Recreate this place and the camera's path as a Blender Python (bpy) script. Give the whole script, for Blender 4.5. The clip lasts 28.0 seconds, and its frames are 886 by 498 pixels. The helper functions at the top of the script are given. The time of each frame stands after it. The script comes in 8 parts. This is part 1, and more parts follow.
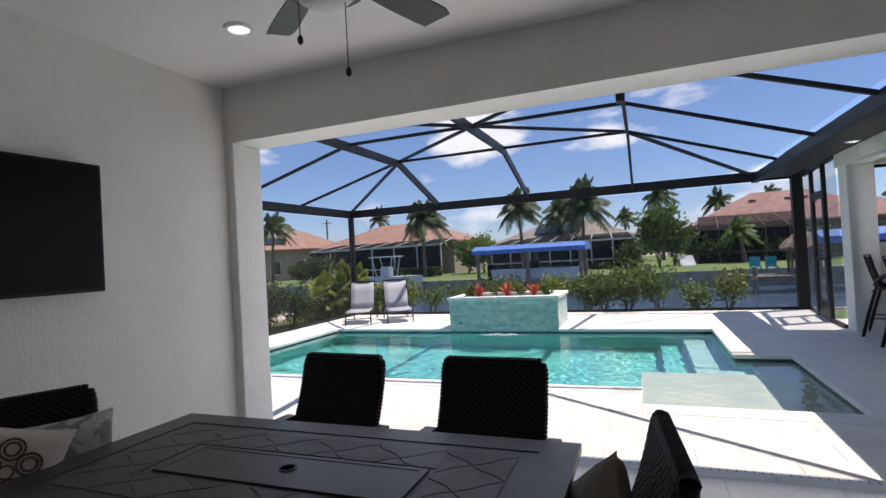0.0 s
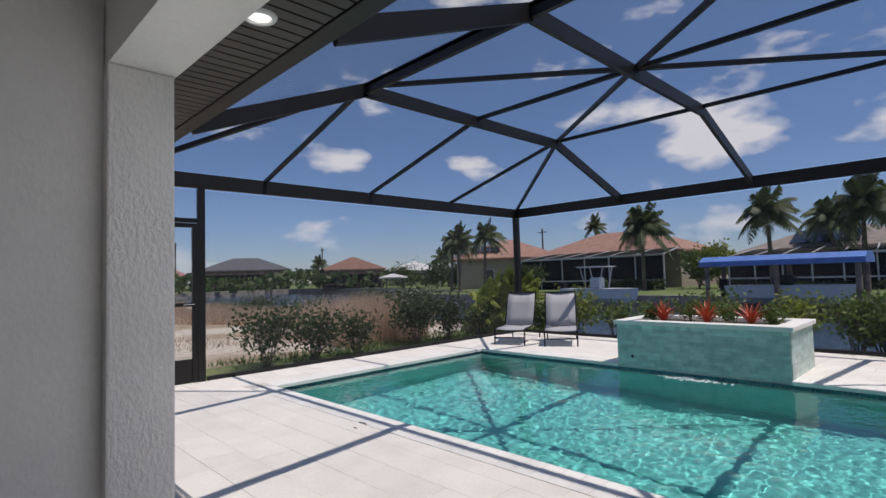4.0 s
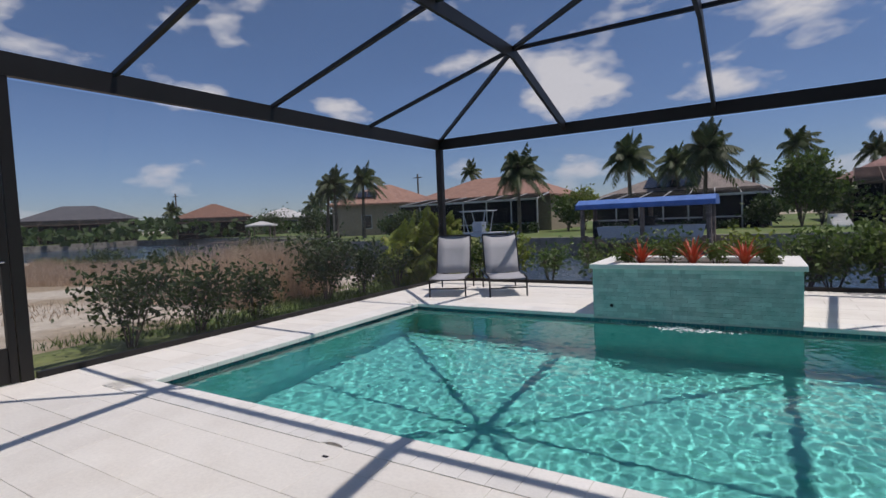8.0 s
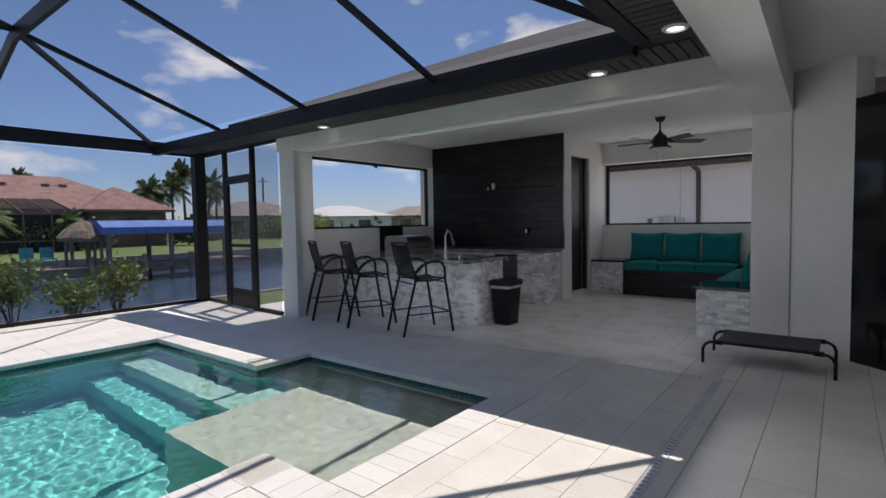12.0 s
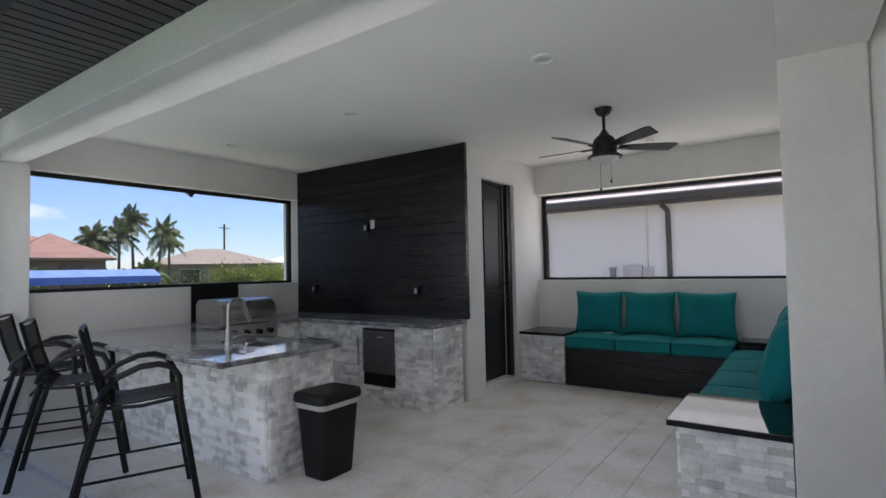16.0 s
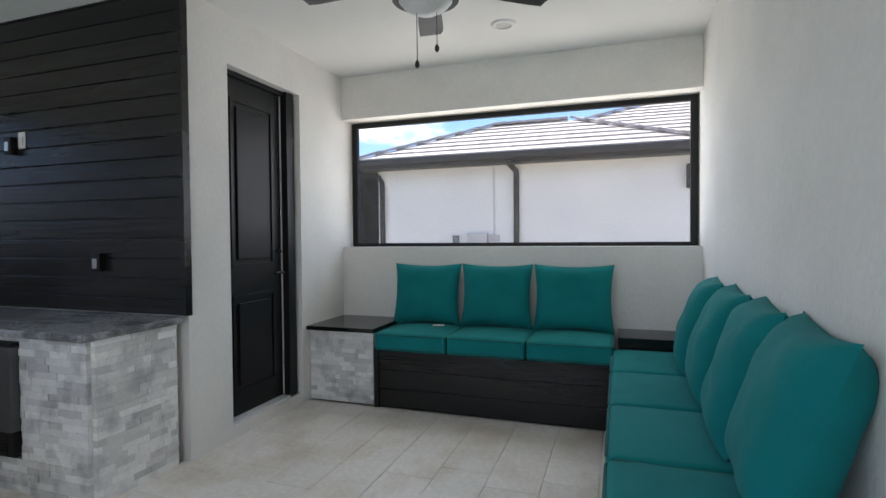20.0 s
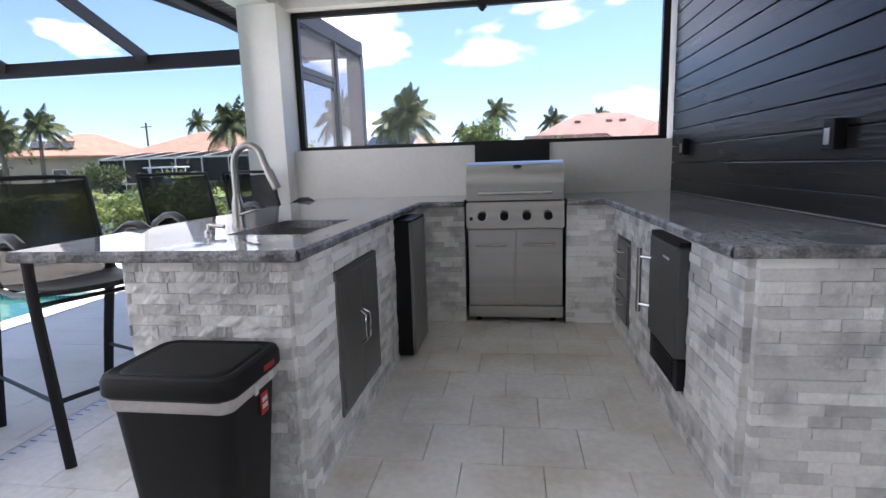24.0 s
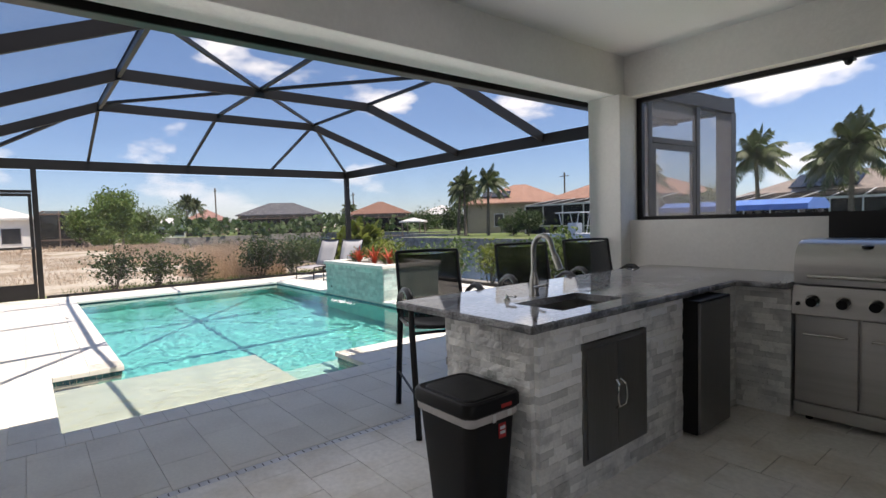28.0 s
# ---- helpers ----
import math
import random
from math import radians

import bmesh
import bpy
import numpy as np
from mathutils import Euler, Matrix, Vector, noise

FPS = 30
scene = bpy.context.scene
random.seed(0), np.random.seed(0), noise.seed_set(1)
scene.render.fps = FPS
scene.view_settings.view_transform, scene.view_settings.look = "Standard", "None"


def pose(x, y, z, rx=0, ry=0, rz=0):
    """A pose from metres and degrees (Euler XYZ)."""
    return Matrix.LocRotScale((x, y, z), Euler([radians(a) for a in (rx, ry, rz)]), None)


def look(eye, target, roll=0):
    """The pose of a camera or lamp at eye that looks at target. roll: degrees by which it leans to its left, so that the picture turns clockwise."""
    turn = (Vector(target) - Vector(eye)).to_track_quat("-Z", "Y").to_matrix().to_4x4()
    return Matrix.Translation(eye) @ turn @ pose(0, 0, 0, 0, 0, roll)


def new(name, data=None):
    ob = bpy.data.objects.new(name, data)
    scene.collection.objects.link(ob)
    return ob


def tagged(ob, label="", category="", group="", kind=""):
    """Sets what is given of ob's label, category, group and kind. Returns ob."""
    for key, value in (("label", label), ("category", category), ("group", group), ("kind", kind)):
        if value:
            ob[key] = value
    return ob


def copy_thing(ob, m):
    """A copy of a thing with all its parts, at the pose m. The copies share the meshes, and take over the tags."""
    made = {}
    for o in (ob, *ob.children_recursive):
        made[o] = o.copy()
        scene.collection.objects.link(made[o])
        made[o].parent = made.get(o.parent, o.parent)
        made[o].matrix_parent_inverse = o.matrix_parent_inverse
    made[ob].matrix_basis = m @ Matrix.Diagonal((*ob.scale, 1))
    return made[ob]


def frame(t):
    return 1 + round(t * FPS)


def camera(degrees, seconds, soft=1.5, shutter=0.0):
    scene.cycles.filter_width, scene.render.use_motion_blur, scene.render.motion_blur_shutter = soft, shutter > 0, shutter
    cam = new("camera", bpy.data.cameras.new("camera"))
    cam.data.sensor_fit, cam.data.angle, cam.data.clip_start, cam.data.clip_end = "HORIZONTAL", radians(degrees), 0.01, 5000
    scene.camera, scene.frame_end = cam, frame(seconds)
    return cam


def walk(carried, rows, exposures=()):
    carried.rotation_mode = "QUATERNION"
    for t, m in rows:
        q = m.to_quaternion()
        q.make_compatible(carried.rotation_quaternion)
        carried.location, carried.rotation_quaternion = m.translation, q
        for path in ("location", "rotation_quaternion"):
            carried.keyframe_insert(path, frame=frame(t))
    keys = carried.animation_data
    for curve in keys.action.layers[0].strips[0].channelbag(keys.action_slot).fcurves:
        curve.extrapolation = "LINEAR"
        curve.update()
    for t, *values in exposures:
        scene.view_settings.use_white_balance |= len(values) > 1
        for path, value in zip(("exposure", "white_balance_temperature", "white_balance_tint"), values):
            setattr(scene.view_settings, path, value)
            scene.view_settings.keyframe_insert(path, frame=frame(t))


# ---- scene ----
cam = camera(81.6, 28.0)
PATH = [
    (0, (0.275, 0.362, 1.489), (-0.452, 2.225, 1.521), -3.2),
    (0.5, (0.351, 0.722, 1.444), (-0.384, 2.582, 1.486), -3.3),
    (1, (0.379, 1.037, 1.438), (-0.383, 2.886, 1.493), -3.0),
    (1.5, (0.439, 1.352, 1.438), (-0.36, 3.183, 1.513), -3.0),
    (2, (0.536, 1.645, 1.431), (-0.305, 3.457, 1.518), -3.0),
    (2.5, (0.555, 1.981, 1.359), (-0.4, 3.736, 1.453), -2.7),
    (3, (0.525, 2.331, 1.343), (-0.557, 4.01, 1.443), -2.4),
    (3.5, (0.467, 2.688, 1.357), (-0.819, 4.215, 1.466), -2.2),
    (4, (0.226, 3.005, 1.369), (-1.201, 4.402, 1.476), -1.7),
    (4.5, (-0.002, 3.286, 1.334), (-1.529, 4.571, 1.453), -1.8),
    (6.5, (-0.968, 3.703, 1.363), (-2.648, 4.789, 1.353), -1.8),
    (7, (-1.315, 3.634, 1.37), (-2.898, 4.855, 1.32), -1.9),
    (7.5, (-1.561, 3.705, 1.329), (-2.956, 5.135, 1.245), -2.2),
    (8, (-1.731, 3.736, 1.304), (-2.776, 5.437, 1.185), -2.5),
    (8.5, (-1.884, 3.583, 1.291), (-2.265, 5.539, 1.122), -1.8),
    (9, (-2.002, 3.385, 1.286), (-1.869, 5.371, 1.093), -1.6),
    (9.5, (-2.078, 3.299, 1.319), (-1.526, 5.21, 1.106), -1.4),
    (10, (-2.091, 3.29, 1.356), (-1.206, 5.069, 1.131), -1.3),
    (10.5, (-2.081, 3.278, 1.377), (-0.93, 4.899, 1.163), -1.1),
    (11, (-2.069, 3.266, 1.398), (-0.701, 4.712, 1.208), -1.0),
    (11.5, (-1.957, 3.297, 1.406), (-0.458, 4.612, 1.25), -0.9),
    (12, (-1.614, 3.331, 1.431), (-0.035, 4.554, 1.326), -1.0),
    (12.5, (-1.24, 3.476, 1.431), (0.375, 4.654, 1.389), -0.9),
    (13, (-0.842, 3.606, 1.444), (0.801, 4.746, 1.467), -1.0),
    (13.5, (-0.361, 3.667, 1.46), (1.286, 4.8, 1.527), -1.0),
    (15.5, (1.406, 3.959, 1.539), (3.042, 5.108, 1.607), -1.2),
    (16, (1.878, 4.047, 1.5), (3.515, 5.194, 1.577), -1.2),
    (16.5, (2.317, 4.2, 1.486), (3.946, 5.358, 1.564), -1.1),
    (17, (2.732, 4.308, 1.475), (4.358, 5.47, 1.556), -1.2),
    (17.5, (3.142, 4.407, 1.456), (4.762, 5.577, 1.544), -1.2),
    (18, (3.524, 4.501, 1.45), (5.146, 5.669, 1.536), -1.2),
    (18.5, (3.875, 4.512, 1.415), (5.57, 5.57, 1.491), -1.2),
    (19, (4.106, 4.527, 1.378), (5.886, 5.439, 1.435), -1.0),
    (19.5, (4.234, 4.608, 1.367), (6.086, 5.364, 1.379), -0.7),
    (20, (4.326, 4.662, 1.394), (6.219, 5.306, 1.348), -0.5),
    (20.5, (4.45, 4.723, 1.37), (6.351, 5.339, 1.297), -0.6),
    (22.5, (5.096, 5.336, 1.279), (6.183, 7.013, 1.2), -1.5),
    (23, (5.25, 5.371, 1.249), (5.783, 7.296, 1.145), -1.6),
    (23.5, (5.365, 5.514, 1.204), (5.448, 7.504, 1.016), -1.6),
    (24, (5.538, 5.629, 1.167), (5.256, 7.583, 0.852), -1.7),
    (24.5, (5.768, 5.687, 1.154), (5.115, 7.538, 0.769), -1.8),
    (25, (5.965, 5.636, 1.179), (5.202, 7.431, 0.734), -1.9),
    (25.5, (6.106, 5.606, 1.271), (5.29, 7.37, 0.8), -2.0),
    (26, (6.252, 5.627, 1.386), (5.405, 7.382, 0.937), -2.1),
    (26.5, (6.387, 5.616, 1.446), (5.5, 7.379, 1.119), -2.0),
    (27, (6.375, 5.538, 1.434), (5.365, 7.252, 1.231), -1.8),
    (27.5, (6.321, 5.414, 1.408), (5.05, 6.952, 1.269), -1.7),
    (28, (6.347, 5.449, 1.395), (4.795, 6.707, 1.286), -1.7),
]
EXPOSURES = [(0.0, 0.36, 6500, 16), (2.0, -0.1, 6500, 16), (4.0, -0.3, 6400, 16), (9.0, -0.45, 6400, 16), (11.0, -0.4, 6450, 17),
             (12.0, -0.2, 6450, 16), (13.0, 0.22, 6450, 15), (15.5, 0.6, 6550, 14), (17.0, 0.78, 6500, 13), (18.0, 1.08, 6500, 12), (20.0, 1.18, 6450, 10), (22.5, 1.75, 6500, 14), (24.0, 1.58, 6500, 18), (25.0, 1.35, 6600, 17),
             (26.0, 1.1, 6700, 17), (27.0, 1.08, 6900, 18), (28.0, 0.58, 7000, 15)]
walk(cam, [(t, look(eye, target, roll)) for t, eye, target, roll in PATH], EXPOSURES)

# ---- daylight ----
SUN_WAY = Vector((0.335, 0.163, 1.0))
world = bpy.data.worlds.new("world")
scene.world = world
world.use_nodes = True
wn, wl = world.node_tree.nodes, world.node_tree.links
wn.clear()
sky = wn.new("ShaderNodeTexSky")
sky.sky_type, sky.sun_disc = "NISHITA", False
sky.sun_elevation, sky.sun_rotation = radians(69.6), radians(64)
sky.air_density, sky.dust_density, sky.ozone_density = 1.0, 0.1, 3.0
wcoord = wn.new("ShaderNodeTexCoord")
wsep = wn.new("ShaderNodeSeparateXYZ")
wl.new(wcoord.outputs["Generated"], wsep.inputs[0])
wmap = wn.new("ShaderNodeMapping")
wmap.inputs["Scale"].default_value, wmap.inputs["Location"].default_value = (1.0, 1.0, 2.3), (0.35, 0.1, 0.0)
wl.new(wcoord.outputs["Generated"], wmap.inputs["Vector"])
wnoise = wn.new("ShaderNodeTexNoise")
wnoise.inputs["Scale"].default_value, wnoise.inputs["Detail"].default_value = 4.4, 9.0
wnoise.inputs["Roughness"].default_value, wnoise.inputs["Distortion"].default_value = 0.5, 0.0
wl.new(wmap.outputs[0], wnoise.inputs["Vector"])
wramp = wn.new("ShaderNodeValToRGB")
wramp.color_ramp.elements[0].position, wramp.color_ramp.elements[1].position = 0.575, 0.66
wl.new(wnoise.outputs["Fac"], wramp.inputs[0])
wfade = wn.new("ShaderNodeMapRange")
wfade.inputs["From Min"].default_value, wfade.inputs["From Max"].default_value = 0.0, 0.1
wl.new(wsep.outputs["Z"], wfade.inputs["Value"])
wmul = wn.new("ShaderNodeMath")
wmul.operation = "MULTIPLY"
wl.new(wramp.outputs["Color"], wmul.inputs[0])
wl.new(wfade.outputs[0], wmul.inputs[1])
wmix = wn.new("ShaderNodeMixRGB")
wl.new(wmul.outputs[0], wmix.inputs["Fac"])
wtint = wn.new("ShaderNodeMixRGB")
wtint.blend_type = "MULTIPLY"
wtint.inputs["Fac"].default_value = 1.0
wgrade = wn.new("ShaderNodeValToRGB")
wgrade.color_ramp.elements[0].color, wgrade.color_ramp.elements[1].color = (0.64, 0.73, 0.97, 1), (0.94, 0.95, 1.0, 1)
wgrade.color_ramp.elements[0].position, wgrade.color_ramp.elements[1].position = 0.0, 0.5
wl.new(wsep.outputs["Z"], wgrade.inputs[0])
wl.new(wgrade.outputs[0], wtint.inputs["Color2"])
wl.new(sky.outputs[0], wtint.inputs["Color1"])
wl.new(wtint.outputs[0], wmix.inputs["Color1"])
wmix.inputs["Color2"].default_value = (8.0, 8.1, 8.4, 1)
wbg = wn.new("ShaderNodeBackground")
wbg.inputs["Strength"].default_value = 0.115
wl.new(wmix.outputs[0], wbg.inputs["Color"])
wout = wn.new("ShaderNodeOutputWorld")
wl.new(wbg.outputs[0], wout.inputs["Surface"])

sun_data = bpy.data.lights.new("sun", "SUN")
sun_data.energy, sun_data.angle, sun_data.color = 5.0, radians(0.55), (1.0, 0.94, 0.86)
sun = new("sun", sun_data)
sun.matrix_world = look(SUN_WAY * 30, (0, 0, 0))


def opening_fill(name, centre, toward, wide, high, power):
    """An added area lamp that strengthens the sky light in an opening of the house."""
    data = bpy.data.lights.new(name, "AREA")
    data.shape, data.size, data.size_y = "RECTANGLE", wide, high
    data.energy, data.color = power, (0.96, 0.98, 1.0)
    ob = new(name, data)
    ob.matrix_world = look(centre, Vector(centre) + Vector(toward))


# fill lamps added in the openings to brighten the lanai, kitchen and lounge
opening_fill("lanai_opening_fill", (-0.1, 4.0, 1.2), (0, -1, 0), 5.2, 2.2, 15)
opening_fill("kitchen_opening_fill", (3.3, 7.0, 1.5), (1, 0, 0), 5.6, 1.9, 14)
opening_fill("lounge_window_fill", (8.9, 5.55, 1.95), (-1, 0, 0), 3.0, 1.15, 7)


# ---- materials ----
def surf(name, col, rough=0.5, metal=0.0, var=0.1, scale=2.0, grain=0.05, gscale=60.0, bump=0.0, bscale=80.0,
         rand=0.0, stretch=(1, 1, 1), spec=0.5, coat=0.0, col2=None, spot=(0.45, 0.65), local=False, sheen=0.0):
    """A painted, stone, cloth or metal surface: a broad stain, a fine grain, a relief, and a shift from piece to piece."""
    m = bpy.data.materials.new(name)
    m.use_nodes = True
    n, l = m.node_tree.nodes, m.node_tree.links
    b = n["Principled BSDF"]
    b.inputs["Roughness"].default_value, b.inputs["Metallic"].default_value = rough, metal
    b.inputs["Specular IOR Level"].default_value, b.inputs["Coat Weight"].default_value = spec, coat
    b.inputs["Sheen Weight"].default_value = sheen
    if local:
        src = n.new("ShaderNodeTexCoord").outputs["Object"]
    else:
        src = n.new("ShaderNodeNewGeometry").outputs["Position"]
    mp = n.new("ShaderNodeMapping")
    mp.inputs["Scale"].default_value = stretch
    l.new(src, mp.inputs["Vector"])
    big = n.new("ShaderNodeTexNoise")
    big.inputs["Scale"].default_value, big.inputs["Detail"].default_value = scale, 5.0
    fine = n.new("ShaderNodeTexNoise")
    fine.inputs["Scale"].default_value, fine.inputs["Detail"].default_value = gscale, 3.0
    for t in (big, fine):
        l.new(mp.outputs[0], t.inputs["Vector"])
    ramp = n.new("ShaderNodeMapRange")
    ramp.inputs["From Min"].default_value, ramp.inputs["From Max"].default_value = spot
    l.new(big.outputs["Fac"], ramp.inputs["Value"])
    mix = n.new("ShaderNodeMixRGB")
    mix.inputs["Color1"].default_value = (*col, 1)
    mix.inputs["Color2"].default_value = (*(col2 or [c * (1 - 2 * var) for c in col]), 1)
    l.new(ramp.outputs[0], mix.inputs["Fac"])
    hsv = n.new("ShaderNodeHueSaturation")
    l.new(mix.outputs[0], hsv.inputs["Color"])
    val = n.new("ShaderNodeMapRange")
    val.inputs["From Min"].default_value, val.inputs["From Max"].default_value = 0.25, 0.75
    val.inputs["To Min"].default_value, val.inputs["To Max"].default_value = 1 - grain, 1 + grain
    l.new(fine.outputs["Fac"], val.inputs["Value"])
    last = val.outputs[0]
    if rand:
        info = n.new("ShaderNodeObjectInfo")
        rr = n.new("ShaderNodeMapRange")
        rr.inputs["To Min"].default_value, rr.inputs["To Max"].default_value = 1 - rand, 1 + rand
        l.new(info.outputs["Random"], rr.inputs["Value"])
        isl = n.new("ShaderNodeNewGeometry")
        ri = n.new("ShaderNodeMapRange")
        ri.inputs["To Min"].default_value, ri.inputs["To Max"].default_value = 1 - rand, 1 + rand
        l.new(isl.outputs["Random Per Island"], ri.inputs["Value"])
        for extra in (rr.outputs[0], ri.outputs[0]):
            mul = n.new("ShaderNodeMath")
            mul.operation = "MULTIPLY"
            l.new(last, mul.inputs[0])
            l.new(extra, mul.inputs[1])
            last = mul.outputs[0]
    l.new(last, hsv.inputs["Value"])
    l.new(hsv.outputs[0], b.inputs["Base Color"])
    rg = n.new("ShaderNodeMapRange")
    rg.inputs["To Min"].default_value, rg.inputs["To Max"].default_value = max(0.02, rough - 0.06), min(1, rough + 0.08)
    l.new(big.outputs["Fac"], rg.inputs["Value"])
    l.new(rg.outputs[0], b.inputs["Roughness"])
    if bump:
        bt = n.new("ShaderNodeTexNoise")
        bt.inputs["Scale"].default_value, bt.inputs["Detail"].default_value = bscale, 4.0
        l.new(mp.outputs[0], bt.inputs["Vector"])
        bp = n.new("ShaderNodeBump")
        bp.inputs["Strength"].default_value, bp.inputs["Distance"].default_value = bump, 0.01
        l.new(bt.outputs["Fac"], bp.inputs["Height"])
        l.new(bp.outputs[0], b.inputs["Normal"])
    return m


def screen_mesh(name, col, cover):
    """Insect screen: a fine weave that lets most light through."""
    m = bpy.data.materials.new(name)
    m.use_nodes = True
    n, l = m.node_tree.nodes, m.node_tree.links
    n.remove(n["Principled BSDF"])
    d, t, x = n.new("ShaderNodeBsdfDiffuse"), n.new("ShaderNodeBsdfTransparent"), n.new("ShaderNodeMixShader")
    d.inputs["Color"].default_value = (*col, 1)
    pos = n.new("ShaderNodeNewGeometry")
    wob = n.new("ShaderNodeTexNoise")
    wob.inputs["Scale"].default_value = 0.6
    l.new(pos.outputs["Position"], wob.inputs["Vector"])
    mr = n.new("ShaderNodeMapRange")
    mr.inputs["To Min"].default_value, mr.inputs["To Max"].default_value = cover * 0.8, cover * 1.2
    l.new(wob.outputs["Fac"], mr.inputs["Value"])
    l.new(mr.outputs[0], x.inputs["Fac"])
    l.new(t.outputs[0], x.inputs[1])
    l.new(d.outputs[0], x.inputs[2])
    l.new(x.outputs[0], n["Material Output"].inputs["Surface"])
    return m


def water(name, col, scale, strength, rough=0.0, clear=True, stretch=(1, 1, 1)):
    m = bpy.data.materials.new(name)
    m.use_nodes = True
    n, l = m.node_tree.nodes, m.node_tree.links
    b = n["Principled BSDF"]
    b.inputs["Base Color"].default_value = (*col, 1)
    b.inputs["Roughness"].default_value, b.inputs["IOR"].default_value = rough, 1.33
    b.inputs["Transmission Weight"].default_value = 1.0 if clear else 0.0
    pos, mp = n.new("ShaderNodeNewGeometry"), n.new("ShaderNodeMapping")
    mp.inputs["Scale"].default_value = stretch
    l.new(pos.outputs["Position"], mp.inputs["Vector"])
    a, c = n.new("ShaderNodeTexNoise"), n.new("ShaderNodeTexNoise")
    a.inputs["Scale"].default_value, a.inputs["Detail"].default_value, a.inputs["Distortion"].default_value = scale, 3.0, 0.6
    c.inputs["Scale"].default_value, c.inputs["Detail"].default_value = scale * 0.28, 2.0
    add = n.new("ShaderNodeMath")
    for t in (a, c):
        l.new(mp.outputs[0], t.inputs["Vector"])
    l.new(a.outputs["Fac"], add.inputs[0])
    l.new(c.outputs["Fac"], add.inputs[1])
    bp = n.new("ShaderNodeBump")
    bp.inputs["Strength"].default_value, bp.inputs["Distance"].default_value = strength, 0.05
    l.new(add.outputs[0], bp.inputs["Height"])
    l.new(bp.outputs[0], b.inputs["Normal"])
    return m


def glow(name, col, power):
    m = bpy.data.materials.new(name)
    m.use_nodes = True
    b = m.node_tree.nodes["Principled BSDF"]
    b.inputs["Base Color"].default_value = (*col, 1)
    b.inputs["Emission Color"].default_value, b.inputs["Emission Strength"].default_value = (*col, 1), power
    return m


def stucco(name, relief):
    """Painted stucco whose knocked-down trowel relief comes and goes over the walls."""
    m = surf(name, (0.80, 0.785, 0.755), 0.85, var=0.04, scale=1.2, grain=0.03, gscale=30, bump=1.0, bscale=22)
    n, l = m.node_tree.nodes, m.node_tree.links
    bump = next(k for k in n if k.type == "BUMP")
    pos, blot, strength = n.new("ShaderNodeNewGeometry"), n.new("ShaderNodeTexNoise"), n.new("ShaderNodeMapRange")
    blot.inputs["Scale"].default_value, blot.inputs["Detail"].default_value = 1.6, 3.0
    strength.inputs["From Min"].default_value, strength.inputs["From Max"].default_value = 0.42, 0.68
    strength.inputs["To Min"].default_value, strength.inputs["To Max"].default_value = 0.35, 1.0
    lump, flat, squash = n.new("ShaderNodeTexNoise"), n.new("ShaderNodeMapRange"), n.new("ShaderNodeMapping")
    lump.inputs["Scale"].default_value, lump.inputs["Detail"].default_value, lump.inputs["Distortion"].default_value = 46.0, 5.0, 0.2
    flat.interpolation_type = "SMOOTHSTEP"
    flat.inputs["From Min"].default_value, flat.inputs["From Max"].default_value = 0.38, 0.68
    squash.inputs["Scale"].default_value = (1, 1, 0.6)
    l.new(pos.outputs["Position"], squash.inputs["Vector"])
    l.new(squash.outputs[0], lump.inputs["Vector"])
    l.new(lump.outputs["Fac"], flat.inputs["Value"])
    l.new(flat.outputs[0], bump.inputs["Height"])
    l.new(pos.outputs["Position"], blot.inputs["Vector"])
    l.new(blot.outputs["Fac"], strength.inputs["Value"])
    l.new(strength.outputs[0], bump.inputs["Strength"])
    bump.inputs["Distance"].default_value = relief
    return m


STUCCO, STUCCO_FINE = stucco("stucco", 0.004), stucco("fine_stucco", 0.0013)
CEIL = surf("ceiling_paint", (0.82, 0.815, 0.80), 0.9, var=0.02, scale=0.8, grain=0.015, bump=0.12, bscale=60)
BRONZE = surf("bronze_aluminium", (0.017, 0.016, 0.016), 0.42, spec=0.3, metal=0.0, var=0.12, scale=1.5, grain=0.05)
SOFFIT = surf("soffit_vinyl", (0.046, 0.040, 0.039), 0.45, var=0.1, scale=2.0, grain=0.05)
PAVER = surf("shellstone_paver", (0.86, 0.825, 0.75), 0.62, var=0.06, scale=2.2, grain=0.05, gscale=45, bump=0.15, bscale=70, rand=0.035,
             col2=(0.80, 0.76, 0.685))
GROUT = surf("paver_sand", (0.62, 0.59, 0.55), 0.95, var=0.1)
COPING = surf("coping_stone", (0.86, 0.84, 0.785), 0.6, var=0.05, scale=2.0, grain=0.04, bump=0.12, rand=0.03)
# pool colours: the tint of light in deeper water is put into the plaster
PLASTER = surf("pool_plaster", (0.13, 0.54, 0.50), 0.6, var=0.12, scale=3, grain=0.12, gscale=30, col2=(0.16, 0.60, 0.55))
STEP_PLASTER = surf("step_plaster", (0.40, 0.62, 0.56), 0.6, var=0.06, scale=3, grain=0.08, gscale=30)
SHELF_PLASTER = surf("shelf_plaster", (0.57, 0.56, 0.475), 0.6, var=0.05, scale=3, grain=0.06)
POOL_WATER = water("pool_water", (0.86, 0.98, 0.96), 9.0, 0.0)
CANAL_WATER = water("canal_water", (0.05, 0.085, 0.135), 2.2, 0.6, rough=0.12, clear=False, stretch=(1, 1.8, 1))
SCREEN = screen_mesh("charcoal_screen", (0.08, 0.08, 0.086), 0.23)
# east side: sunlit haze of the edge-on screen put into colour and cover
SCREEN_SIDE = screen_mesh("charcoal_screen_grazing", (0.20, 0.20, 0.22), 0.5)
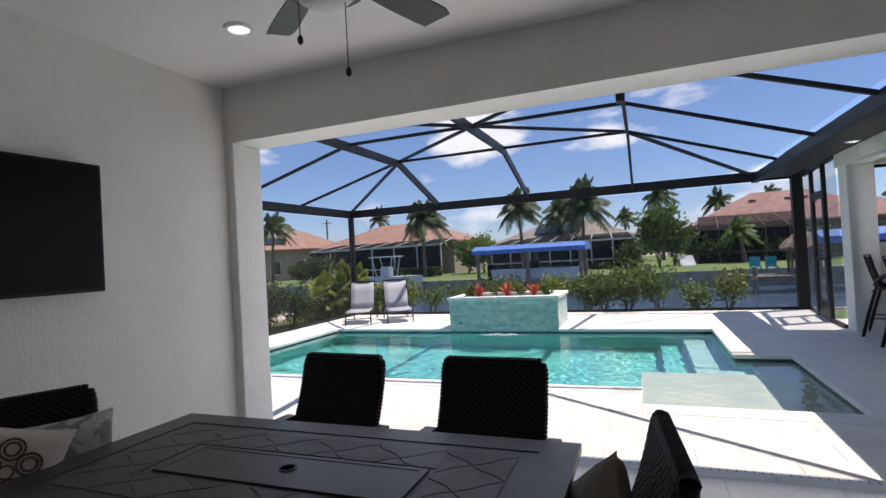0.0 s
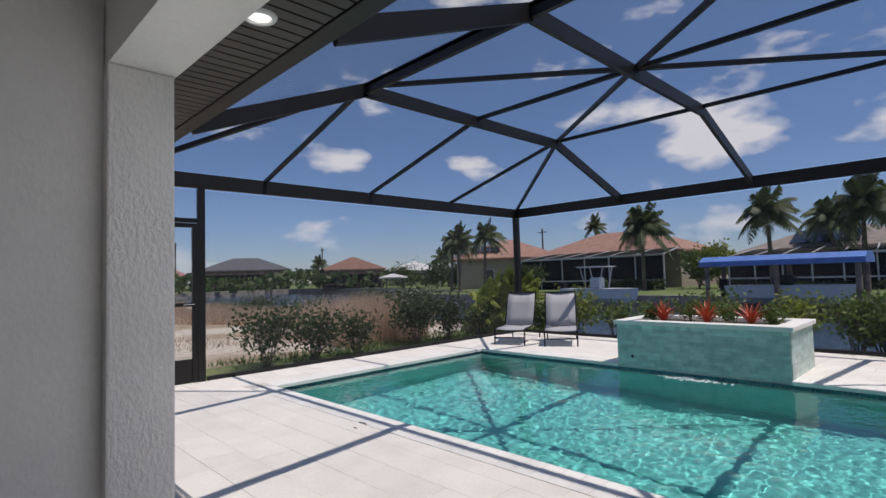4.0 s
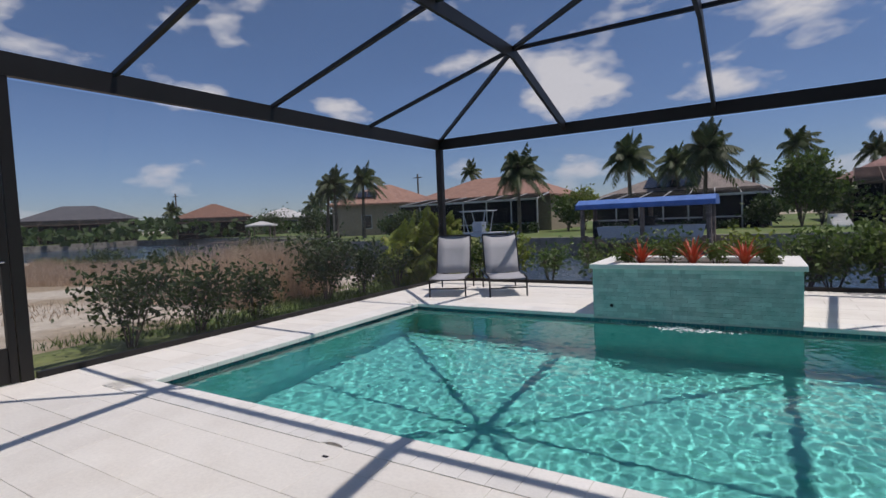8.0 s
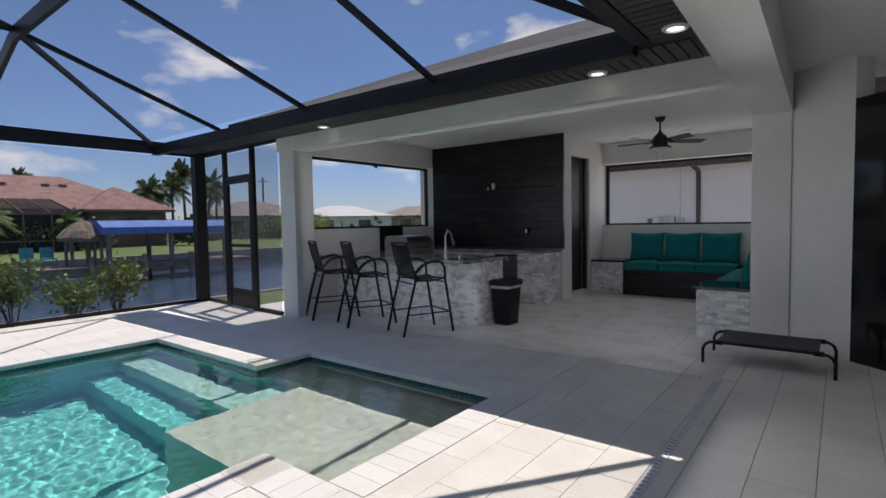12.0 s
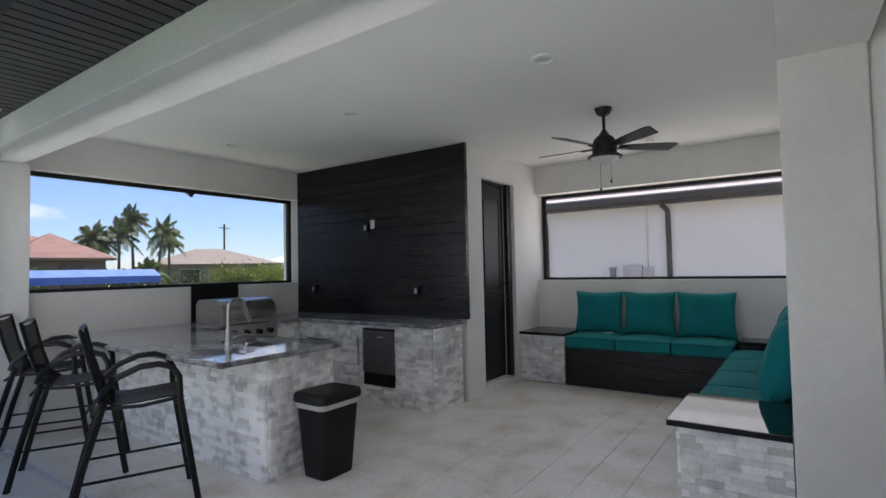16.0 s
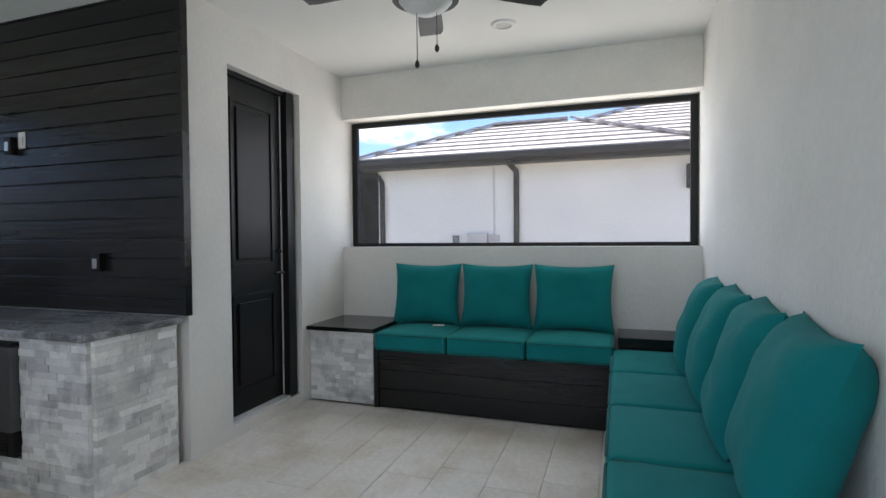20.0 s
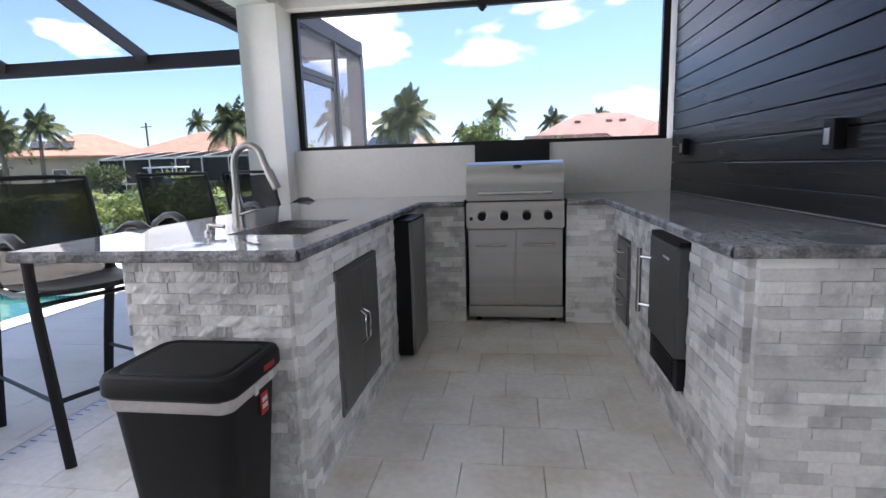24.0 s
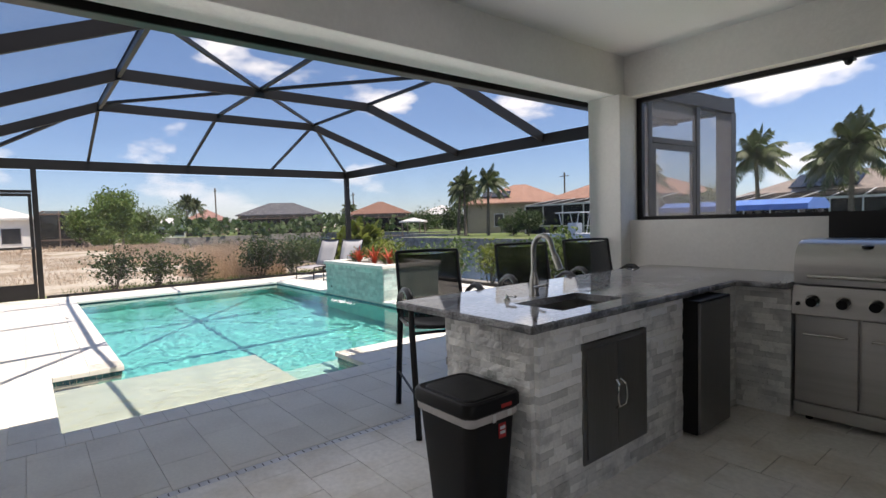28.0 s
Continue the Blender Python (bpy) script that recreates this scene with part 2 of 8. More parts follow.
# eave-side roof panels: grey haze of a slanting view painted into the screen
SCREEN_HAZY = screen_mesh("charcoal_screen_hazy", (0.16, 0.16, 0.17), 0.33)
SCREEN_CLEAR = screen_mesh("window_screen", (0.5, 0.5, 0.5), 0.08)
BLACK_WOOD = surf("black_stained_wood", (0.012, 0.011, 0.011), 0.27, var=0.3, scale=1.5, grain=0.3, gscale=30, bump=0.2, bscale=24, stretch=(1, 0.12, 1.6), spec=0.38)
GRANITE = surf("grey_granite", (0.38, 0.38, 0.39), 0.0, spec=0.85, var=0.2, scale=3.4, grain=0.35, gscale=70, col2=(0.10, 0.10, 0.11), spot=(0.46, 0.68), stretch=(1, 0.5, 1))
BLACK_GRANITE = surf("black_granite", (0.010, 0.010, 0.011), 0.0, var=0.2, grain=0.3, gscale=150)
LEDGER = surf("ledger_marble", (0.86, 0.855, 0.835), 0.6, var=0.12, scale=7, grain=0.07, gscale=60, bump=0.6, bscale=45, rand=0.24, col2=(0.56, 0.56, 0.56), spot=(0.5, 0.7))
MORTAR = surf("mortar", (0.66, 0.66, 0.64), 0.9)
TEAL = surf("teal_canvas", (0.006, 0.20, 0.205), 0.9, var=0.06, scale=3, grain=0.1, gscale=300, bump=0.12, bscale=420, sheen=0.03, spec=0.2)
STEEL = surf("brushed_steel", (0.52, 0.51, 0.50), 0.30, metal=1.0, var=0.05, scale=3, grain=0.06, gscale=80, stretch=(0.15, 1, 6))
CHROME = surf("polished_nickel", (0.60, 0.59, 0.57), 0.16, metal=1.0, var=0.03)
DARK_PLASTIC = surf("black_plastic", (0.010, 0.010, 0.011), 0.5, var=0.1, grain=0.06, gscale=200, bump=0.1, bscale=300, spec=0.25)
DARK_METAL = surf("black_powder_coat", (0.010, 0.010, 0.011), 0.42, var=0.1, spec=0.3)


# ---- building blocks ----
def box(bm, x0, x1, y0, y1, z0, z1, bevel=0.0, seg=2):
    vs = [bm.verts.new((x, y, z)) for x in (x0, x1) for y in (y0, y1) for z in (z0, z1)]
    for f in ((0, 1, 3, 2), (4, 6, 7, 5), (0, 4, 5, 1), (2, 3, 7, 6), (0, 2, 6, 4), (1, 5, 7, 3)):
        bm.faces.new([vs[i] for i in f])
    if bevel:
        edges = {e for v in vs for e in v.link_edges}
        bmesh.ops.bevel(bm, geom=list(edges), offset=bevel, segments=seg, affect="EDGES", profile=0.6)
    return bm


def boxes(*rows, bevel=0.0):
    bm = bmesh.new()
    for r in rows:
        box(bm, *r, bevel=bevel)
    return bm


def tube(bm, pts, r, seg=8, close=False, taper=None, flat=1.0):
    """A round (or flattened) bar along a line of points."""
    pts = [Vector(p) for p in pts]
    rings, up = [], None
    for i, p in enumerate(pts):
        a = pts[i - 1] if i or close else p
        b = pts[(i + 1) % len(pts)] if i < len(pts) - 1 or close else p
        way = (b - a).normalized()
        if up is None:
            up = way.orthogonal().normalized() if abs(way.z) > 0.9 else Vector((0, 0, 1))
        side = way.cross(up).normalized()
        up = side.cross(way).normalized()
        rr = r if taper is None else r * (taper[0] + (taper[1] - taper[0]) * i / max(1, len(pts) - 1))
        rings.append([bm.verts.new(p + rr * (math.cos(k * math.tau / seg) * side + flat * math.sin(k * math.tau / seg) * up)) for k in range(seg)])
    for i in range(len(rings) - (0 if close else 1)):
        a, b = rings[i], rings[(i + 1) % len(rings)]
        for k in range(seg):
            bm.faces.new((a[k], a[(k + 1) % seg], b[(k + 1) % seg], b[k]))
    if not close:
        bm.faces.new(rings[0][::-1])
        bm.faces.new(rings[-1])
    return bm


def lathe(bm, rows, seg=20, at=(0, 0, 0)):
    rings = [[bm.verts.new((at[0] + r * math.cos(k * math.tau / seg), at[1] + r * math.sin(k * math.tau / seg), at[2] + z)) for k in range(seg)] for r, z in rows]
    for a, b in zip(rings, rings[1:]):
        for k in range(seg):
            bm.faces.new((a[k], a[(k + 1) % seg], b[(k + 1) % seg], b[k]))
    bm.faces.new(rings[0][::-1])
    bm.faces.new(rings[-1])
    return bm


def bar(bm, p, q, w, h, up=(0, 0, 1)):
    """A straight bar of w by h between two points."""
    p, q = Vector(p), Vector(q)
    way = (q - p).normalized()
    side = way.cross(Vector(up)).normalized() * w / 2
    top = side.cross(way).normalized() * h / 2
    vs = [bm.verts.new(c + s * side + t * top) for c in (p, q) for s, t in ((-1, -1), (1, -1), (1, 1), (-1, 1))]
    for k in range(4):
        bm.faces.new((vs[k], vs[(k + 1) % 4], vs[4 + (k + 1) % 4], vs[4 + k]))
    bm.faces.new(vs[3::-1])
    bm.faces.new(vs[4:])
    return bm


def prism(bm, outline, z0, z1):
    lo, hi = [bm.verts.new((x, y, z0)) for x, y in outline], [bm.verts.new((x, y, z1)) for x, y in outline]
    bm.faces.new(lo[::-1])
    bm.faces.new(hi)
    for k in range(len(lo)):
        bm.faces.new((lo[k], lo[(k + 1) % len(lo)], hi[(k + 1) % len(lo)], hi[k]))
    return bm


def part(name, bm, material, parent=None, label="", smooth=False):
    me = bpy.data.meshes.new(name)
    bmesh.ops.recalc_face_normals(bm, faces=bm.faces)
    bm.to_mesh(me)
    bm.free()
    me.materials.append(material)
    if smooth:
        me.polygons.foreach_set("use_smooth", [True] * len(me.polygons))
        me.set_sharp_from_angle(angle=radians(38))
    ob = new(name, me)
    ob.parent = parent
    return tagged(ob, label)


PLOT = Matrix()  # the layout on which things are set out


def thing(name, label, category, group="", at=(0, 0, 0), rz=0.0):
    ob = new(name)
    ob.empty_display_size = 0.1
    ob.matrix_basis = PLOT @ pose(*at, 0, 0, rz)
    return tagged(ob, label, category, group)


def solid(name, bm, material, label, category, group="", smooth=False):
    return tagged(part(name, bm, material, None, label, smooth), label, category, group)


def setting(name, bm, material, label="", smooth=False):
    return tagged(part(name, bm, material, None, label, smooth), label, name.split("_")[0], "", "structure")


def shared(name, me, parent, m):
    """A further piece on a mesh that exists already."""
    ob = new(name, me)
    ob.parent = parent
    ob.matrix_basis = m
    return ob

# ---- the house: plan in metres, x along the lanai, y towards the canal ----
CEILING = 2.945
POOL_W, POOL_E, POOL_S, POOL_N = -6.265, 1.305, 6.135, 10.28
SH_W, SH_E, SH_S, SH_N = 0.155, 1.97, 5.537, 8.02
STEP_S, STEP_E = 7.50, 1.50  # the notch of the steps in the sun shelf

# floors under the pavers
bm = bmesh.new()
for r in ((-7.5, POOL_W, 4.6, 13.1), (POOL_W, POOL_E, POOL_N, 13.1), (POOL_E, 3.4, SH_N, 13.1), (SH_E, 3.4, 4.6, SH_N),
          (POOL_W, SH_W, 4.6, POOL_S), (SH_W, SH_E, 4.6, SH_S), (-7.5, 9.2, -3.0, 4.6), (3.4, 9.2, 4.6, 10.5)):
    box(bm, *r, -0.30, -0.028)
floor = setting("floor", bm, GROUT, "pale shellstone paver floor with sand joints")

# pool shell
bm = bmesh.new()
D = -1.5
box(bm, POOL_W - 0.2, POOL_E + 0.2, POOL_S - 0.2, POOL_N + 0.2, D - 0.2, D)
box(bm, POOL_W - 0.2, POOL_W, POOL_S - 0.2, POOL_N + 0.2, D, -0.25)
box(bm, POOL_E, POOL_E + 0.2, SH_N + 0.2, POOL_N + 0.2, D, -0.25)
box(bm, POOL_E, STEP_E, SH_N, SH_N + 0.2, D, -0.25)
box(bm, POOL_W, POOL_E, POOL_N, POOL_N + 0.2, D, -0.25)
box(bm, POOL_W, SH_W, POOL_S - 0.2, POOL_S, D, -0.25)
pool_shell = setting("pool_shell", bm, PLASTER, "plastered swimming pool shell with the water's turquoise painted in")
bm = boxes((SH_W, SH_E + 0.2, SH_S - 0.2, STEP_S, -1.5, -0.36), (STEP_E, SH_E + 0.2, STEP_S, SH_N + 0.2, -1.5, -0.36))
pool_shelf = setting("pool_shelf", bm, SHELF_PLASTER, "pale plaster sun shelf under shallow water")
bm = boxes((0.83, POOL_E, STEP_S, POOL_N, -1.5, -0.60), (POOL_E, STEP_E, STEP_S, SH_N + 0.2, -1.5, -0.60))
pool_steps = setting("pool_steps", bm, STEP_PLASTER, "plaster step with a pale water tint painted in")
low_step = setting("pool_step_low", boxes((0.46, 0.83, STEP_S, POOL_N, -1.5, -1.05)), PLASTER, "plaster step near the pool floor with the water's turquoise painted in")
bm = bmesh.new()
WZ = -0.07
def ripple(x, y):
    """Height of the wind ripples on the pool."""
    return 0.0024 * noise.noise(Vector((x * 2.4, y * 2.7, 0.3))) + 0.0022 * noise.noise(Vector((x * 10.5, y * 9.6, 4.0))) + 0.0015 * noise.noise(Vector((x * 19.0, y * 17.0, 9.0)))


for x0, x1, y0, y1 in ((POOL_W, SH_W, POOL_S, POOL_N), (SH_W, POOL_E, SH_S, POOL_N), (POOL_E, SH_E, SH_S, SH_N)):
    nx, ny = round((x1 - x0) / 0.023), round((y1 - y0) / 0.023)
    xs, ys = [x0 + (x1 - x0) * k / nx for k in range(nx + 1)], [y0 + (y1 - y0) * k / ny for k in range(ny + 1)]
    grid = [[bm.verts.new((x, y, WZ + ripple(x, y))) for y in ys] for x in xs]
    for a, b in zip(grid, grid[1:]):
        for k in range(ny):
            bm.faces.new((a[k], b[k], b[k + 1], a[k + 1]))
bmesh.ops.remove_doubles(bm, verts=bm.verts, dist=0.001)
pool_water = tagged(part("pool_water", bm, POOL_WATER, None, "clear rippled turquoise pool water", True), "", "water", "", "structure")
if pool_water.data.polygons[0].normal.z < 0:
    pool_water.data.flip_normals()
pool_water.cycles.is_caustics_caster = True
for ob in (pool_shell, pool_shelf, pool_steps, low_step):
    ob.cycles.is_caustics_receiver = True
sun_data.cycles.is_caustics_light = True

# main lanai
setting("wall_west", boxes((-3.1, -2.82, -3.0, 3.585, -0.02, 3.2)), STUCCO_FINE, "white stucco wall with the television")
setting("pillar_west", boxes((-3.1, -2.74, 3.585, 3.90, -0.02, 2.50), bevel=0.012), STUCCO, "white stucco pillar of the lanai opening")
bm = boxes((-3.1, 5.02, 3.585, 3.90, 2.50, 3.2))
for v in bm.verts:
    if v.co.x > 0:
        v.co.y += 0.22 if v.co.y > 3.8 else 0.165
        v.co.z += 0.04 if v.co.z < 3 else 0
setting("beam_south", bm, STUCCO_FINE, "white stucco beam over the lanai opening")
setting("wall_south", boxes((-3.1, 6.0, -3.2, -3.0, -0.02, 3.2)), STUCCO_FINE, "plain white house wall")
setting("ceiling", boxes((-2.82, 5.9, -3.0, 3.76, CEILING, 3.19)), CEIL, "white painted lanai ceiling")
bm = bmesh.new()
prism(bm, ((5.05, 3.755), (4.735, 3.235), (4.90, 3.09), (5.53, 3.755)), -0.02, 3.2)
setting("wall_angled", bm, STUCCO_FINE, "white stucco wall beside the sliding door")
bm = bmesh.new()
prism(bm, ((3.72, -3.0), (6.0, -3.0), (6.0, 2.9), (5.07, 2.88), (3.72, 1.75)), -0.02, 3.2)
setting("wall_east_house", bm, STUCCO_FINE, "plain white house wall")
bm = bmesh.new()
prism(bm, ((4.735, 3.235), (4.015, 2.465), (4.055, 2.425), (4.775, 3.195)), 0.0, 2.54)
setting("door_1", bm, surf("dark_glass", (0.01, 0.011, 0.012), 0.06, var=0.05), "dark glass sliding door")

# outdoor room: lounge and kitchen
setting("pillar_lounge", boxes((5.02, 5.34, 3.755, 4.12, -0.02, 3.2), bevel=0.008), STUCCO_FINE, "white stucco pillar at the end of the lounge wall")
setting("wall_lounge_south", boxes((5.34, 9.2, 3.755, 4.035, -0.02, 3.2)), STUCCO_FINE, "white stucco wall behind the long bench")
EW, EF = 8.76, 8.985  # inner face of the east wall, plane of its window
setting("wall_lounge_east", boxes((EW, EW + 0.28, 3.97, 7.45, -0.02, 1.305), (EW, EW + 0.28, 3.97, 7.45, 2.54, 3.2), (EW, EW + 0.28, 7.20, 7.45, 1.305, 2.54)), STUCCO_FINE,
        "white stucco wall with a wide window opening")
DY = 7.20
setting("wall_store_west", boxes((6.84, 7.215, DY, 7.42, -0.02, 3.2)), STUCCO_FINE, "white stucco store-room wall beside the door")
setting("wall_store_east", boxes((8.06, EW, DY, 7.42, -0.02, 3.2)), STUCCO_FINE, "white stucco store-room wall beside the door")
setting("wall_store_lintel", boxes((7.215, 8.06, DY, 7.42, 2.60, 3.2)), STUCCO_FINE, "white stucco wall over the store door")
setting("wall_panel", boxes((6.84, 7.05, 7.42, 10.46, -0.02, 3.2)), STUCCO_FINE, "white stucco wall behind the black boards")
setting("door_sill", boxes((7.215, 8.06, DY, 7.42, -0.02, 0.07)), STUCCO_FINE, "white sill under the store door")
NY = 10.09
setting("wall_kitchen_north", boxes((3.575, 6.84, NY, NY + 0.2, -0.02, 1.345), (3.50, 6.84, NY, NY + 0.2, 2.548, 3.2)), STUCCO_FINE, "white stucco wall under the kitchen window")
setting("pillar_kitchen", boxes((3.22, 3.575, 9.92, NY + 0.19, -0.02, 2.555), bevel=0.008), STUCCO_FINE, "white stucco corner pillar of the kitchen")
setting("beam_kitchen", boxes((3.18, 3.52, 3.92, NY + 0.2, 2.555, 3.2), bevel=0.008), STUCCO_FINE, "white stucco beam over the kitchen opening")
bm = boxes((3.52, EW, 3.97, NY, CEILING, 3.2))
setting("ceiling_kitchen", bm, CEIL, "white painted ceiling of the outdoor room")

# eaves: ribbed soffit, fascia and gutter round the inner corner
GX, GY = 2.49, 4.62
bm = boxes((GX + 0.12, 3.19, 3.92, 13.2, 2.78, 2.815), (-8.0, GX + 0.12, 3.92, GY - 0.12, 2.78, 2.815))
soffit = setting("soffit", bm, SOFFIT, "dark bronze ribbed soffit under the eaves")
slat_n, slat_w = boxes((0.0, 0.545, 0.0, 0.085, 0.0, 0.018)), boxes((0.0, 0.085, 0.0, 0.555, 0.0, 0.018))
slat_meshes = []
for bm in (slat_n, slat_w):
    me = bpy.data.meshes.new("slat")
    bmesh.ops.recalc_face_normals(bm, faces=bm.faces)
    bm.to_mesh(me)
    bm.free()
    me.materials.append(SOFFIT)
    slat_meshes.append(me)
for k in range(92):
    shared("slat", slat_meshes[0], soffit, Matrix.Translation((GX + 0.14, 3.95 + 0.1 * k, 2.763)))
for k in range(104):
    shared("slat", slat_meshes[1], soffit, Matrix.Translation((-7.95 + 0.1 * k, 3.925, 2.763)))
bm = boxes((GX, GX + 0.13, GY, 13.0, 2.70, 2.87), (-8.0, GX, GY - 0.13, GY, 2.755, 2.87), bevel=0.012)
setting("gutter", bm, BRONZE, "dark bronze gutter along the eaves")


def roof_sheet(name, corners, thick, material, label):
    bm = bmesh.new()
    lo = [bm.verts.new(c) for c in corners]
    hi = [bm.verts.new((c[0], c[1], c[2] + thick)) for c in corners]
    bm.faces.new(lo[::-1])
    bm.faces.new(hi)
    for k in range(len(lo)):
        bm.faces.new((lo[k], lo[(k + 1) % len(lo)], hi[(k + 1) % len(lo)], hi[k]))
    return setting(name, bm, material, label)


SHINGLE = surf("shingle", (0.055, 0.053, 0.05), 0.9, var=0.25, scale=5, grain=0.3, gscale=40, bump=0.6, bscale=20, stretch=(1, 0.25, 4))
roof_sheet("roof_kitchen_west", ((GX + 0.1, GY - 0.1, 2.88), (GX + 0.1, 10.62, 2.88), (6.2, 7.0, 4.46), (6.2, 0.9, 4.46)), 0.06, SHINGLE, "grey shingle roof slope")
roof_sheet("roof_kitchen_north", ((GX + 0.1, 10.62, 2.88), (9.9, 10.62, 2.88), (6.2, 7.0, 4.46)), 0.06, SHINGLE, "grey shingle roof slope")
roof_sheet("roof_kitchen_east", ((9.9, 10.62, 2.88), (9.9, 0.9, 2.88), (6.2, 0.9, 4.46), (6.2, 7.0, 4.46)), 0.06, SHINGLE, "grey shingle roof slope")
roof_sheet("roof_main", ((GX + 0.1, GY - 0.1, 2.88), (6.2, 0.9, 4.46), (-4.3, 0.9, 4.46), (-8.0, GY - 0.1, 2.88)), 0.06, SHINGLE, "grey shingle roof slope")

# ---- pool cage ----
cage = thing("pool_cage", "bronze aluminium pool cage with charcoal insect screens", "pool enclosure")
CW, CN, CE = -7.38, 12.95, 3.2
TX, TY, FLAT, EAVE = (-4.70, -2.30, 0.12), (6.60, 8.62, 10.70), 3.62, 2.83


def beam(name, p, q, w=0.05, h=0.16):
    return part(name, bar(bmesh.new(), p, q, w, h), BRONZE, cage)


def roofz(x, y):
    """Height of the mansard roof of the cage."""
    rise = FLAT - 2.86
    a = min((x - CW) / (TX[0] - CW), (GX - x) / (GX - TX[2]), (CN - y) / (CN - TY[2]), (y - GY) / (TY[0] - GY), 1.0)
    return 2.86 + rise * max(0.0, a)


beam("eave_beam", (CW, 4.4, EAVE), (CW, CN, EAVE), 0.07, 0.21)
CF = CE + 0.2  # the east side of the cage runs slightly askew
beam("eave_beam", (CW - 0.03, CN, EAVE), (CF, CN, EAVE), 0.07, 0.21)
beam("eave_beam", (CF, CN - 0.04, EAVE - 0.02), (CE, NY + 0.2, EAVE - 0.02), 0.07, 0.17)
for x in TX:
    beam("truss", (x, TY[0], FLAT), (x, TY[2], FLAT))
    beam("rafter", (x, TY[2], FLAT), (x, CN, 2.87))
    beam("rafter", (x, TY[0], FLAT), (x, GY, 2.82))
for y in TY:
    beam("purlin", (TX[0], y, FLAT + 0.05), (TX[2], y, FLAT + 0.05), 0.05, 0.05)
    beam("purlin", (TX[0], y, FLAT + 0.05), (CW, y, 2.92), 0.05, 0.05)
    beam("purlin", (TX[2], y, FLAT + 0.05), (GX, y, 2.86), 0.05, 0.05)
beam("edge_beam", (TX[0], TY[0], FLAT), (TX[2], TY[0], FLAT), 0.05, 0.12)
for (x, y), (u, v) in (((TX[0], TY[2]), (CW, CN)), ((TX[2], TY[2]), (GX, CN)), ((TX[0], TY[0]), (CW, GY)), ((TX[2], TY[0]), (GX, GY))):
    beam("hip_rafter", (x, y, FLAT + 0.04), (u, v, 2.88), 0.05, 0.06)
for a, b in (((0, 2), (1, 1)), ((1, 1), (2, 0)), ((0, 0), (1, 1)), ((1, 1), (2, 2))):
    beam("brace", (TX[a[0]], TY[a[1]], FLAT + 0.05), (TX[b[0]], TY[b[1]], FLAT + 0.05), 0.05, 0.05)


def post(x, y, w=0.1, d=0.06, top=EAVE - 0.08):
    return part("post", boxes((x - w / 2, x + w / 2, y - d / 2, y + d / 2, 0.0, top), bevel=0.004), BRONZE, cage)


post(CW, CN, 0.12, 0.12)
post(CE + 0.1, CN + 0.02, 0.20, 0.16)
for y in (5.64, 4.58):
    post(CW, y, 0.06, 0.1)
beam("sill_rail", (CW, 5.72, 0.03), (CW, CN, 0.03), 0.05, 0.06)
beam("sill_rail", (CW, CN, 0.03), (CE, CN, 0.03), 0.05, 0.06)
for y in (12.05, 11.05):
    post(CE + 0.0855 * (y - 10.66), y, 0.06, 0.09)
beam("sill_rail", (CF, CN, 0.03), (CE + 0.119, 12.05, 0.03), 0.05, 0.06)
beam("sill_rail", (CE + 0.033, 11.05, 0.03), (CE, NY + 0.2, 0.03), 0.05, 0.06)


def sheet(name, corners, material=SCREEN):
    bm = bmesh.new()
    bm.faces.new([bm.verts.new(c) for c in corners])
    return part(name, bm, material, cage)


sheet("screen", ((CW, 4.4, 0.05), (CW, CN, 0.05), (CW, CN, 2.7), (CW, 4.4, 2.7)))
sheet("screen", ((CW, CN, 0.05), (CE, CN, 0.05), (CE, CN, 2.7), (CW, CN, 2.7)))
sheet("screen", ((CF, CN, 0.05), (CE, NY + 0.2, 0.05), (CE, NY + 0.2, 2.7), (CF, CN, 2.7)), SCREEN_SIDE)
XS, YS = (CW, *TX, GX), (GY, *TY, CN)
for i in range(4):
    for j in range(4):
        c = [(XS[i], YS[j]), (XS[i + 1], YS[j]), (XS[i + 1], YS[j + 1]), (XS[i], YS[j + 1])]
        zs = [roofz(*p) + 0.09 for p in c]
        pts = [(*p, z) for p, z in zip(c, zs)]
        stuff = SCREEN_HAZY if j == 0 else SCREEN
        if i in (0, 3) and j in (0, 3):
            k = {(0, 0): 0, (3, 0): 1, (3, 3): 2, (0, 3): 3}[(i, j)]
            sheet("screen", (pts[k], pts[(k + 1) % 4], pts[(k + 2) % 4]), stuff if k != 1 else SCREEN)
            sheet("screen", (pts[k], pts[(k + 2) % 4], pts[(k + 3) % 4]), SCREEN if k == 0 else stuff)
        else:
            sheet("screen", pts, stuff)


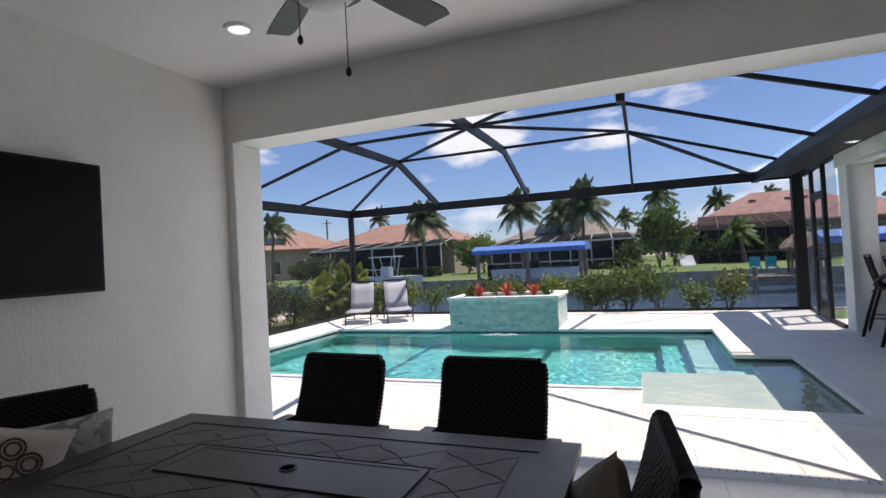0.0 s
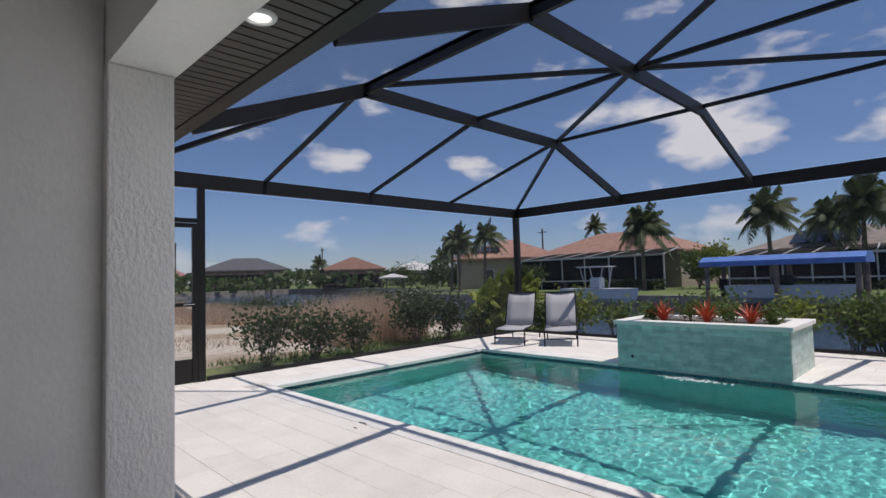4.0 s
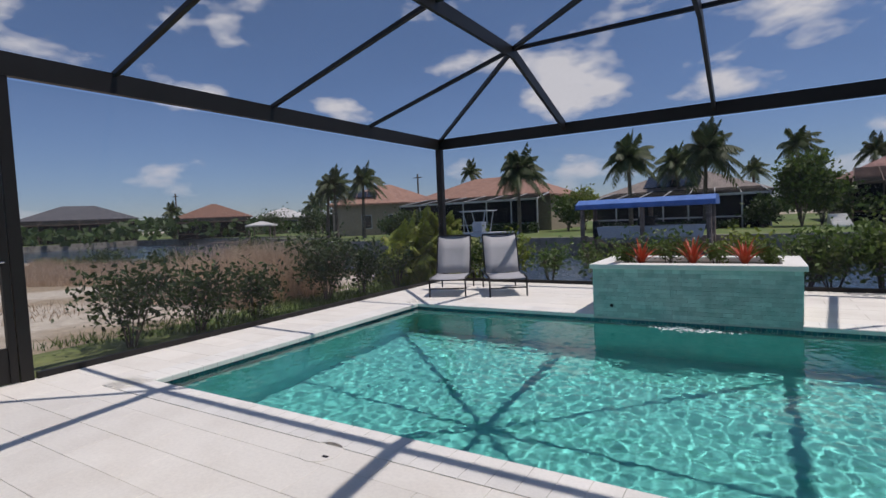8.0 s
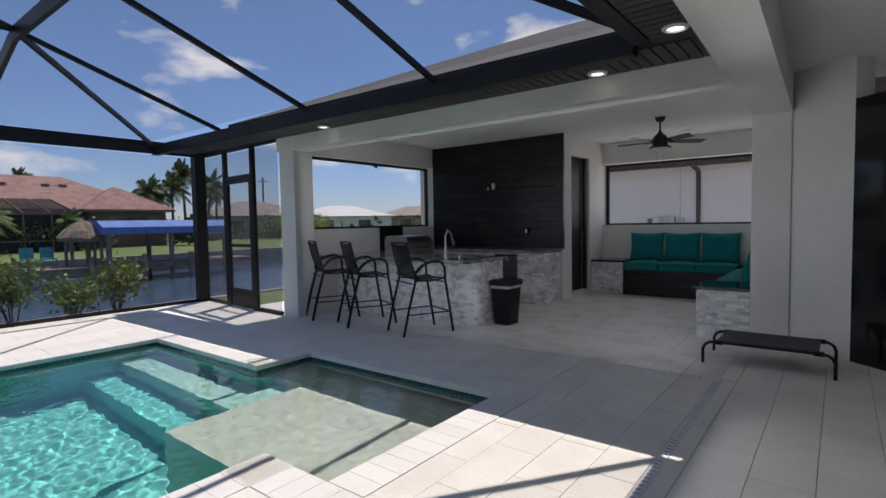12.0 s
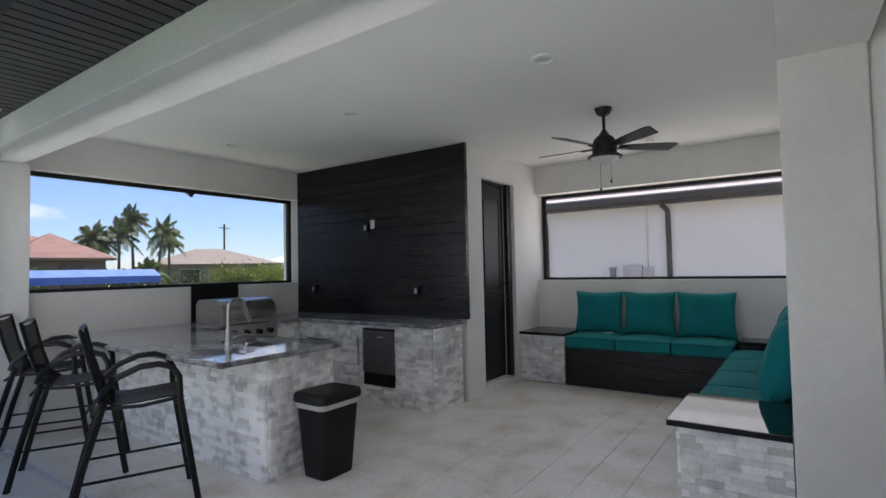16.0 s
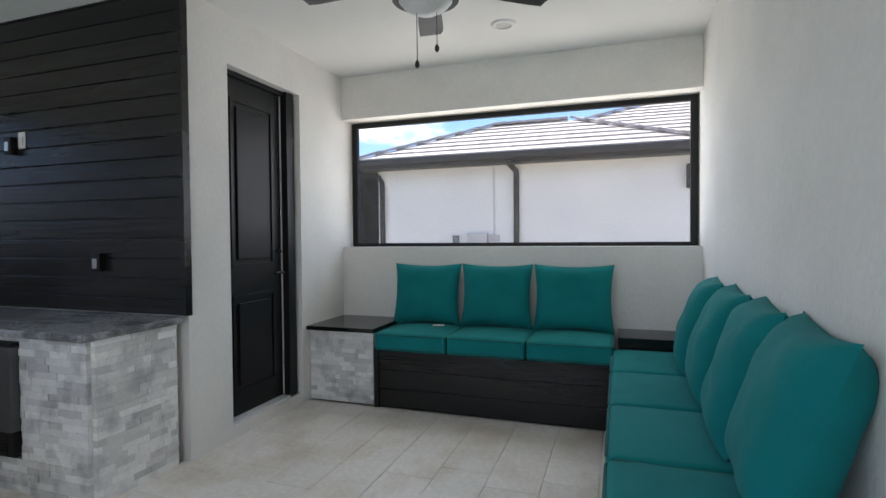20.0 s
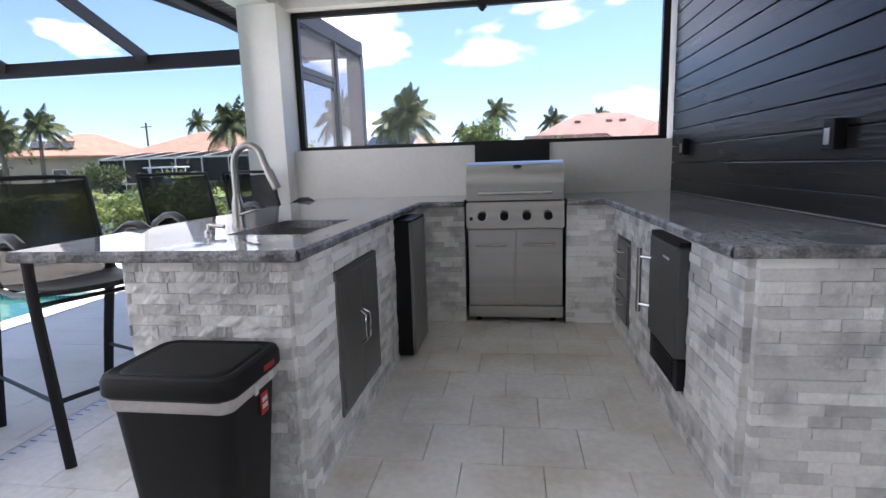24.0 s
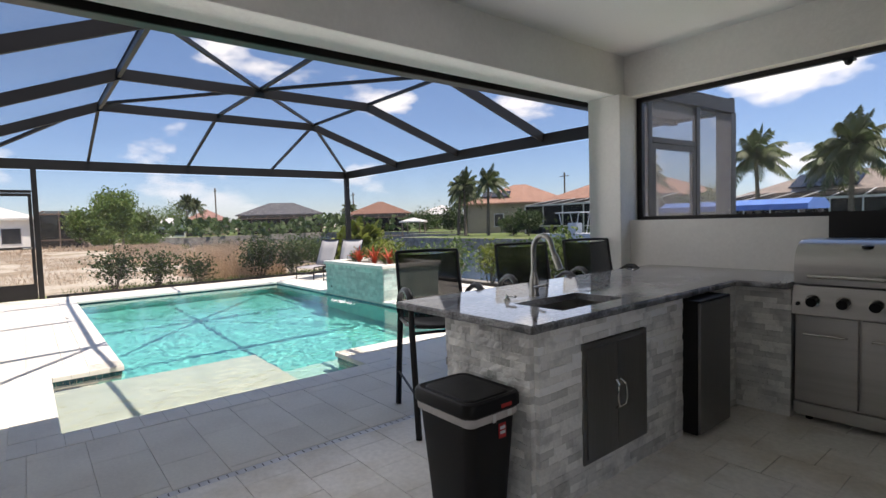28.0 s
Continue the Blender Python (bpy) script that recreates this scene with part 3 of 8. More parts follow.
def screen_door(x, y0, y1, label, rz=0, y=0):
    d = thing("screen_door", label, "door", at=(x, y, 0), rz=rz)
    top = 2.22
    part("stile", boxes((-0.025, 0.025, y0, y0 + 0.06, 0.01, top)), BRONZE, d)
    part("stile", boxes((-0.025, 0.025, y1 - 0.06, y1, 0.01, top)), BRONZE, d)
    part("head_rail", boxes((-0.025, 0.025, y0 + 0.06, y1 - 0.06, top - 0.06, top)), BRONZE, d)
    part("middle_rail", boxes((-0.02, 0.02, y0 + 0.06, y1 - 0.06, 1.06, 1.11)), BRONZE, d)
    part("kick_plate", boxes((-0.012, 0.012, y0 + 0.06, y1 - 0.06, 0.01, 0.33)), BRONZE, d)
    part("lever_handle", tube(bmesh.new(), ((0.03, y1 - 0.05, 1.09), (0.07, y1 - 0.05, 1.09), (0.07, y1 - 0.2, 1.09)), 0.011), CHROME, d, "steel lever handle", True)
    part("transom", boxes((-0.03, 0.03, y0, y1, top + 0.01, top + 0.07)), BRONZE, d)
    return d


screen_door(CW, 4.62, 5.58, "closed bronze screen door of the pool cage towards the empty lot")
screen_door(CE - 0.907, 11.10, 12.0, "closed bronze screen door of the pool cage towards the canal", -4.88, 0.042)

# ---- kitchen and lounge fittings ----
def black_frame(name, axis, at, a0, a1, z0, z1, label, w=0.055, d=0.05):
    """A window frame with its screen, in the plane axis = at."""
    f = tagged(new(name), label, "window", "", "structure")
    def b(p0, p1, q0, q1, t=d):
        return boxes((at - t / 2, at + t / 2, p0, p1, q0, q1)) if axis == "x" else boxes((p0, p1, at - t / 2, at + t / 2, q0, q1))
    part("window_sill", b(a0, a1, z0, z0 + w * 0.6), BRONZE, f)
    part("window_head", b(a0, a1, z1 - w * 0.8, z1), BRONZE, f)
    part("window_jamb", b(a0, a0 + w, z0 + w * 0.6, z1 - w * 0.8), BRONZE, f)
    part("window_jamb", b(a1 - w, a1, z0 + w * 0.6, z1 - w * 0.8), BRONZE, f)
    part("screen", b(a0 + w, a1 - w, z0 + w * 0.6, z1 - w * 0.8, 0.001), SCREEN_CLEAR, f, "fine insect screen")
    return f


black_frame("window_1", "y", NY + 0.15, 3.578, 6.785, 1.347, 2.547, "wide screened kitchen window in a thin black frame")
black_frame("window_2", "x", EF, 4.04, 7.198, 1.307, 2.538, "wide screened lounge window in a thin black frame")

# store-room door
SEAL = surf("white_seal", (0.7, 0.7, 0.7), 0.5)
DOOR_PAINT = surf("black_door_paint", (0.009, 0.009, 0.010), 0.42, spec=0.3, var=0.1, grain=0.05)
door = tagged(new("door_2"), "closed black panelled store-room door in a black frame", "door", "", "structure")
part("leaf", boxes((7.23, 7.915, 7.30, 7.34, 0.10, 2.56)), DOOR_PAINT, door)
for z0, z1 in ((0.25, 0.98), (1.18, 2.42)):
    part("moulding", boxes((7.335, 7.82, 7.288, 7.30, z0, z0 + 0.03), (7.335, 7.82, 7.288, 7.30, z1 - 0.03, z1), (7.335, 7.365, 7.288, 7.30, z0 + 0.03, z1 - 0.03), (7.79, 7.82, 7.288, 7.30, z0 + 0.03, z1 - 0.03)), DOOR_PAINT, door)
    part("raised_panel", boxes((7.395, 7.76, 7.284, 7.30, z0 + 0.06, z1 - 0.06), bevel=0.006), DOOR_PAINT, door)
part("weather_seal", boxes((7.918, 7.930, 7.296, 7.31, 0.1, 2.57)), SEAL, door, "thin white weather seal")
part("jamb", boxes((7.932, 8.03, 7.24, 7.36, 0.07, 2.60)), DOOR_PAINT, door)
part("jamb", boxes((7.217, 7.228, 7.27, 7.36, 0.07, 2.60)), DOOR_PAINT, door)
part("head", boxes((7.228, 7.932, 7.27, 7.36, 2.565, 2.598)), DOOR_PAINT, door)
part("threshold", boxes((7.22, 8.05, 7.24, 7.36, 0.07, 0.09)), SEAL, door, "pale metal threshold")
part("door_handle", tube(bmesh.new(), ((7.87, 7.30, 1.12), (7.87, 7.24, 1.12), (7.76, 7.24, 1.12)), 0.011), DARK_METAL, door, "black lever handle", True)
part("deadbolt", lathe(bmesh.new(), ((0.028, 0.0), (0.028, 0.02), (0.02, 0.025)), 12, (7.87, 7.29, 1.28)), DARK_METAL, door)

# shiplap
panel = thing("shiplap_panel", "black stained wooden shiplap wall panel above the counter", "wall panel")
part("backing", boxes((6.815, 6.838, 7.185, 10.085, 0.922, CEILING - 0.003)), BLACK_WOOD, panel)
z, top = 0.897, CEILING - 0.003
while z < top - 0.02:
    part("board", boxes((6.795, 6.815, 7.187, 10.083, max(z, 0.923) + 0.003, min(z + 0.1265, top) - 0.004), bevel=0.003), BLACK_WOOD, panel)
    z += 0.1265
part("corner_trim", boxes((6.785, 6.838, 7.166, 7.186, 0.923, top)), BLACK_WOOD, panel)


def outlet(name, y, z, material, label, w=0.075, h=0.12, d=0.045):
    o = thing(name, label, "outlet", at=(6.795, y, z))
    part("cover", boxes((-d, 0, -w / 2, w / 2, -h / 2, h / 2), bevel=0.006), material, o)
    part("latch", boxes((-d - 0.006, -d, -w / 4, w / 4, -h / 3, h / 5), bevel=0.002), SEAL if material == SEAL else STEEL, o)
    return o


outlet("weatherproof_outlet", 8.69, 2.06, DARK_PLASTIC, "black weatherproof outlet cover on the shiplap panel")
outlet("light_switch", 8.60, 2.095, SEAL, "white switch plate on the black shiplap panel", 0.07, 0.115, 0.008)
outlet("weatherproof_outlet", 9.70, 1.262, DARK_PLASTIC, "black weatherproof outlet cover low on the shiplap panel")
outlet("weatherproof_outlet", 7.875, 1.25, DARK_PLASTIC, "black weatherproof outlet cover low on the shiplap panel")

# counters
CT, CB = 0.92, 0.88


GRANITE_EDGE = surf("chiselled_granite", (0.30, 0.30, 0.31), 0.5, var=0.2, scale=9, grain=0.55, gscale=85, bump=0.8, bscale=70, col2=(0.10, 0.10, 0.105), spot=(0.42, 0.62))


def granite_slab(name, rects, label, edges):
    """A polished slab whose free edges are chiselled; each edge runs from p to q with its outer side to the right."""
    t = thing(name, label, "counter")
    bm = bmesh.new()
    for x0, x1, y0, y1 in rects:
        box(bm, x0, x1, y0, y1, CB, CT)
    bmesh.ops.remove_doubles(bm, verts=bm.verts, dist=0.0005)
    part("top", bm, GRANITE, t)
    for p, q in edges:
        p, q = Vector((*p, 0)), Vector((*q, 0))
        n = max(2, round((q - p).length / 0.018))
        way = (q - p).normalized()
        out = Vector((way.y, -way.x, 0))
        bm = bmesh.new()
        rows = []
        for k in range(n + 1):
            c = p + (q - p) * k / n
            col = []
            for j in range(5):
                z = CB + 0.001 + (CT - CB - 0.002) * j / 4
                d = 0.0 if j == 4 else 0.004 + (0.007 if 0 < j < 4 else 0.0) + 0.008 * noise.noise(Vector((c.x * 27, c.y * 27, z * 60)))
                col.append(bm.verts.new((c.x + out.x * d, c.y + out.y * d, z)))
            col.append(bm.verts.new((c.x - out.x * 0.01, c.y - out.y * 0.01, CB + 0.001)))
            rows.append(col)
        for a, b in zip(rows, rows[1:]):
            for j in range(4):
                bm.faces.new((a[j], b[j], b[j + 1], a[j + 1]))
            bm.faces.new((a[5], b[5], b[0], a[0]))
        part("rough_edge", bm, GRANITE_EDGE, t, "rough chiselled granite edge")
    return t


SX0, SX1, SY0, SY1 = 4.37, 4.71, 7.55, 8.12
granite_slab("bar_counter", ((3.79, SX0, 7.16, 10.085), (SX1, 4.845, 7.16, 9.30), (SX0, SX1, 7.16, SY0), (SX0, SX1, SY1, 9.30), (SX0, 5.165, 9.30, 10.085)),
             "polished grey granite bar counter with an undermount sink",
             (((3.79, 7.16), (4.845, 7.16)), ((4.845, 7.16), (4.845, 9.30)), ((4.845, 9.30), (5.165, 9.30)), ((3.79, 10.08), (3.79, 7.16))))
granite_slab("side_counter", ((6.16, 6.79, 7.19, 9.30), (5.895, 6.79, 9.30, 10.085)), "polished grey granite counter below the black panel",
             (((6.16, 7.19), (6.79, 7.19)), ((6.16, 9.30), (6.16, 7.19)), ((5.895, 9.30), (6.16, 9.30))))
bar_base = thing("bar_island", "bar island faced with stacked grey-white marble ledger stone", "bar")
for r in ((4.19, 4.79, 7.23, 10.08, 0.0, CB - 0.21), (4.79, 5.16, 9.42, 10.08, 0.0, CB), (4.19, SX0 - 0.015, 7.23, 10.08, CB - 0.21, CB), (SX1 + 0.015, 4.79, 7.23, 10.08, CB - 0.21, CB),
          (SX0 - 0.015, SX1 + 0.015, 7.23, SY0 - 0.015, CB - 0.21, CB), (SX0 - 0.015, SX1 + 0.015, SY1 + 0.015, 10.08, CB - 0.21, CB)):
    part("core", boxes(r), MORTAR, bar_base)
side_base = thing("kitchen_island", "counter unit faced with stacked grey-white marble ledger stone", "counter unit")
part("core", boxes((6.255, 6.78, 7.265, 10.08, 0.0, CB), (5.90, 6.255, 9.42, 10.08, 0.0, CB)), MORTAR, side_base)

sink = thing("sink", "brushed steel undermount bar sink in the granite", "sink")
bm = bmesh.new()
for r in ((SX0 - 0.01, SX1 + 0.01, SY0 - 0.01, SY1 + 0.01, CB - 0.2, CB - 0.19), (SX0 - 0.012, SX0 - 0.002, SY0 - 0.01, SY1 + 0.01, CB - 0.19, CB - 0.001),
          (SX1 + 0.002, SX1 + 0.012, SY0 - 0.01, SY1 + 0.01, CB - 0.19, CB - 0.001), (SX0, SX1, SY0 - 0.012, SY0 - 0.002, CB - 0.19, CB - 0.001), (SX0, SX1, SY1 + 0.002, SY1 + 0.012, CB - 0.19, CB - 0.001)):
    box(bm, *r)
part("basin", bm, STEEL, sink)
part("drain", lathe(bmesh.new(), ((0.04, 0), (0.04, 0.006), (0.02, 0.004)), 16, (4.54, 7.84, CB - 0.189)), CHROME, sink)
NICKEL = surf("brushed_nickel", (0.36, 0.355, 0.34), 0.3, metal=1.0, var=0.05, grain=0.05)
faucet = thing("faucet", "brushed nickel gooseneck pull-down faucet beside the sink", "faucet", at=(4.27, 7.84, CT))
part("body", lathe(bmesh.new(), ((0.034, 0), (0.034, 0.008), (0.029, 0.02), (0.028, 0.06), (0.025, 0.11), (0.0155, 0.15)), 16), NICKEL, faucet, "", True)
arc = [(0, 0, 0.12), (0, 0, 0.28)] + [(0.075 - 0.075 * math.cos(a), 0, 0.28 + 0.09 * math.sin(a)) for a in [k * 0.3 for k in range(1, 9)]] + [(0.152, 0, 0.275), (0.17, 0, 0.24)]
part("spout", tube(bmesh.new(), arc, 0.0155, 12), NICKEL, faucet, "", True)
part("spray_head", tube(bmesh.new(), ((0.163, 0, 0.255), (0.199, 0, 0.175)), 0.0205, 14), NICKEL, faucet, "", True)
part("lever", tube(bmesh.new(), ((0.02, -0.02, 0.06), (0.05, -0.045, 0.065), (0.09, -0.05, 0.075), (0.12, -0.04, 0.08)), 0.007, 8), NICKEL, faucet, "", True)
soap = thing("soap_dispenser", "small nickel counter soap pump beside the faucet", "dispenser", at=(4.27, 7.60, CT))
part("base", lathe(bmesh.new(), ((0.02, 0), (0.02, 0.012), (0.01, 0.02), (0.009, 0.04)), 12), CHROME, soap, "", True)
part("nozzle", tube(bmesh.new(), ((0, 0, 0.035), (0.07, 0, 0.03)), 0.008, 8), CHROME, soap, "", True)

# grill
grill = thing("grill", "stainless steel built-in gas grill with a closed hood", "grill", at=(5.53, 9.385, 0))
part("cabinet", boxes((-0.345, 0.345, 0.03, 0.62, 0.03, 0.72)), STEEL, grill)
part("kick_rail", boxes((-0.348, 0.348, -0.005, 0.03, 0.05, 0.125), bevel=0.005), STEEL, grill)
for s in (-1, 1):
    d = part("door", boxes((s * 0.175 - 0.168, s * 0.175 + 0.168, 0.0, 0.03, 0.135, 0.705), bevel=0.004), STEEL, grill)
    part("handle", tube(bmesh.new(), ((s * 0.175 - 0.11, 0.0, 0.585), (s * 0.175 - 0.11, -0.035, 0.59), (s * 0.175 + 0.11, -0.035, 0.59), (s * 0.175 + 0.11, 0.0, 0.585)), 0.008, 8), CHROME, d, "thin steel bar handle", True)
    part("caster", lathe(bmesh.new(), ((0.02, 0.0), (0.025, 0.02), (0.02, 0.03)), 10, (s * 0.28, 0.08, 0.0)), DARK_PLASTIC, grill)
bm = bmesh.new()
prof = ((-0.045, 0.72), (-0.02, 0.905), (0.05, 0.905), (0.05, 0.72))
for s in (-0.35, 0.35):
    bm.faces.new([bm.verts.new((s, y, z)) for y, z in prof])
bm.verts.ensure_lookup_table()
for k in range(4):
    bm.faces.new((bm.verts[k], bm.verts[(k + 1) % 4], bm.verts[4 + (k + 1) % 4], bm.verts[4 + k]))
cp = part("control_panel", bm, STEEL, grill)
for x in (-0.235, -0.075, 0.085, 0.235):
    k = part("knob", tube(bmesh.new(), ((x, -0.03, 0.812), (x, -0.08, 0.805)), 0.030, 16), DARK_PLASTIC, cp, "black grill knob", True)
    part("bezel", tube(bmesh.new(), ((x, -0.025, 0.8125), (x, -0.04, 0.811)), 0.042, 20), CHROME, cp, "round steel knob bezel", True)
part("igniter", tube(bmesh.new(), ((-0.315, -0.03, 0.79), (-0.315, -0.055, 0.787)), 0.012, 10), DARK_PLASTIC, cp)
bm = bmesh.new()
prof = [(0.0, 0.915), (-0.005, 1.03)] + [(0.16 - 0.165 * math.cos(a), 1.03 + 0.165 * math.sin(a)) for a in [k * 0.196 for k in range(1, 9)]] + [(0.5, 1.195), (0.56, 1.13), (0.56, 0.915)]
rings = [[bm.verts.new((s, y, z)) for y, z in prof] for s in (-0.35, 0.35)]
for k in range(len(prof)):
    bm.faces.new((rings[0][k], rings[0][(k + 1) % len(prof)], rings[1][(k + 1) % len(prof)], rings[1][k]))
bm.faces.new(rings[0])
bm.faces.new(rings[1][::-1])
hood = part("hood", bm, STEEL, grill, "", True)
part("hood_handle", tube(bmesh.new(), ((-0.26, 0.0, 0.965), (-0.26, -0.05, 0.97), (0.26, -0.05, 0.97), (0.26, 0.0, 0.965)), 0.013, 10), CHROME, hood, "long steel bar handle", True)
part("thermometer", lathe(bmesh.new(), ((0.03, 0), (0.03, 0.01), (0.015, 0.014)), 16, (0.02, 0.06, 1.155)), DARK_METAL, hood)
part("heat_shield", boxes((-0.335, 0.29, 0.685, 0.697, 0.90, 1.375)), DARK_METAL, grill, "black sheet metal heat shield behind the hood")
bm = boxes((-0.345, 0.345, 0.1, 0.6, 0.74, 0.915))
part("firebox", bm, DARK_METAL, grill)

# appliances and doors set into the stone
FRIDGE_STEEL = surf("dark_stainless", (0.26, 0.26, 0.26), 0.34, metal=1.0, var=0.05, grain=0.05, stretch=(1, 1, 0.1))
ICE_STEEL = surf("graphite_steel", (0.12, 0.12, 0.122), 0.42, metal=0.6, var=0.05, grain=0.06, stretch=(1, 1, 0.1))
fr = thing("bar_fridge", "black undercounter fridge with a grey steel door", "fridge")
part("body", boxes((4.5, 4.905, 8.60, 9.03, 0.02, 0.86), bevel=0.006), DARK_PLASTIC, fr)
part("door", boxes((4.906, 4.925, 8.602, 9.03, 0.03, 0.845), bevel=0.005), FRIDGE_STEEL, fr)
part("top_cap", boxes((4.906, 4.922, 8.602, 9.03, 0.847, 0.86)), DARK_PLASTIC, fr)
cab = thing("access_doors", "grey steel double access doors set in the bar stone", "cabinet door")
part("frame", boxes((4.80, 4.825, 7.555, 7.58, 0.145, 0.758), (4.80, 4.825, 8.127, 8.152, 0.145, 0.758), (4.80, 4.825, 7.58, 8.127, 0.145, 0.168), (4.80, 4.825, 7.58, 8.127, 0.735, 0.758)), FRIDGE_STEEL, cab)
for y0, y1, h, s in ((7.582, 7.852, 7.835, -1), (7.856, 8.125, 7.873, 1)):
    d = part("door", boxes((4.80, 4.83, y0, y1, 0.170, 0.733), bevel=0.003), FRIDGE_STEEL, cab)
    part("handle", tube(bmesh.new(), [(4.83 + 0.025 * min(1, 3 * math.sin(a)), h + s * 0.022 * math.sin(a), 0.375 + 0.15 * a / math.pi) for a in [k * math.pi / 8 for k in range(9)]], 0.006, 8), CHROME, d, "curved steel handle", True)
ice = thing("ice_maker", "undercounter ice maker with a black steel door and grille", "ice maker")
part("body", boxes((6.24, 6.6, 7.775, 8.225, 0.195, 0.84)), DARK_PLASTIC, ice)
part("door", boxes((6.185, 6.24, 7.78, 8.22, 0.345, 0.815), bevel=0.008), ICE_STEEL, ice, "dark grey brushed steel door")
part("top_cap", boxes((6.19, 6.24, 7.78, 8.22, 0.817, 0.838)), DARK_PLASTIC, ice)
g = part("grille", boxes((6.2, 6.24, 7.78, 8.22, 0.205, 0.34), bevel=0.004), DARK_PLASTIC, ice)
for k in range(6):
    part("slot", boxes((6.194, 6.2, 7.84, 8.16, 0.222 + k * 0.019, 0.230 + k * 0.019)), DARK_METAL, g)
part("badge", boxes((6.183, 6.185, 7.90, 7.99, 0.745, 0.755)), SEAL, ice)
part("handle", tube(bmesh.new(), ((6.19, 8.20, 0.70), (6.145, 8.25, 0.70)), 0.01, 8), CHROME, ice, "", True)
part("handle", tube(bmesh.new(), ((6.19, 8.20, 0.46), (6.145, 8.25, 0.46)), 0.01, 8), CHROME, ice, "", True)
part("handle", tube(bmesh.new(), ((6.145, 8.25, 0.42), (6.145, 8.25, 0.745)), 0.013, 10), CHROME, ice, "upright steel bar handle", True)
dr = thing("drawer_unit", "grey steel drawer unit set in the counter stone", "drawer unit")
part("frame", boxes((6.225, 6.3, 8.83, 9.22, 0.13, 0.67), bevel=0.004), FRIDGE_STEEL, dr)
for k in range(3):
    d = part("drawer", boxes((6.215, 6.225, 8.855, 9.195, 0.152 + k * 0.168, 0.312 + k * 0.168), bevel=0.002), FRIDGE_STEEL, dr)
    part("handle", tube(bmesh.new(), ((6.215, 8.95, 0.262 + k * 0.168), (6.19, 8.96, 0.262 + k * 0.168), (6.19, 9.08, 0.262 + k * 0.168), (6.215, 9.09, 0.262 + k * 0.168)), 0.006, 6), CHROME, d, "", True)

# security camera over the window
sc = thing("security_camera", "small dark dome camera under the window head", "camera dome", at=(5.27, NY + 0.12, 2.505))
part("base", boxes((-0.035, 0.035, -0.03, 0.06, -0.02, 0.0), bevel=0.004), DARK_PLASTIC, sc)
part("dome", lathe(bmesh.new(), ((0.006, -0.055), (0.022, -0.045), (0.03, -0.02)), 12), DARK_PLASTIC, sc, "", True)


# ---- lounge benches and cushions ----
bench = thing("corner_bench", "black wooden corner bench with stacked stone ends", "bench")
for k in range(3):
    part("board", boxes((8.13, 8.155, 4.66, 6.555, 0.005 + k * 0.155, 0.155 + k * 0.155), bevel=0.003), BLACK_WOOD, bench)
    part("board", boxes((5.76, 8.13, 4.665, 4.69, 0.005 + k * 0.145, 0.145 + k * 0.145), bevel=0.003), BLACK_WOOD, bench)
part("end_post", boxes((8.115, 8.16, 6.52, 6.56, 0.0, 0.49)), BLACK_WOOD, bench)
part("seat_board", boxes((8.155, 8.755, 4.69, 6.555, 0.44, 0.475)), BLACK_WOOD, bench)
part("seat_board", boxes((5.76, 8.35, 4.04, 4.664, 0.40, 0.435)), BLACK_WOOD, bench)
part("stone_core", boxes((8.19, 8.755, 6.59, 7.195, 0.0, 0.61)), MORTAR, bench)
part("stone_core", boxes((5.075, 5.74, 4.125, 4.66, 0.0, 0.58)), MORTAR, bench)
part("corner_core", boxes((8.36, 8.755, 4.04, 4.66, 0.44, 0.60)), BLACK_WOOD, bench)
for r, l in (((8.10, 8.755, 6.56, 7.195, 0.61, 0.645), "polished black granite end slab of the bench beside the door"),
             ((5.03, 5.755, 4.125, 4.725, 0.58, 0.615), "polished black granite end slab of the long bench"),
             ((8.345, 8.755, 4.04, 4.66, 0.60, 0.635), "polished black granite corner slab between the benches")):
    solid("granite_slab", boxes(r, bevel=0.004), BLACK_GRANITE, l, "slab")


def seat_mesh(w, d, h):
    bm = bmesh.new()
    box(bm, -w / 2, w / 2, -d / 2, d / 2, 0, h, bevel=0.035, seg=4)
    bmesh.ops.subdivide_edges(bm, edges=[e for e in bm.edges if e.calc_length() > 0.25], cuts=5, use_grid_fill=True)
    for v in bm.verts:
        u, t = 1 - (2 * v.co.x / w) ** 2, 1 - (2 * v.co.y / d) ** 2
        if v.co.z > h * 0.6:
            v.co.z += 0.022 * max(0, u) * max(0, t) + 0.004 * noise.noise(v.co * 7)
        v.co.x += 0.006 * noise.noise(v.co * 9)
        v.co.y += 0.006 * noise.noise(v.co * 8 + Vector((3, 0, 0)))
    return bm


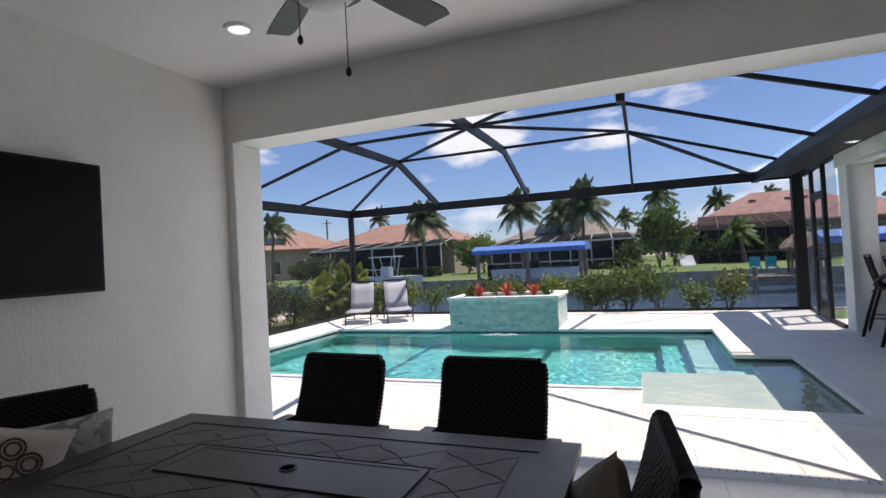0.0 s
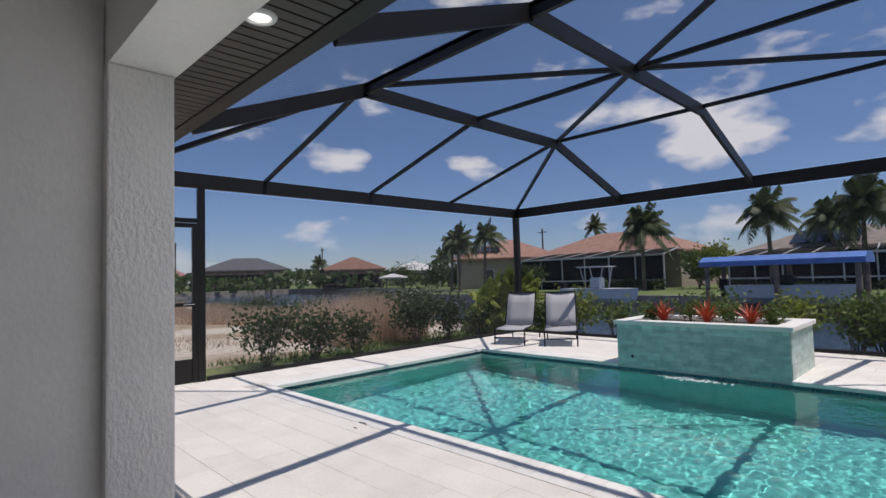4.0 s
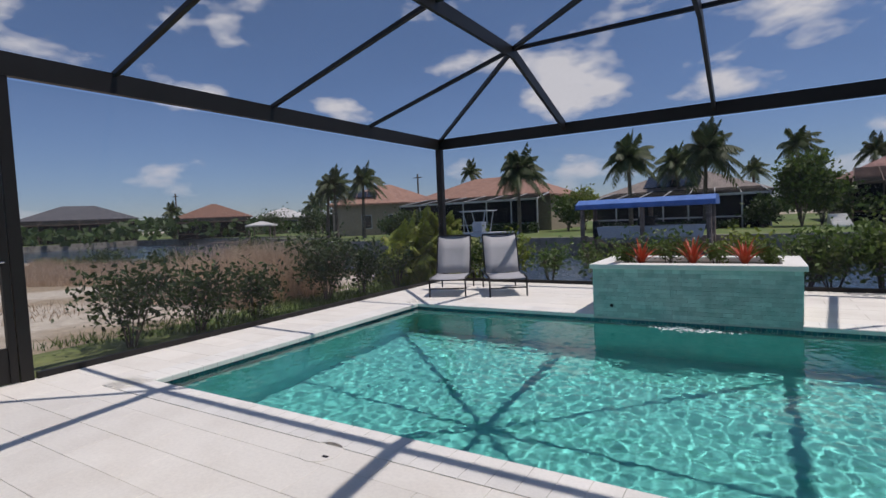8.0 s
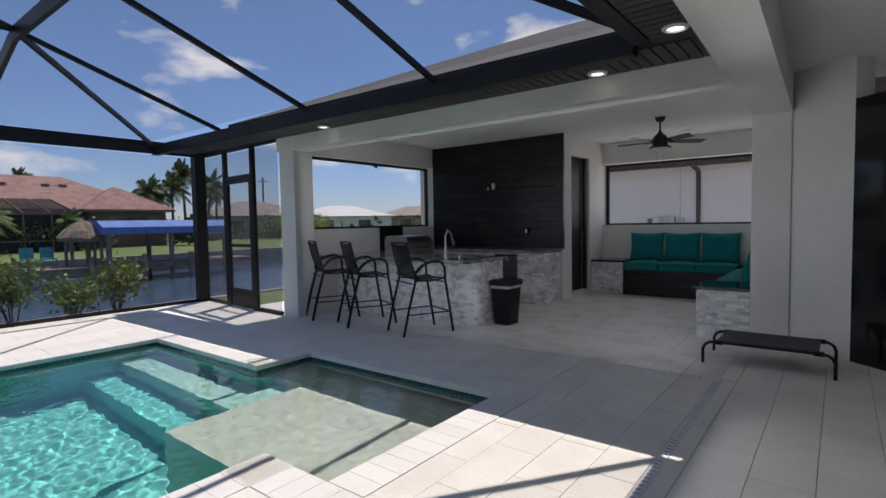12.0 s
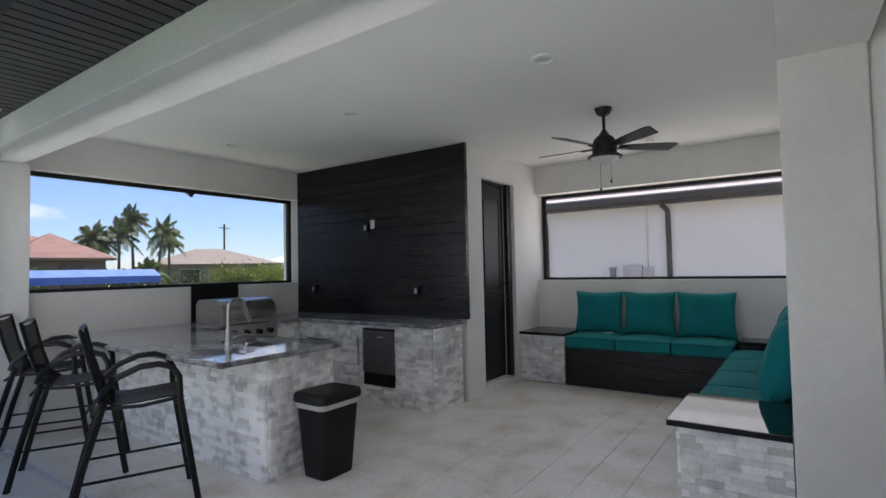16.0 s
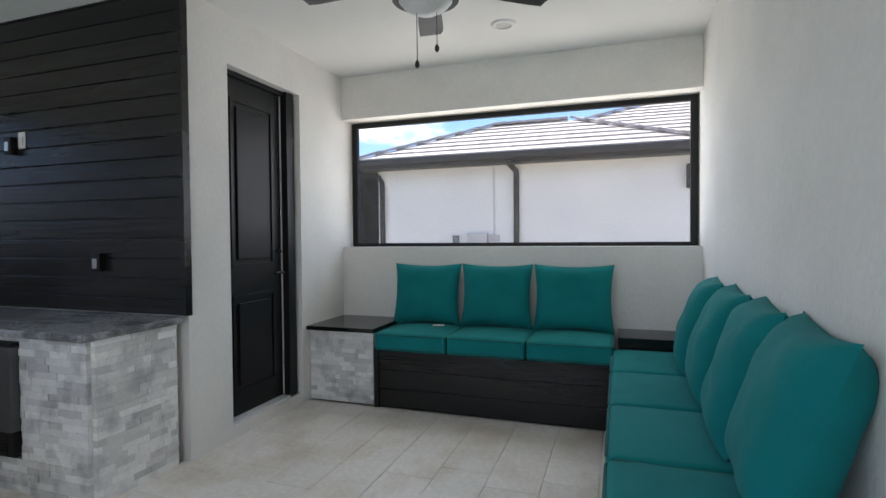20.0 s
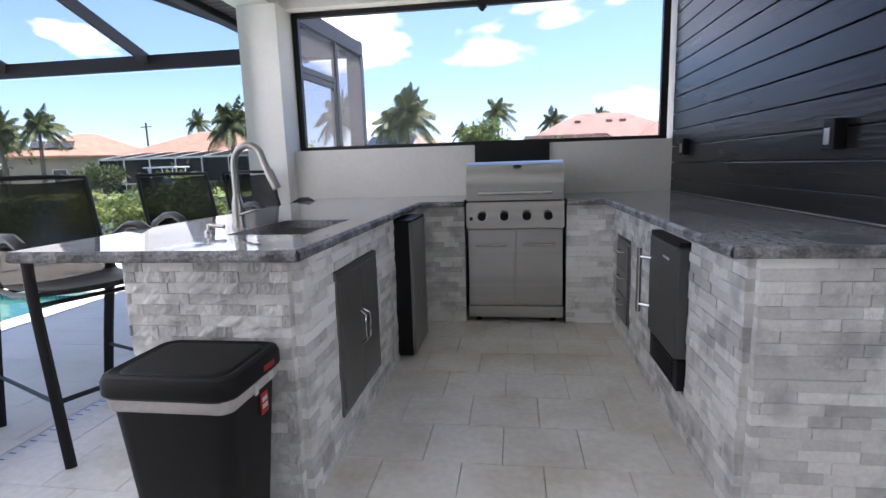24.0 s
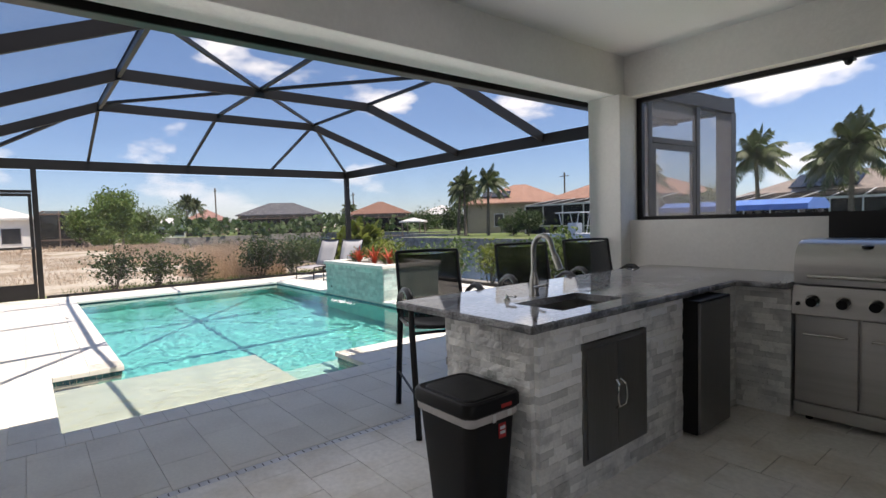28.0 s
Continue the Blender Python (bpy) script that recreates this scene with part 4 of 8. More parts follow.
def pillow_mesh(w, h, t, n=22, seed=0.0, ear=0.05):
    """A stuffed cushion standing in the xz plane, with pulled-out corners and soft creases."""
    bm = bmesh.new()
    grids = []
    for side in (-1, 1):
        g = {}
        for i in range(n + 1):
            for j in range(n + 1):
                u, v = 2 * i / n - 1, 2 * j / n - 1
                px = u * (1 - ear * (1 - v * v) * abs(u) ** 3)
                pz = v * (1 - ear * (1 - u * u) * abs(v) ** 3)
                full = (max(0.0, 1 - u ** 4) * max(0.0, 1 - v ** 4)) ** 0.55
                fold = 0.05 * noise.noise(Vector((u * 2.1, v * 2.1, seed))) + 0.03 * noise.noise(Vector((u * 6, v * 5, seed + 4))) * (abs(u * v))
                g[i, j] = (px * w / 2, side * t / 2 * full * (1 + fold * 3), h / 2 + pz * h / 2)
        grids.append(g)
    vs = [{k: bm.verts.new(c) for k, c in g.items()} for g in grids]
    for s, g in enumerate(vs):
        for i in range(n):
            for j in range(n):
                q = (g[i, j], g[i + 1, j], g[i + 1, j + 1], g[i, j + 1])
                bm.faces.new(q if s == 0 else q[::-1])
    bmesh.ops.remove_doubles(bm, verts=bm.verts, dist=0.0008)
    return bm


def outline_seam(bm, w, d, z, r=0.006):
    c = 0.035
    pts = [(-w / 2 + c, -d / 2, z), (w / 2 - c, -d / 2, z), (w / 2, -d / 2 + c, z), (w / 2, d / 2 - c, z), (w / 2 - c, d / 2, z), (-w / 2 + c, d / 2, z), (-w / 2, d / 2 - c, z), (-w / 2, -d / 2 + c, z)]
    return tube(bm, pts, r, 6, close=True)


TEAL_SEAM = surf("teal_piping", (0.005, 0.12, 0.115), 0.8, grain=0.1, gscale=200)


def seat_cushion(w, d, h, at, rz, label, group):
    t = thing("seat_cushion", label, "cushion", group, at, rz)
    part("body", seat_mesh(w, d, h), TEAL, t, "", True)
    part("piping", outline_seam(bmesh.new(), w, d, h - 0.014), TEAL_SEAM, t, "", True)
    part("piping", outline_seam(bmesh.new(), w, d, 0.02), TEAL_SEAM, t, "", True)
    return t


def back_cushion(w, h, t, at, rz, lean, label, group, seed):
    c = new("back_cushion")
    tagged(c, label, "cushion", group)
    c.matrix_basis = pose(*at, 0, 0, rz) @ pose(0, 0, 0, lean, 0, 0)
    part("body", pillow_mesh(w, h, t, seed=seed, ear=0.085), TEAL, c, "", True)
    return c


GE, GS = "cushions on the short bench", "cushions on the long bench"
for k in range(3):
    y = 4.69 + 0.6195 * (k + 0.5)
    seat_cushion(0.614, 0.62, 0.145, (8.40, y, 0.475), 90, "teal canvas seat cushion on the short bench", GE)
    back_cushion((0.645, 0.625, 0.635)[k], 0.55, 0.19, (8.575, (5.005, 5.645, 6.278)[k], 0.618), 90, 9, "teal canvas back cushion leaning under the window", GE, k * 3.1)
for k in range(4):
    x = 5.685 + 0.655 * (k + 0.5)
    seat_cushion(0.645, 0.62, 0.125, (x, 4.395, 0.435), 0, "teal canvas seat cushion on the long bench", GS)
    back_cushion(0.62, 0.60, 0.25, ((6.16, 6.71, 7.28, 7.88)[k], 4.25, 0.553), (-5, -8, -5, -7)[k], 18, "teal canvas back cushion leaning on the south wall", GS, 20 + k * 2.7)
remote = thing("remote_control", "small pale remote control lying on a seat cushion", "remote", at=(8.42, 6.1, 0.642), rz=20)
part("case", boxes((-0.02, 0.02, -0.05, 0.05, 0, 0.012), bevel=0.004), SEAL, remote)


# ---- ceiling fans and downlights ----
FAN_BLACK = surf("fan_black", (0.014, 0.013, 0.013), 0.5, var=0.2, grain=0.15, gscale=40)
FROST = surf("frosted_glass", (0.72, 0.72, 0.72), 0.4, var=0.03)


def ceiling_fan(at, top, turn, label, pulls, reach=0.66, drop=0.33, bowl=True):
    f = thing("ceiling_fan", label, "ceiling fan", at=(*at, 0))
    z = top - drop
    part("canopy", lathe(bmesh.new(), ((0.02, top - 0.075), (0.055, top - 0.06), (0.075, top - 0.02), (0.078, top)), 20), FAN_BLACK, f, "", True)
    part("downrod", tube(bmesh.new(), ((0, 0, z + 0.06), (0, 0, top - 0.07)), 0.014, 10), FAN_BLACK, f, "", True)
    part("motor", lathe(bmesh.new(), ((0.08, z - 0.105), (0.108, z - 0.10), (0.11, z - 0.03), (0.104, z + 0.012), (0.086, z + 0.05), (0.058, z + 0.076), (0.042, z + 0.082), (0.042, z + 0.10), (0.026, z + 0.105), (0.024, z + 0.125)), 26), FAN_BLACK, f, "", True)
    for k in range(5):
        bm = bmesh.new()
        w = ((0.0, 0.036), (0.1, 0.044), (0.3, 0.055), (0.55, 0.064), (0.8, 0.068), (0.93, 0.066), (1.0, 0.05))
        up, lo = [], []
        for s, hw in w:
            x = 0.13 + s * (reach - 0.13)
            for side in (-1, 1):
                skew = 0.035 * (1 if side > 0 else 0) * (s > 0.95)
                up.append(bm.verts.new((x - skew, side * hw, 0.006 - side * hw * 0.24)))
                lo.append(bm.verts.new((x - skew, side * hw, -0.002 - side * hw * 0.24)))
        for i in range(len(w) - 1):
            a = 2 * i
            bm.faces.new((up[a], up[a + 1], up[a + 3], up[a + 2]))
            bm.faces.new((lo[a], lo[a + 2], lo[a + 3], lo[a + 1]))
            bm.faces.new((up[a], up[a + 2], lo[a + 2], lo[a]))
            bm.faces.new((up[a + 1], lo[a + 1], lo[a + 3], up[a + 3]))
        bm.faces.new((up[0], lo[0], lo[1], up[1]))
        bm.faces.new((up[-2], up[-1], lo[-1], lo[-2]))
        b = part("blade", bm, FAN_BLACK, f)
        b.matrix_basis = pose(0, 0, z - 0.035, 0, 0, turn + 72 * k)
        part("blade_iron", boxes((0.09, 0.22, -0.018, 0.018, -0.012, -0.004), bevel=0.002), FAN_BLACK, b)
    if bowl:
        part("light_ring", lathe(bmesh.new(), ((0.12, z - 0.13), (0.155, z - 0.128), (0.158, z - 0.118), (0.13, z - 0.10), (0.10, z - 0.095)), 26), FAN_BLACK, f, "", True)
        part("glass_bowl", lathe(bmesh.new(), ((0.01, z - 0.19), (0.06, z - 0.182), (0.1, z - 0.16), (0.125, z - 0.132), (0.12, z - 0.125)), 24), FROST, f, "frosted white glass bowl", True)
    for px, py, length in pulls:
        p = part("pull_chain", tube(bmesh.new(), ((px, py, z - 0.10), (px, py, z - 0.10 - length)), 0.0022, 5), FAN_BLACK, f)
        part("pull_knob", lathe(bmesh.new(), ((0.003, 0.0), (0.010, -0.012), (0.011, -0.026), (0.005, -0.036)), 10, (px, py, z - 0.10 - length)), FAN_BLACK, p, "", True)
    return f


ceiling_fan((6.57, 5.50), CEILING, 17.3, "black five-blade ceiling fan with a glass bowl in the lounge", ((-0.01, 0.04, 0.30), (0.012, -0.05, 0.23)))
ceiling_fan((-0.755, 1.95), CEILING, 142.3, "dark five-blade ceiling fan over the dining table", ((-0.072, -0.055, 0.20), (0.064, 0.04, 0.31)))

LED = glow("led_disc", (1.0, 0.97, 0.9), 2.2)
LED_OFF = surf("led_off", (0.58, 0.58, 0.55), 0.4)
TRIM = surf("white_trim", (0.78, 0.78, 0.77), 0.5)


def downlight(x, y, z, lit, label):
    d = thing("downlight", label, "downlight", at=(x, y, z))
    part("trim_ring", lathe(bmesh.new(), ((0.058, -0.003), (0.064, -0.016), (0.084, -0.013), (0.092, 0.0)), 26), TRIM, d, "", True)
    part("lens", lathe(bmesh.new(), ((0.064, -0.004), (0.064, -0.001), (0.06, 0.0)), 22), LED if lit else LED_OFF, d)
    return d


for x, y in ((5.22, 7.38), (5.21, 9.24), (5.17, 5.47), (8.05, 5.45)):
    downlight(x, y, CEILING, False, "white recessed downlight in the kitchen ceiling")
for x, y in ((3.02, 8.95), (3.03, 5.11), (2.30, 4.27), (-2.30, 4.18)):
    downlight(x, y, 2.763, True, "lit recessed downlight in the dark soffit")
downlight(-1.93, 2.82, CEILING, True, "lit recessed downlight in the lanai ceiling")

# ---- furniture of the lanai ----
WICKER = surf("black_wicker", (0.011, 0.010, 0.010), 0.6, spec=0.2, var=0.1, grain=0.3, gscale=90, bump=0.9, bscale=70, local=True)
TABLE_MET = surf("table_bronze", (0.055, 0.053, 0.054), 0.42, var=0.12, grain=0.12, gscale=60)
TABLE_TILE = surf("table_slate_tile", (0.075, 0.073, 0.072), 0.5, var=0.15, scale=6, grain=0.15, gscale=30, bump=0.2, bscale=30)
CREAM = surf("cream_cotton", (0.55, 0.50, 0.44), 0.9, var=0.06, grain=0.08, gscale=200)
GREY_PATTERN = surf("grey_print", (0.42, 0.41, 0.40), 0.9, var=0.2, scale=14, grain=0.25, gscale=70, col2=(0.20, 0.20, 0.20), spot=(0.48, 0.54), local=True)
DARK_PRINT = surf("dark_print", (0.09, 0.05, 0.045), 0.9)
TAUPE = surf("taupe_cotton", (0.22, 0.19, 0.16), 0.9, var=0.15, scale=8, grain=0.1, gscale=80)

TW, TE, TS, TN, TT = -1.985, 0.01, 1.40, 2.39, 0.745
table = thing("dining_table", "dark bronze dining table with an inlaid lattice of slate tiles", "dining table")
bm = boxes((TW, TE, TN - 0.12, TN, TT - 0.03, TT), (TW, TE, TS, TS + 0.12, TT - 0.03, TT), (TW, TW + 0.14, TS + 0.12, TN - 0.12, TT - 0.03, TT), (TE - 0.14, TE, TS + 0.12, TN - 0.12, TT - 0.03, TT))
part("rim", bm, TABLE_MET, table)
part("apron", boxes((TW + 0.06, TE - 0.06, TS + 0.06, TN - 0.06, TT - 0.10, TT - 0.031)), TABLE_MET, table)
part("bed", boxes((TW + 0.14, TE - 0.14, TS + 0.12, TN - 0.12, TT - 0.03, TT - 0.004)), TABLE_MET, table)
part("inlay", boxes((-1.48, -0.50, 1.79, 2.0, TT - 0.008, TT + 0.002)), TABLE_MET, table)
bm = bmesh.new()
lathe(bm, ((0.034, 0.002), (0.034, 0.006), (0.026, 0.006), (0.026, 0.002)), 18, (-0.986, 1.905, TT))
part("umbrella_hole", bm, DARK_METAL, table)
part("inlay_rim", boxes((-1.51, -0.47, 2.0, 2.02, TT - 0.008, TT + 0.004), (-1.51, -0.47, 1.77, 1.79, TT - 0.008, TT + 0.004), (-1.51, -1.48, 1.79, 2.0, TT - 0.008, TT + 0.004), (-0.50, -0.47, 1.79, 2.0, TT - 0.008, TT + 0.004)), TABLE_MET, table)
for x in (TW + 0.16, TE - 0.16):
    for y in (TS + 0.14, TN - 0.14):
        part("leg", boxes((x - 0.035, x + 0.035, y - 0.035, y + 0.035, 0.0, TT - 0.1), bevel=0.006), TABLE_MET, table)


def lattice_tile(u, v, a, b):
    """One wavy lozenge of the table top."""
    bm = bmesh.new()
    pts = []
    corners = [(u, v + b), (u + a, v), (u, v - b), (u - a, v)]
    for (x0, y0), (x1, y1) in zip(corners, corners[1:] + corners[:1]):
        for k in range(5):
            s = k / 5
            nx, ny = y1 - y0, x0 - x1
            wave = 0.035 * math.sin(s * math.tau)
            pts.append((x0 + (x1 - x0) * s + nx * wave, y0 + (y1 - y0) * s + ny * wave))
    return pts


def clip(poly, keep):
    for axis, lim, sign in keep:
        out = []
        for p, q in zip(poly, poly[1:] + poly[:1]):
            a, b = sign * (lim - p[axis]), sign * (lim - q[axis])
            if a >= 0:
                out.append(p)
            if a * b < 0:
                t = a / (a - b)
                out.append((p[0] + (q[0] - p[0]) * t, p[1] + (q[1] - p[1]) * t))
        poly = out
        if len(poly) < 3:
            return []
    return poly


LA, LB = 0.145, 0.105
for i in range(-1, 16):
    for j in range(-1, 12):
        if (i + j) % 2:
            continue
        u, v = TW + 0.2 + i * LA, TS + 0.17 + j * LB
        pts = lattice_tile(u, v, LA - 0.0045, LB - 0.0045)
        for zone in (((0, -1.5505, 1), (0, TW + 0.20, -1), (1, TN - 0.18, 1), (1, TS + 0.18, -1)), ((0, TE - 0.20, 1), (0, -0.4495, -1), (1, TN - 0.18, 1), (1, TS + 0.18, -1)),
                     ((0, -0.4505, 1), (0, -1.5495, -1), (1, TN - 0.18, 1), (1, 2.04, -1)), ((0, -0.4505, 1), (0, -1.5495, -1), (1, 1.75, 1), (1, TS + 0.18, -1))):
            poly = clip(pts, zone)
            if poly:
                bm = prism(bmesh.new(), poly, TT - 0.004, TT)
                part("tile", bm, TABLE_TILE, table)


def wicker_chair(at, rz, label):
    """A high-backed wicker armchair that faces +y."""
    c = thing("dining_chair", label, "chair", "chairs round the dining table", (*at, 0), rz)
    # woven back
    bm = bmesh.new()
    n, m, w = 60, 76, 0.256
    fr, bk = {}, {}
    for j in range(m + 1):
        s = j / m
        y = -0.13 - 0.21 * s - 0.03 * math.sin(s * 3)
        z = 0.42 + 0.53 * s
        half = w - 0.014 * max(0.0, (s - 0.9) / 0.1) ** 2
        for i in range(n + 1):
            u = 2 * i / n - 1
            weave = 0.0032 * math.sin(i * math.pi / 2) * math.sin(j * math.pi / 2)
            fr[i, j] = bm.verts.new((u * half, y + weave, z))
            bk[i, j] = bm.verts.new((u * half, y - 0.055 + weave, z))
    for i in range(n):
        for j in range(m):
            bm.faces.new((fr[i, j], fr[i + 1, j], fr[i + 1, j + 1], fr[i, j + 1]))
            bm.faces.new((bk[i, j], bk[i, j + 1], bk[i + 1, j + 1], bk[i + 1, j]))
    for j in range(m):
        bm.faces.new((fr[0, j], fr[0, j + 1], bk[0, j + 1], bk[0, j]))
        bm.faces.new((fr[n, j], bk[n, j], bk[n, j + 1], fr[n, j + 1]))
    for i in range(n):
        bm.faces.new((fr[i, m], fr[i + 1, m], bk[i + 1, m], bk[i, m]))
        bm.faces.new((fr[i, 0], bk[i, 0], bk[i + 1, 0], fr[i + 1, 0]))
    part("backrest", bm, WICKER, c)
    for sx in (-w, w):
        bm = bmesh.new()
        tube(bm, [(sx * (1 - 0.06 * max(0, k - 54) ** 2 / 36) + (0.003 if k % 2 else -0.003), -0.158 - 0.21 * k / 60 - 0.03 * math.sin(k * 3 / 60), 0.42 + 0.53 * k / 60) for k in range(61)], 0.026, 8)
        part("side_braid", bm, WICKER, c)
    bm = bmesh.new()
    tube(bm, [(w * 0.94 * (k / 28 - 1), -0.371 - 0.03 * math.sin(3), 0.946 + (0.002 if k % 2 else -0.002)) for k in range(57)], 0.027, 8)
    part("top_braid", bm, WICKER, c)
    part("seat", boxes((-0.28, 0.28, -0.24, 0.27, 0.36, 0.43), bevel=0.02), WICKER, c)
    part("apron", boxes((-0.26, 0.26, -0.23, 0.26, 0.27, 0.36), bevel=0.01), WICKER, c)
    for sx in (-1, 1):
        part("armrest", boxes((sx * 0.315 - 0.035, sx * 0.315 + 0.035, -0.27, 0.24, 0.60, 0.63), bevel=0.008), TABLE_MET, c, "flat dark metal armrest")
        part("arm_post", boxes((sx * 0.315 - 0.02, sx * 0.315 + 0.02, 0.19, 0.23, 0.0, 0.60)), TABLE_MET, c)
        part("leg", boxes((sx * 0.29 - 0.02, sx * 0.29 + 0.02, -0.26, -0.22, 0.0, 0.60)), TABLE_MET, c)
    return c


wc = wicker_chair((-1.385, 2.515), 175, "black woven wicker dining armchair with its back to the pool")
copy_thing(wc, pose(-0.485, 2.495, 0, 0, 0, 177))
copy_thing(wc, pose(-0.055, 1.84, 0, 0, 0, 95))["label"] = "black woven wicker armchair at the table end with a taupe cushion"
copy_thing(wc, pose(-2.05, 1.66, 0, 0, 0, -117))["label"] = "black woven wicker armchair beside the wall with patterned cushions"


def throw_pillow(name, w, h, t, m, material, label):
    c = tagged(new(name), label, "pillow")
    c.matrix_basis = m
    part("cover", pillow_mesh(w, h, t, 16, seed=w * 10, ear=0.08), material, c, "", True)
    return c


throw_pillow("throw_pillow", 0.38, 0.36, 0.14, pose(0.10, 1.97, 0.665, 0, 0, 112) @ pose(0, 0, 0, 12, 0, 0) @ pose(0, 0, 0, 0, 36, 0) @ pose(0, 0, -0.2), TAUPE, "taupe cotton throw pillow on the end chair")
WALL_CHAIR = pose(-2.05, 1.66, 0.43, 0, 0, -117)
throw_pillow("throw_pillow", 0.46, 0.45, 0.14, WALL_CHAIR @ pose(-0.10, -0.13, 0, 15, 0, 0), GREY_PATTERN, "grey and cream paisley throw pillow on the wall chair")
cp2 = throw_pillow("throw_pillow", 0.46, 0.46, 0.13, WALL_CHAIR @ pose(0.13, 0.02, 0.29, 20, 0, 0) @ pose(0, 0, 0, 0, -20, 0) @ pose(0, 0, -0.23), CREAM, "cream throw pillow with a dark flower print")
bm = bmesh.new()
for r, n, size in ((0.0, 1, 0.03), (0.065, 8, 0.024), (0.135, 10, 0.04), (0.135, 10, 0.025)):
    for k in range(n):
        a = k * math.tau / n
        ring = []
        for q in range(14):
            x, z = r * math.cos(a) + size * math.cos(q * math.tau / 14), r * math.sin(a) + size * math.sin(q * math.tau / 14)
            full = ((1 - (x / 0.23) ** 4) * (1 - (z / 0.23) ** 4)) ** 0.55
            ring.append((x, 0.066 * full + 0.004, 0.23 + z))
        tube(bm, ring, 0.004, 5, close=True)
part("print", bm, DARK_PRINT, cp2, "dark brown petal print")

SCREEN_BLACK = surf("tv_glass", (0.004, 0.004, 0.005), 0.3, var=0.02, spec=0.12)
tv = thing("television", "black flat television mounted on the stucco wall", "television", at=(-2.82, 1.79, 0))
part("bezel", boxes((0.035, 0.085, -0.70, 0.70, 1.40, 2.155), bevel=0.006), DARK_PLASTIC, tv)
part("screen", boxes((0.085, 0.088, -0.685, 0.685, 1.42, 2.14)), SCREEN_BLACK, tv, "dark switched-off screen")
part("wall_mount", boxes((0.0, 0.035, -0.2, 0.2, 1.6, 1.95)), DARK_METAL, tv)

# raised dog bed
bed = thing("pet_cot", "raised grey pet cot on black tube legs", "pet bed")
BX0, BX1, BY0, BY1 = 3.90, 4.51, 3.34, 4.385
for x in (BX0 + 0.02, BX1 - 0.02):
    pts = [(x, BY0, 0.0), (x, BY0, 0.14), (x, BY0 + 0.02, 0.185), (x, BY0 + 0.06, 0.21), (x, BY0 + 0.13, 0.216), (x, BY1 - 0.13, 0.216), (x, BY1 - 0.06, 0.21), (x, BY1 - 0.02, 0.185), (x, BY1, 0.14), (x, BY1, 0.0)]
    part("side_rail", tube(bmesh.new(), pts, 0.0145, 10), DARK_METAL, bed, "black tube rail that bends down into two legs", True)
    for y in (BY0 + 0.13, BY1 - 0.13):
        part("corner_joint", boxes((x - 0.022, x + 0.022, y - 0.05, y + 0.03, 0.195, 0.236), bevel=0.006), DARK_PLASTIC, bed)
for y in (BY0 + 0.13, BY1 - 0.13):
    part("cross_bar", tube(bmesh.new(), ((BX0 + 0.02, y, 0.212), (BX1 - 0.02, y, 0.212)), 0.012, 8), DARK_METAL, bed, "", True)
SLING_GREY = surf("grey_mesh_cloth", (0.065, 0.065, 0.066), 0.8, var=0.08, grain=0.15, gscale=250)
bm = bmesh.new()
box(bm, BX0 + 0.015, BX1 - 0.015, BY0 + 0.12, BY1 - 0.12, 0.222, 0.236, bevel=0.005)
bmesh.ops.subdivide_edges(bm, edges=[e for e in bm.edges if e.calc_length() > 0.3], cuts=6, use_grid_fill=True)
for v in bm.verts:
    a = 1 - ((v.co.x - (BX0 + BX1) / 2) / 0.26) ** 2
    b = 1 - ((v.co.y - (BY0 + BY1) / 2) / 0.5) ** 2
    v.co.z -= 0.018 * max(0, a) * max(0, b)
part("sling", bm, SLING_GREY, bed, "sagging grey mesh cloth", True)

# small lamp under the eave
lamp = thing("eave_lamp", "small grey box lamp hung from the gutter of the cage", "lamp", at=(0.17, 4.74, 2.72))
part("housing", boxes((-0.035, 0.035, -0.05, 0.05, -0.065, 0.055), bevel=0.012), SLING_GREY, lamp)
part("lens", boxes((-0.028, 0.028, 0.05, 0.056, -0.05, 0.03), bevel=0.004), FROST, lamp, "frosted lens")
part("bracket", boxes((-0.015, 0.015, -0.125, -0.05, 0.0, 0.03)), BRONZE, lamp)

# ---- bar stools ----
SLING = surf("black_sling_mesh", (0.018, 0.018, 0.019), 0.6, var=0.1, grain=0.2, gscale=220)
SLING_NET = screen_mesh("black_sling_net", (0.03, 0.03, 0.032), 0.68)


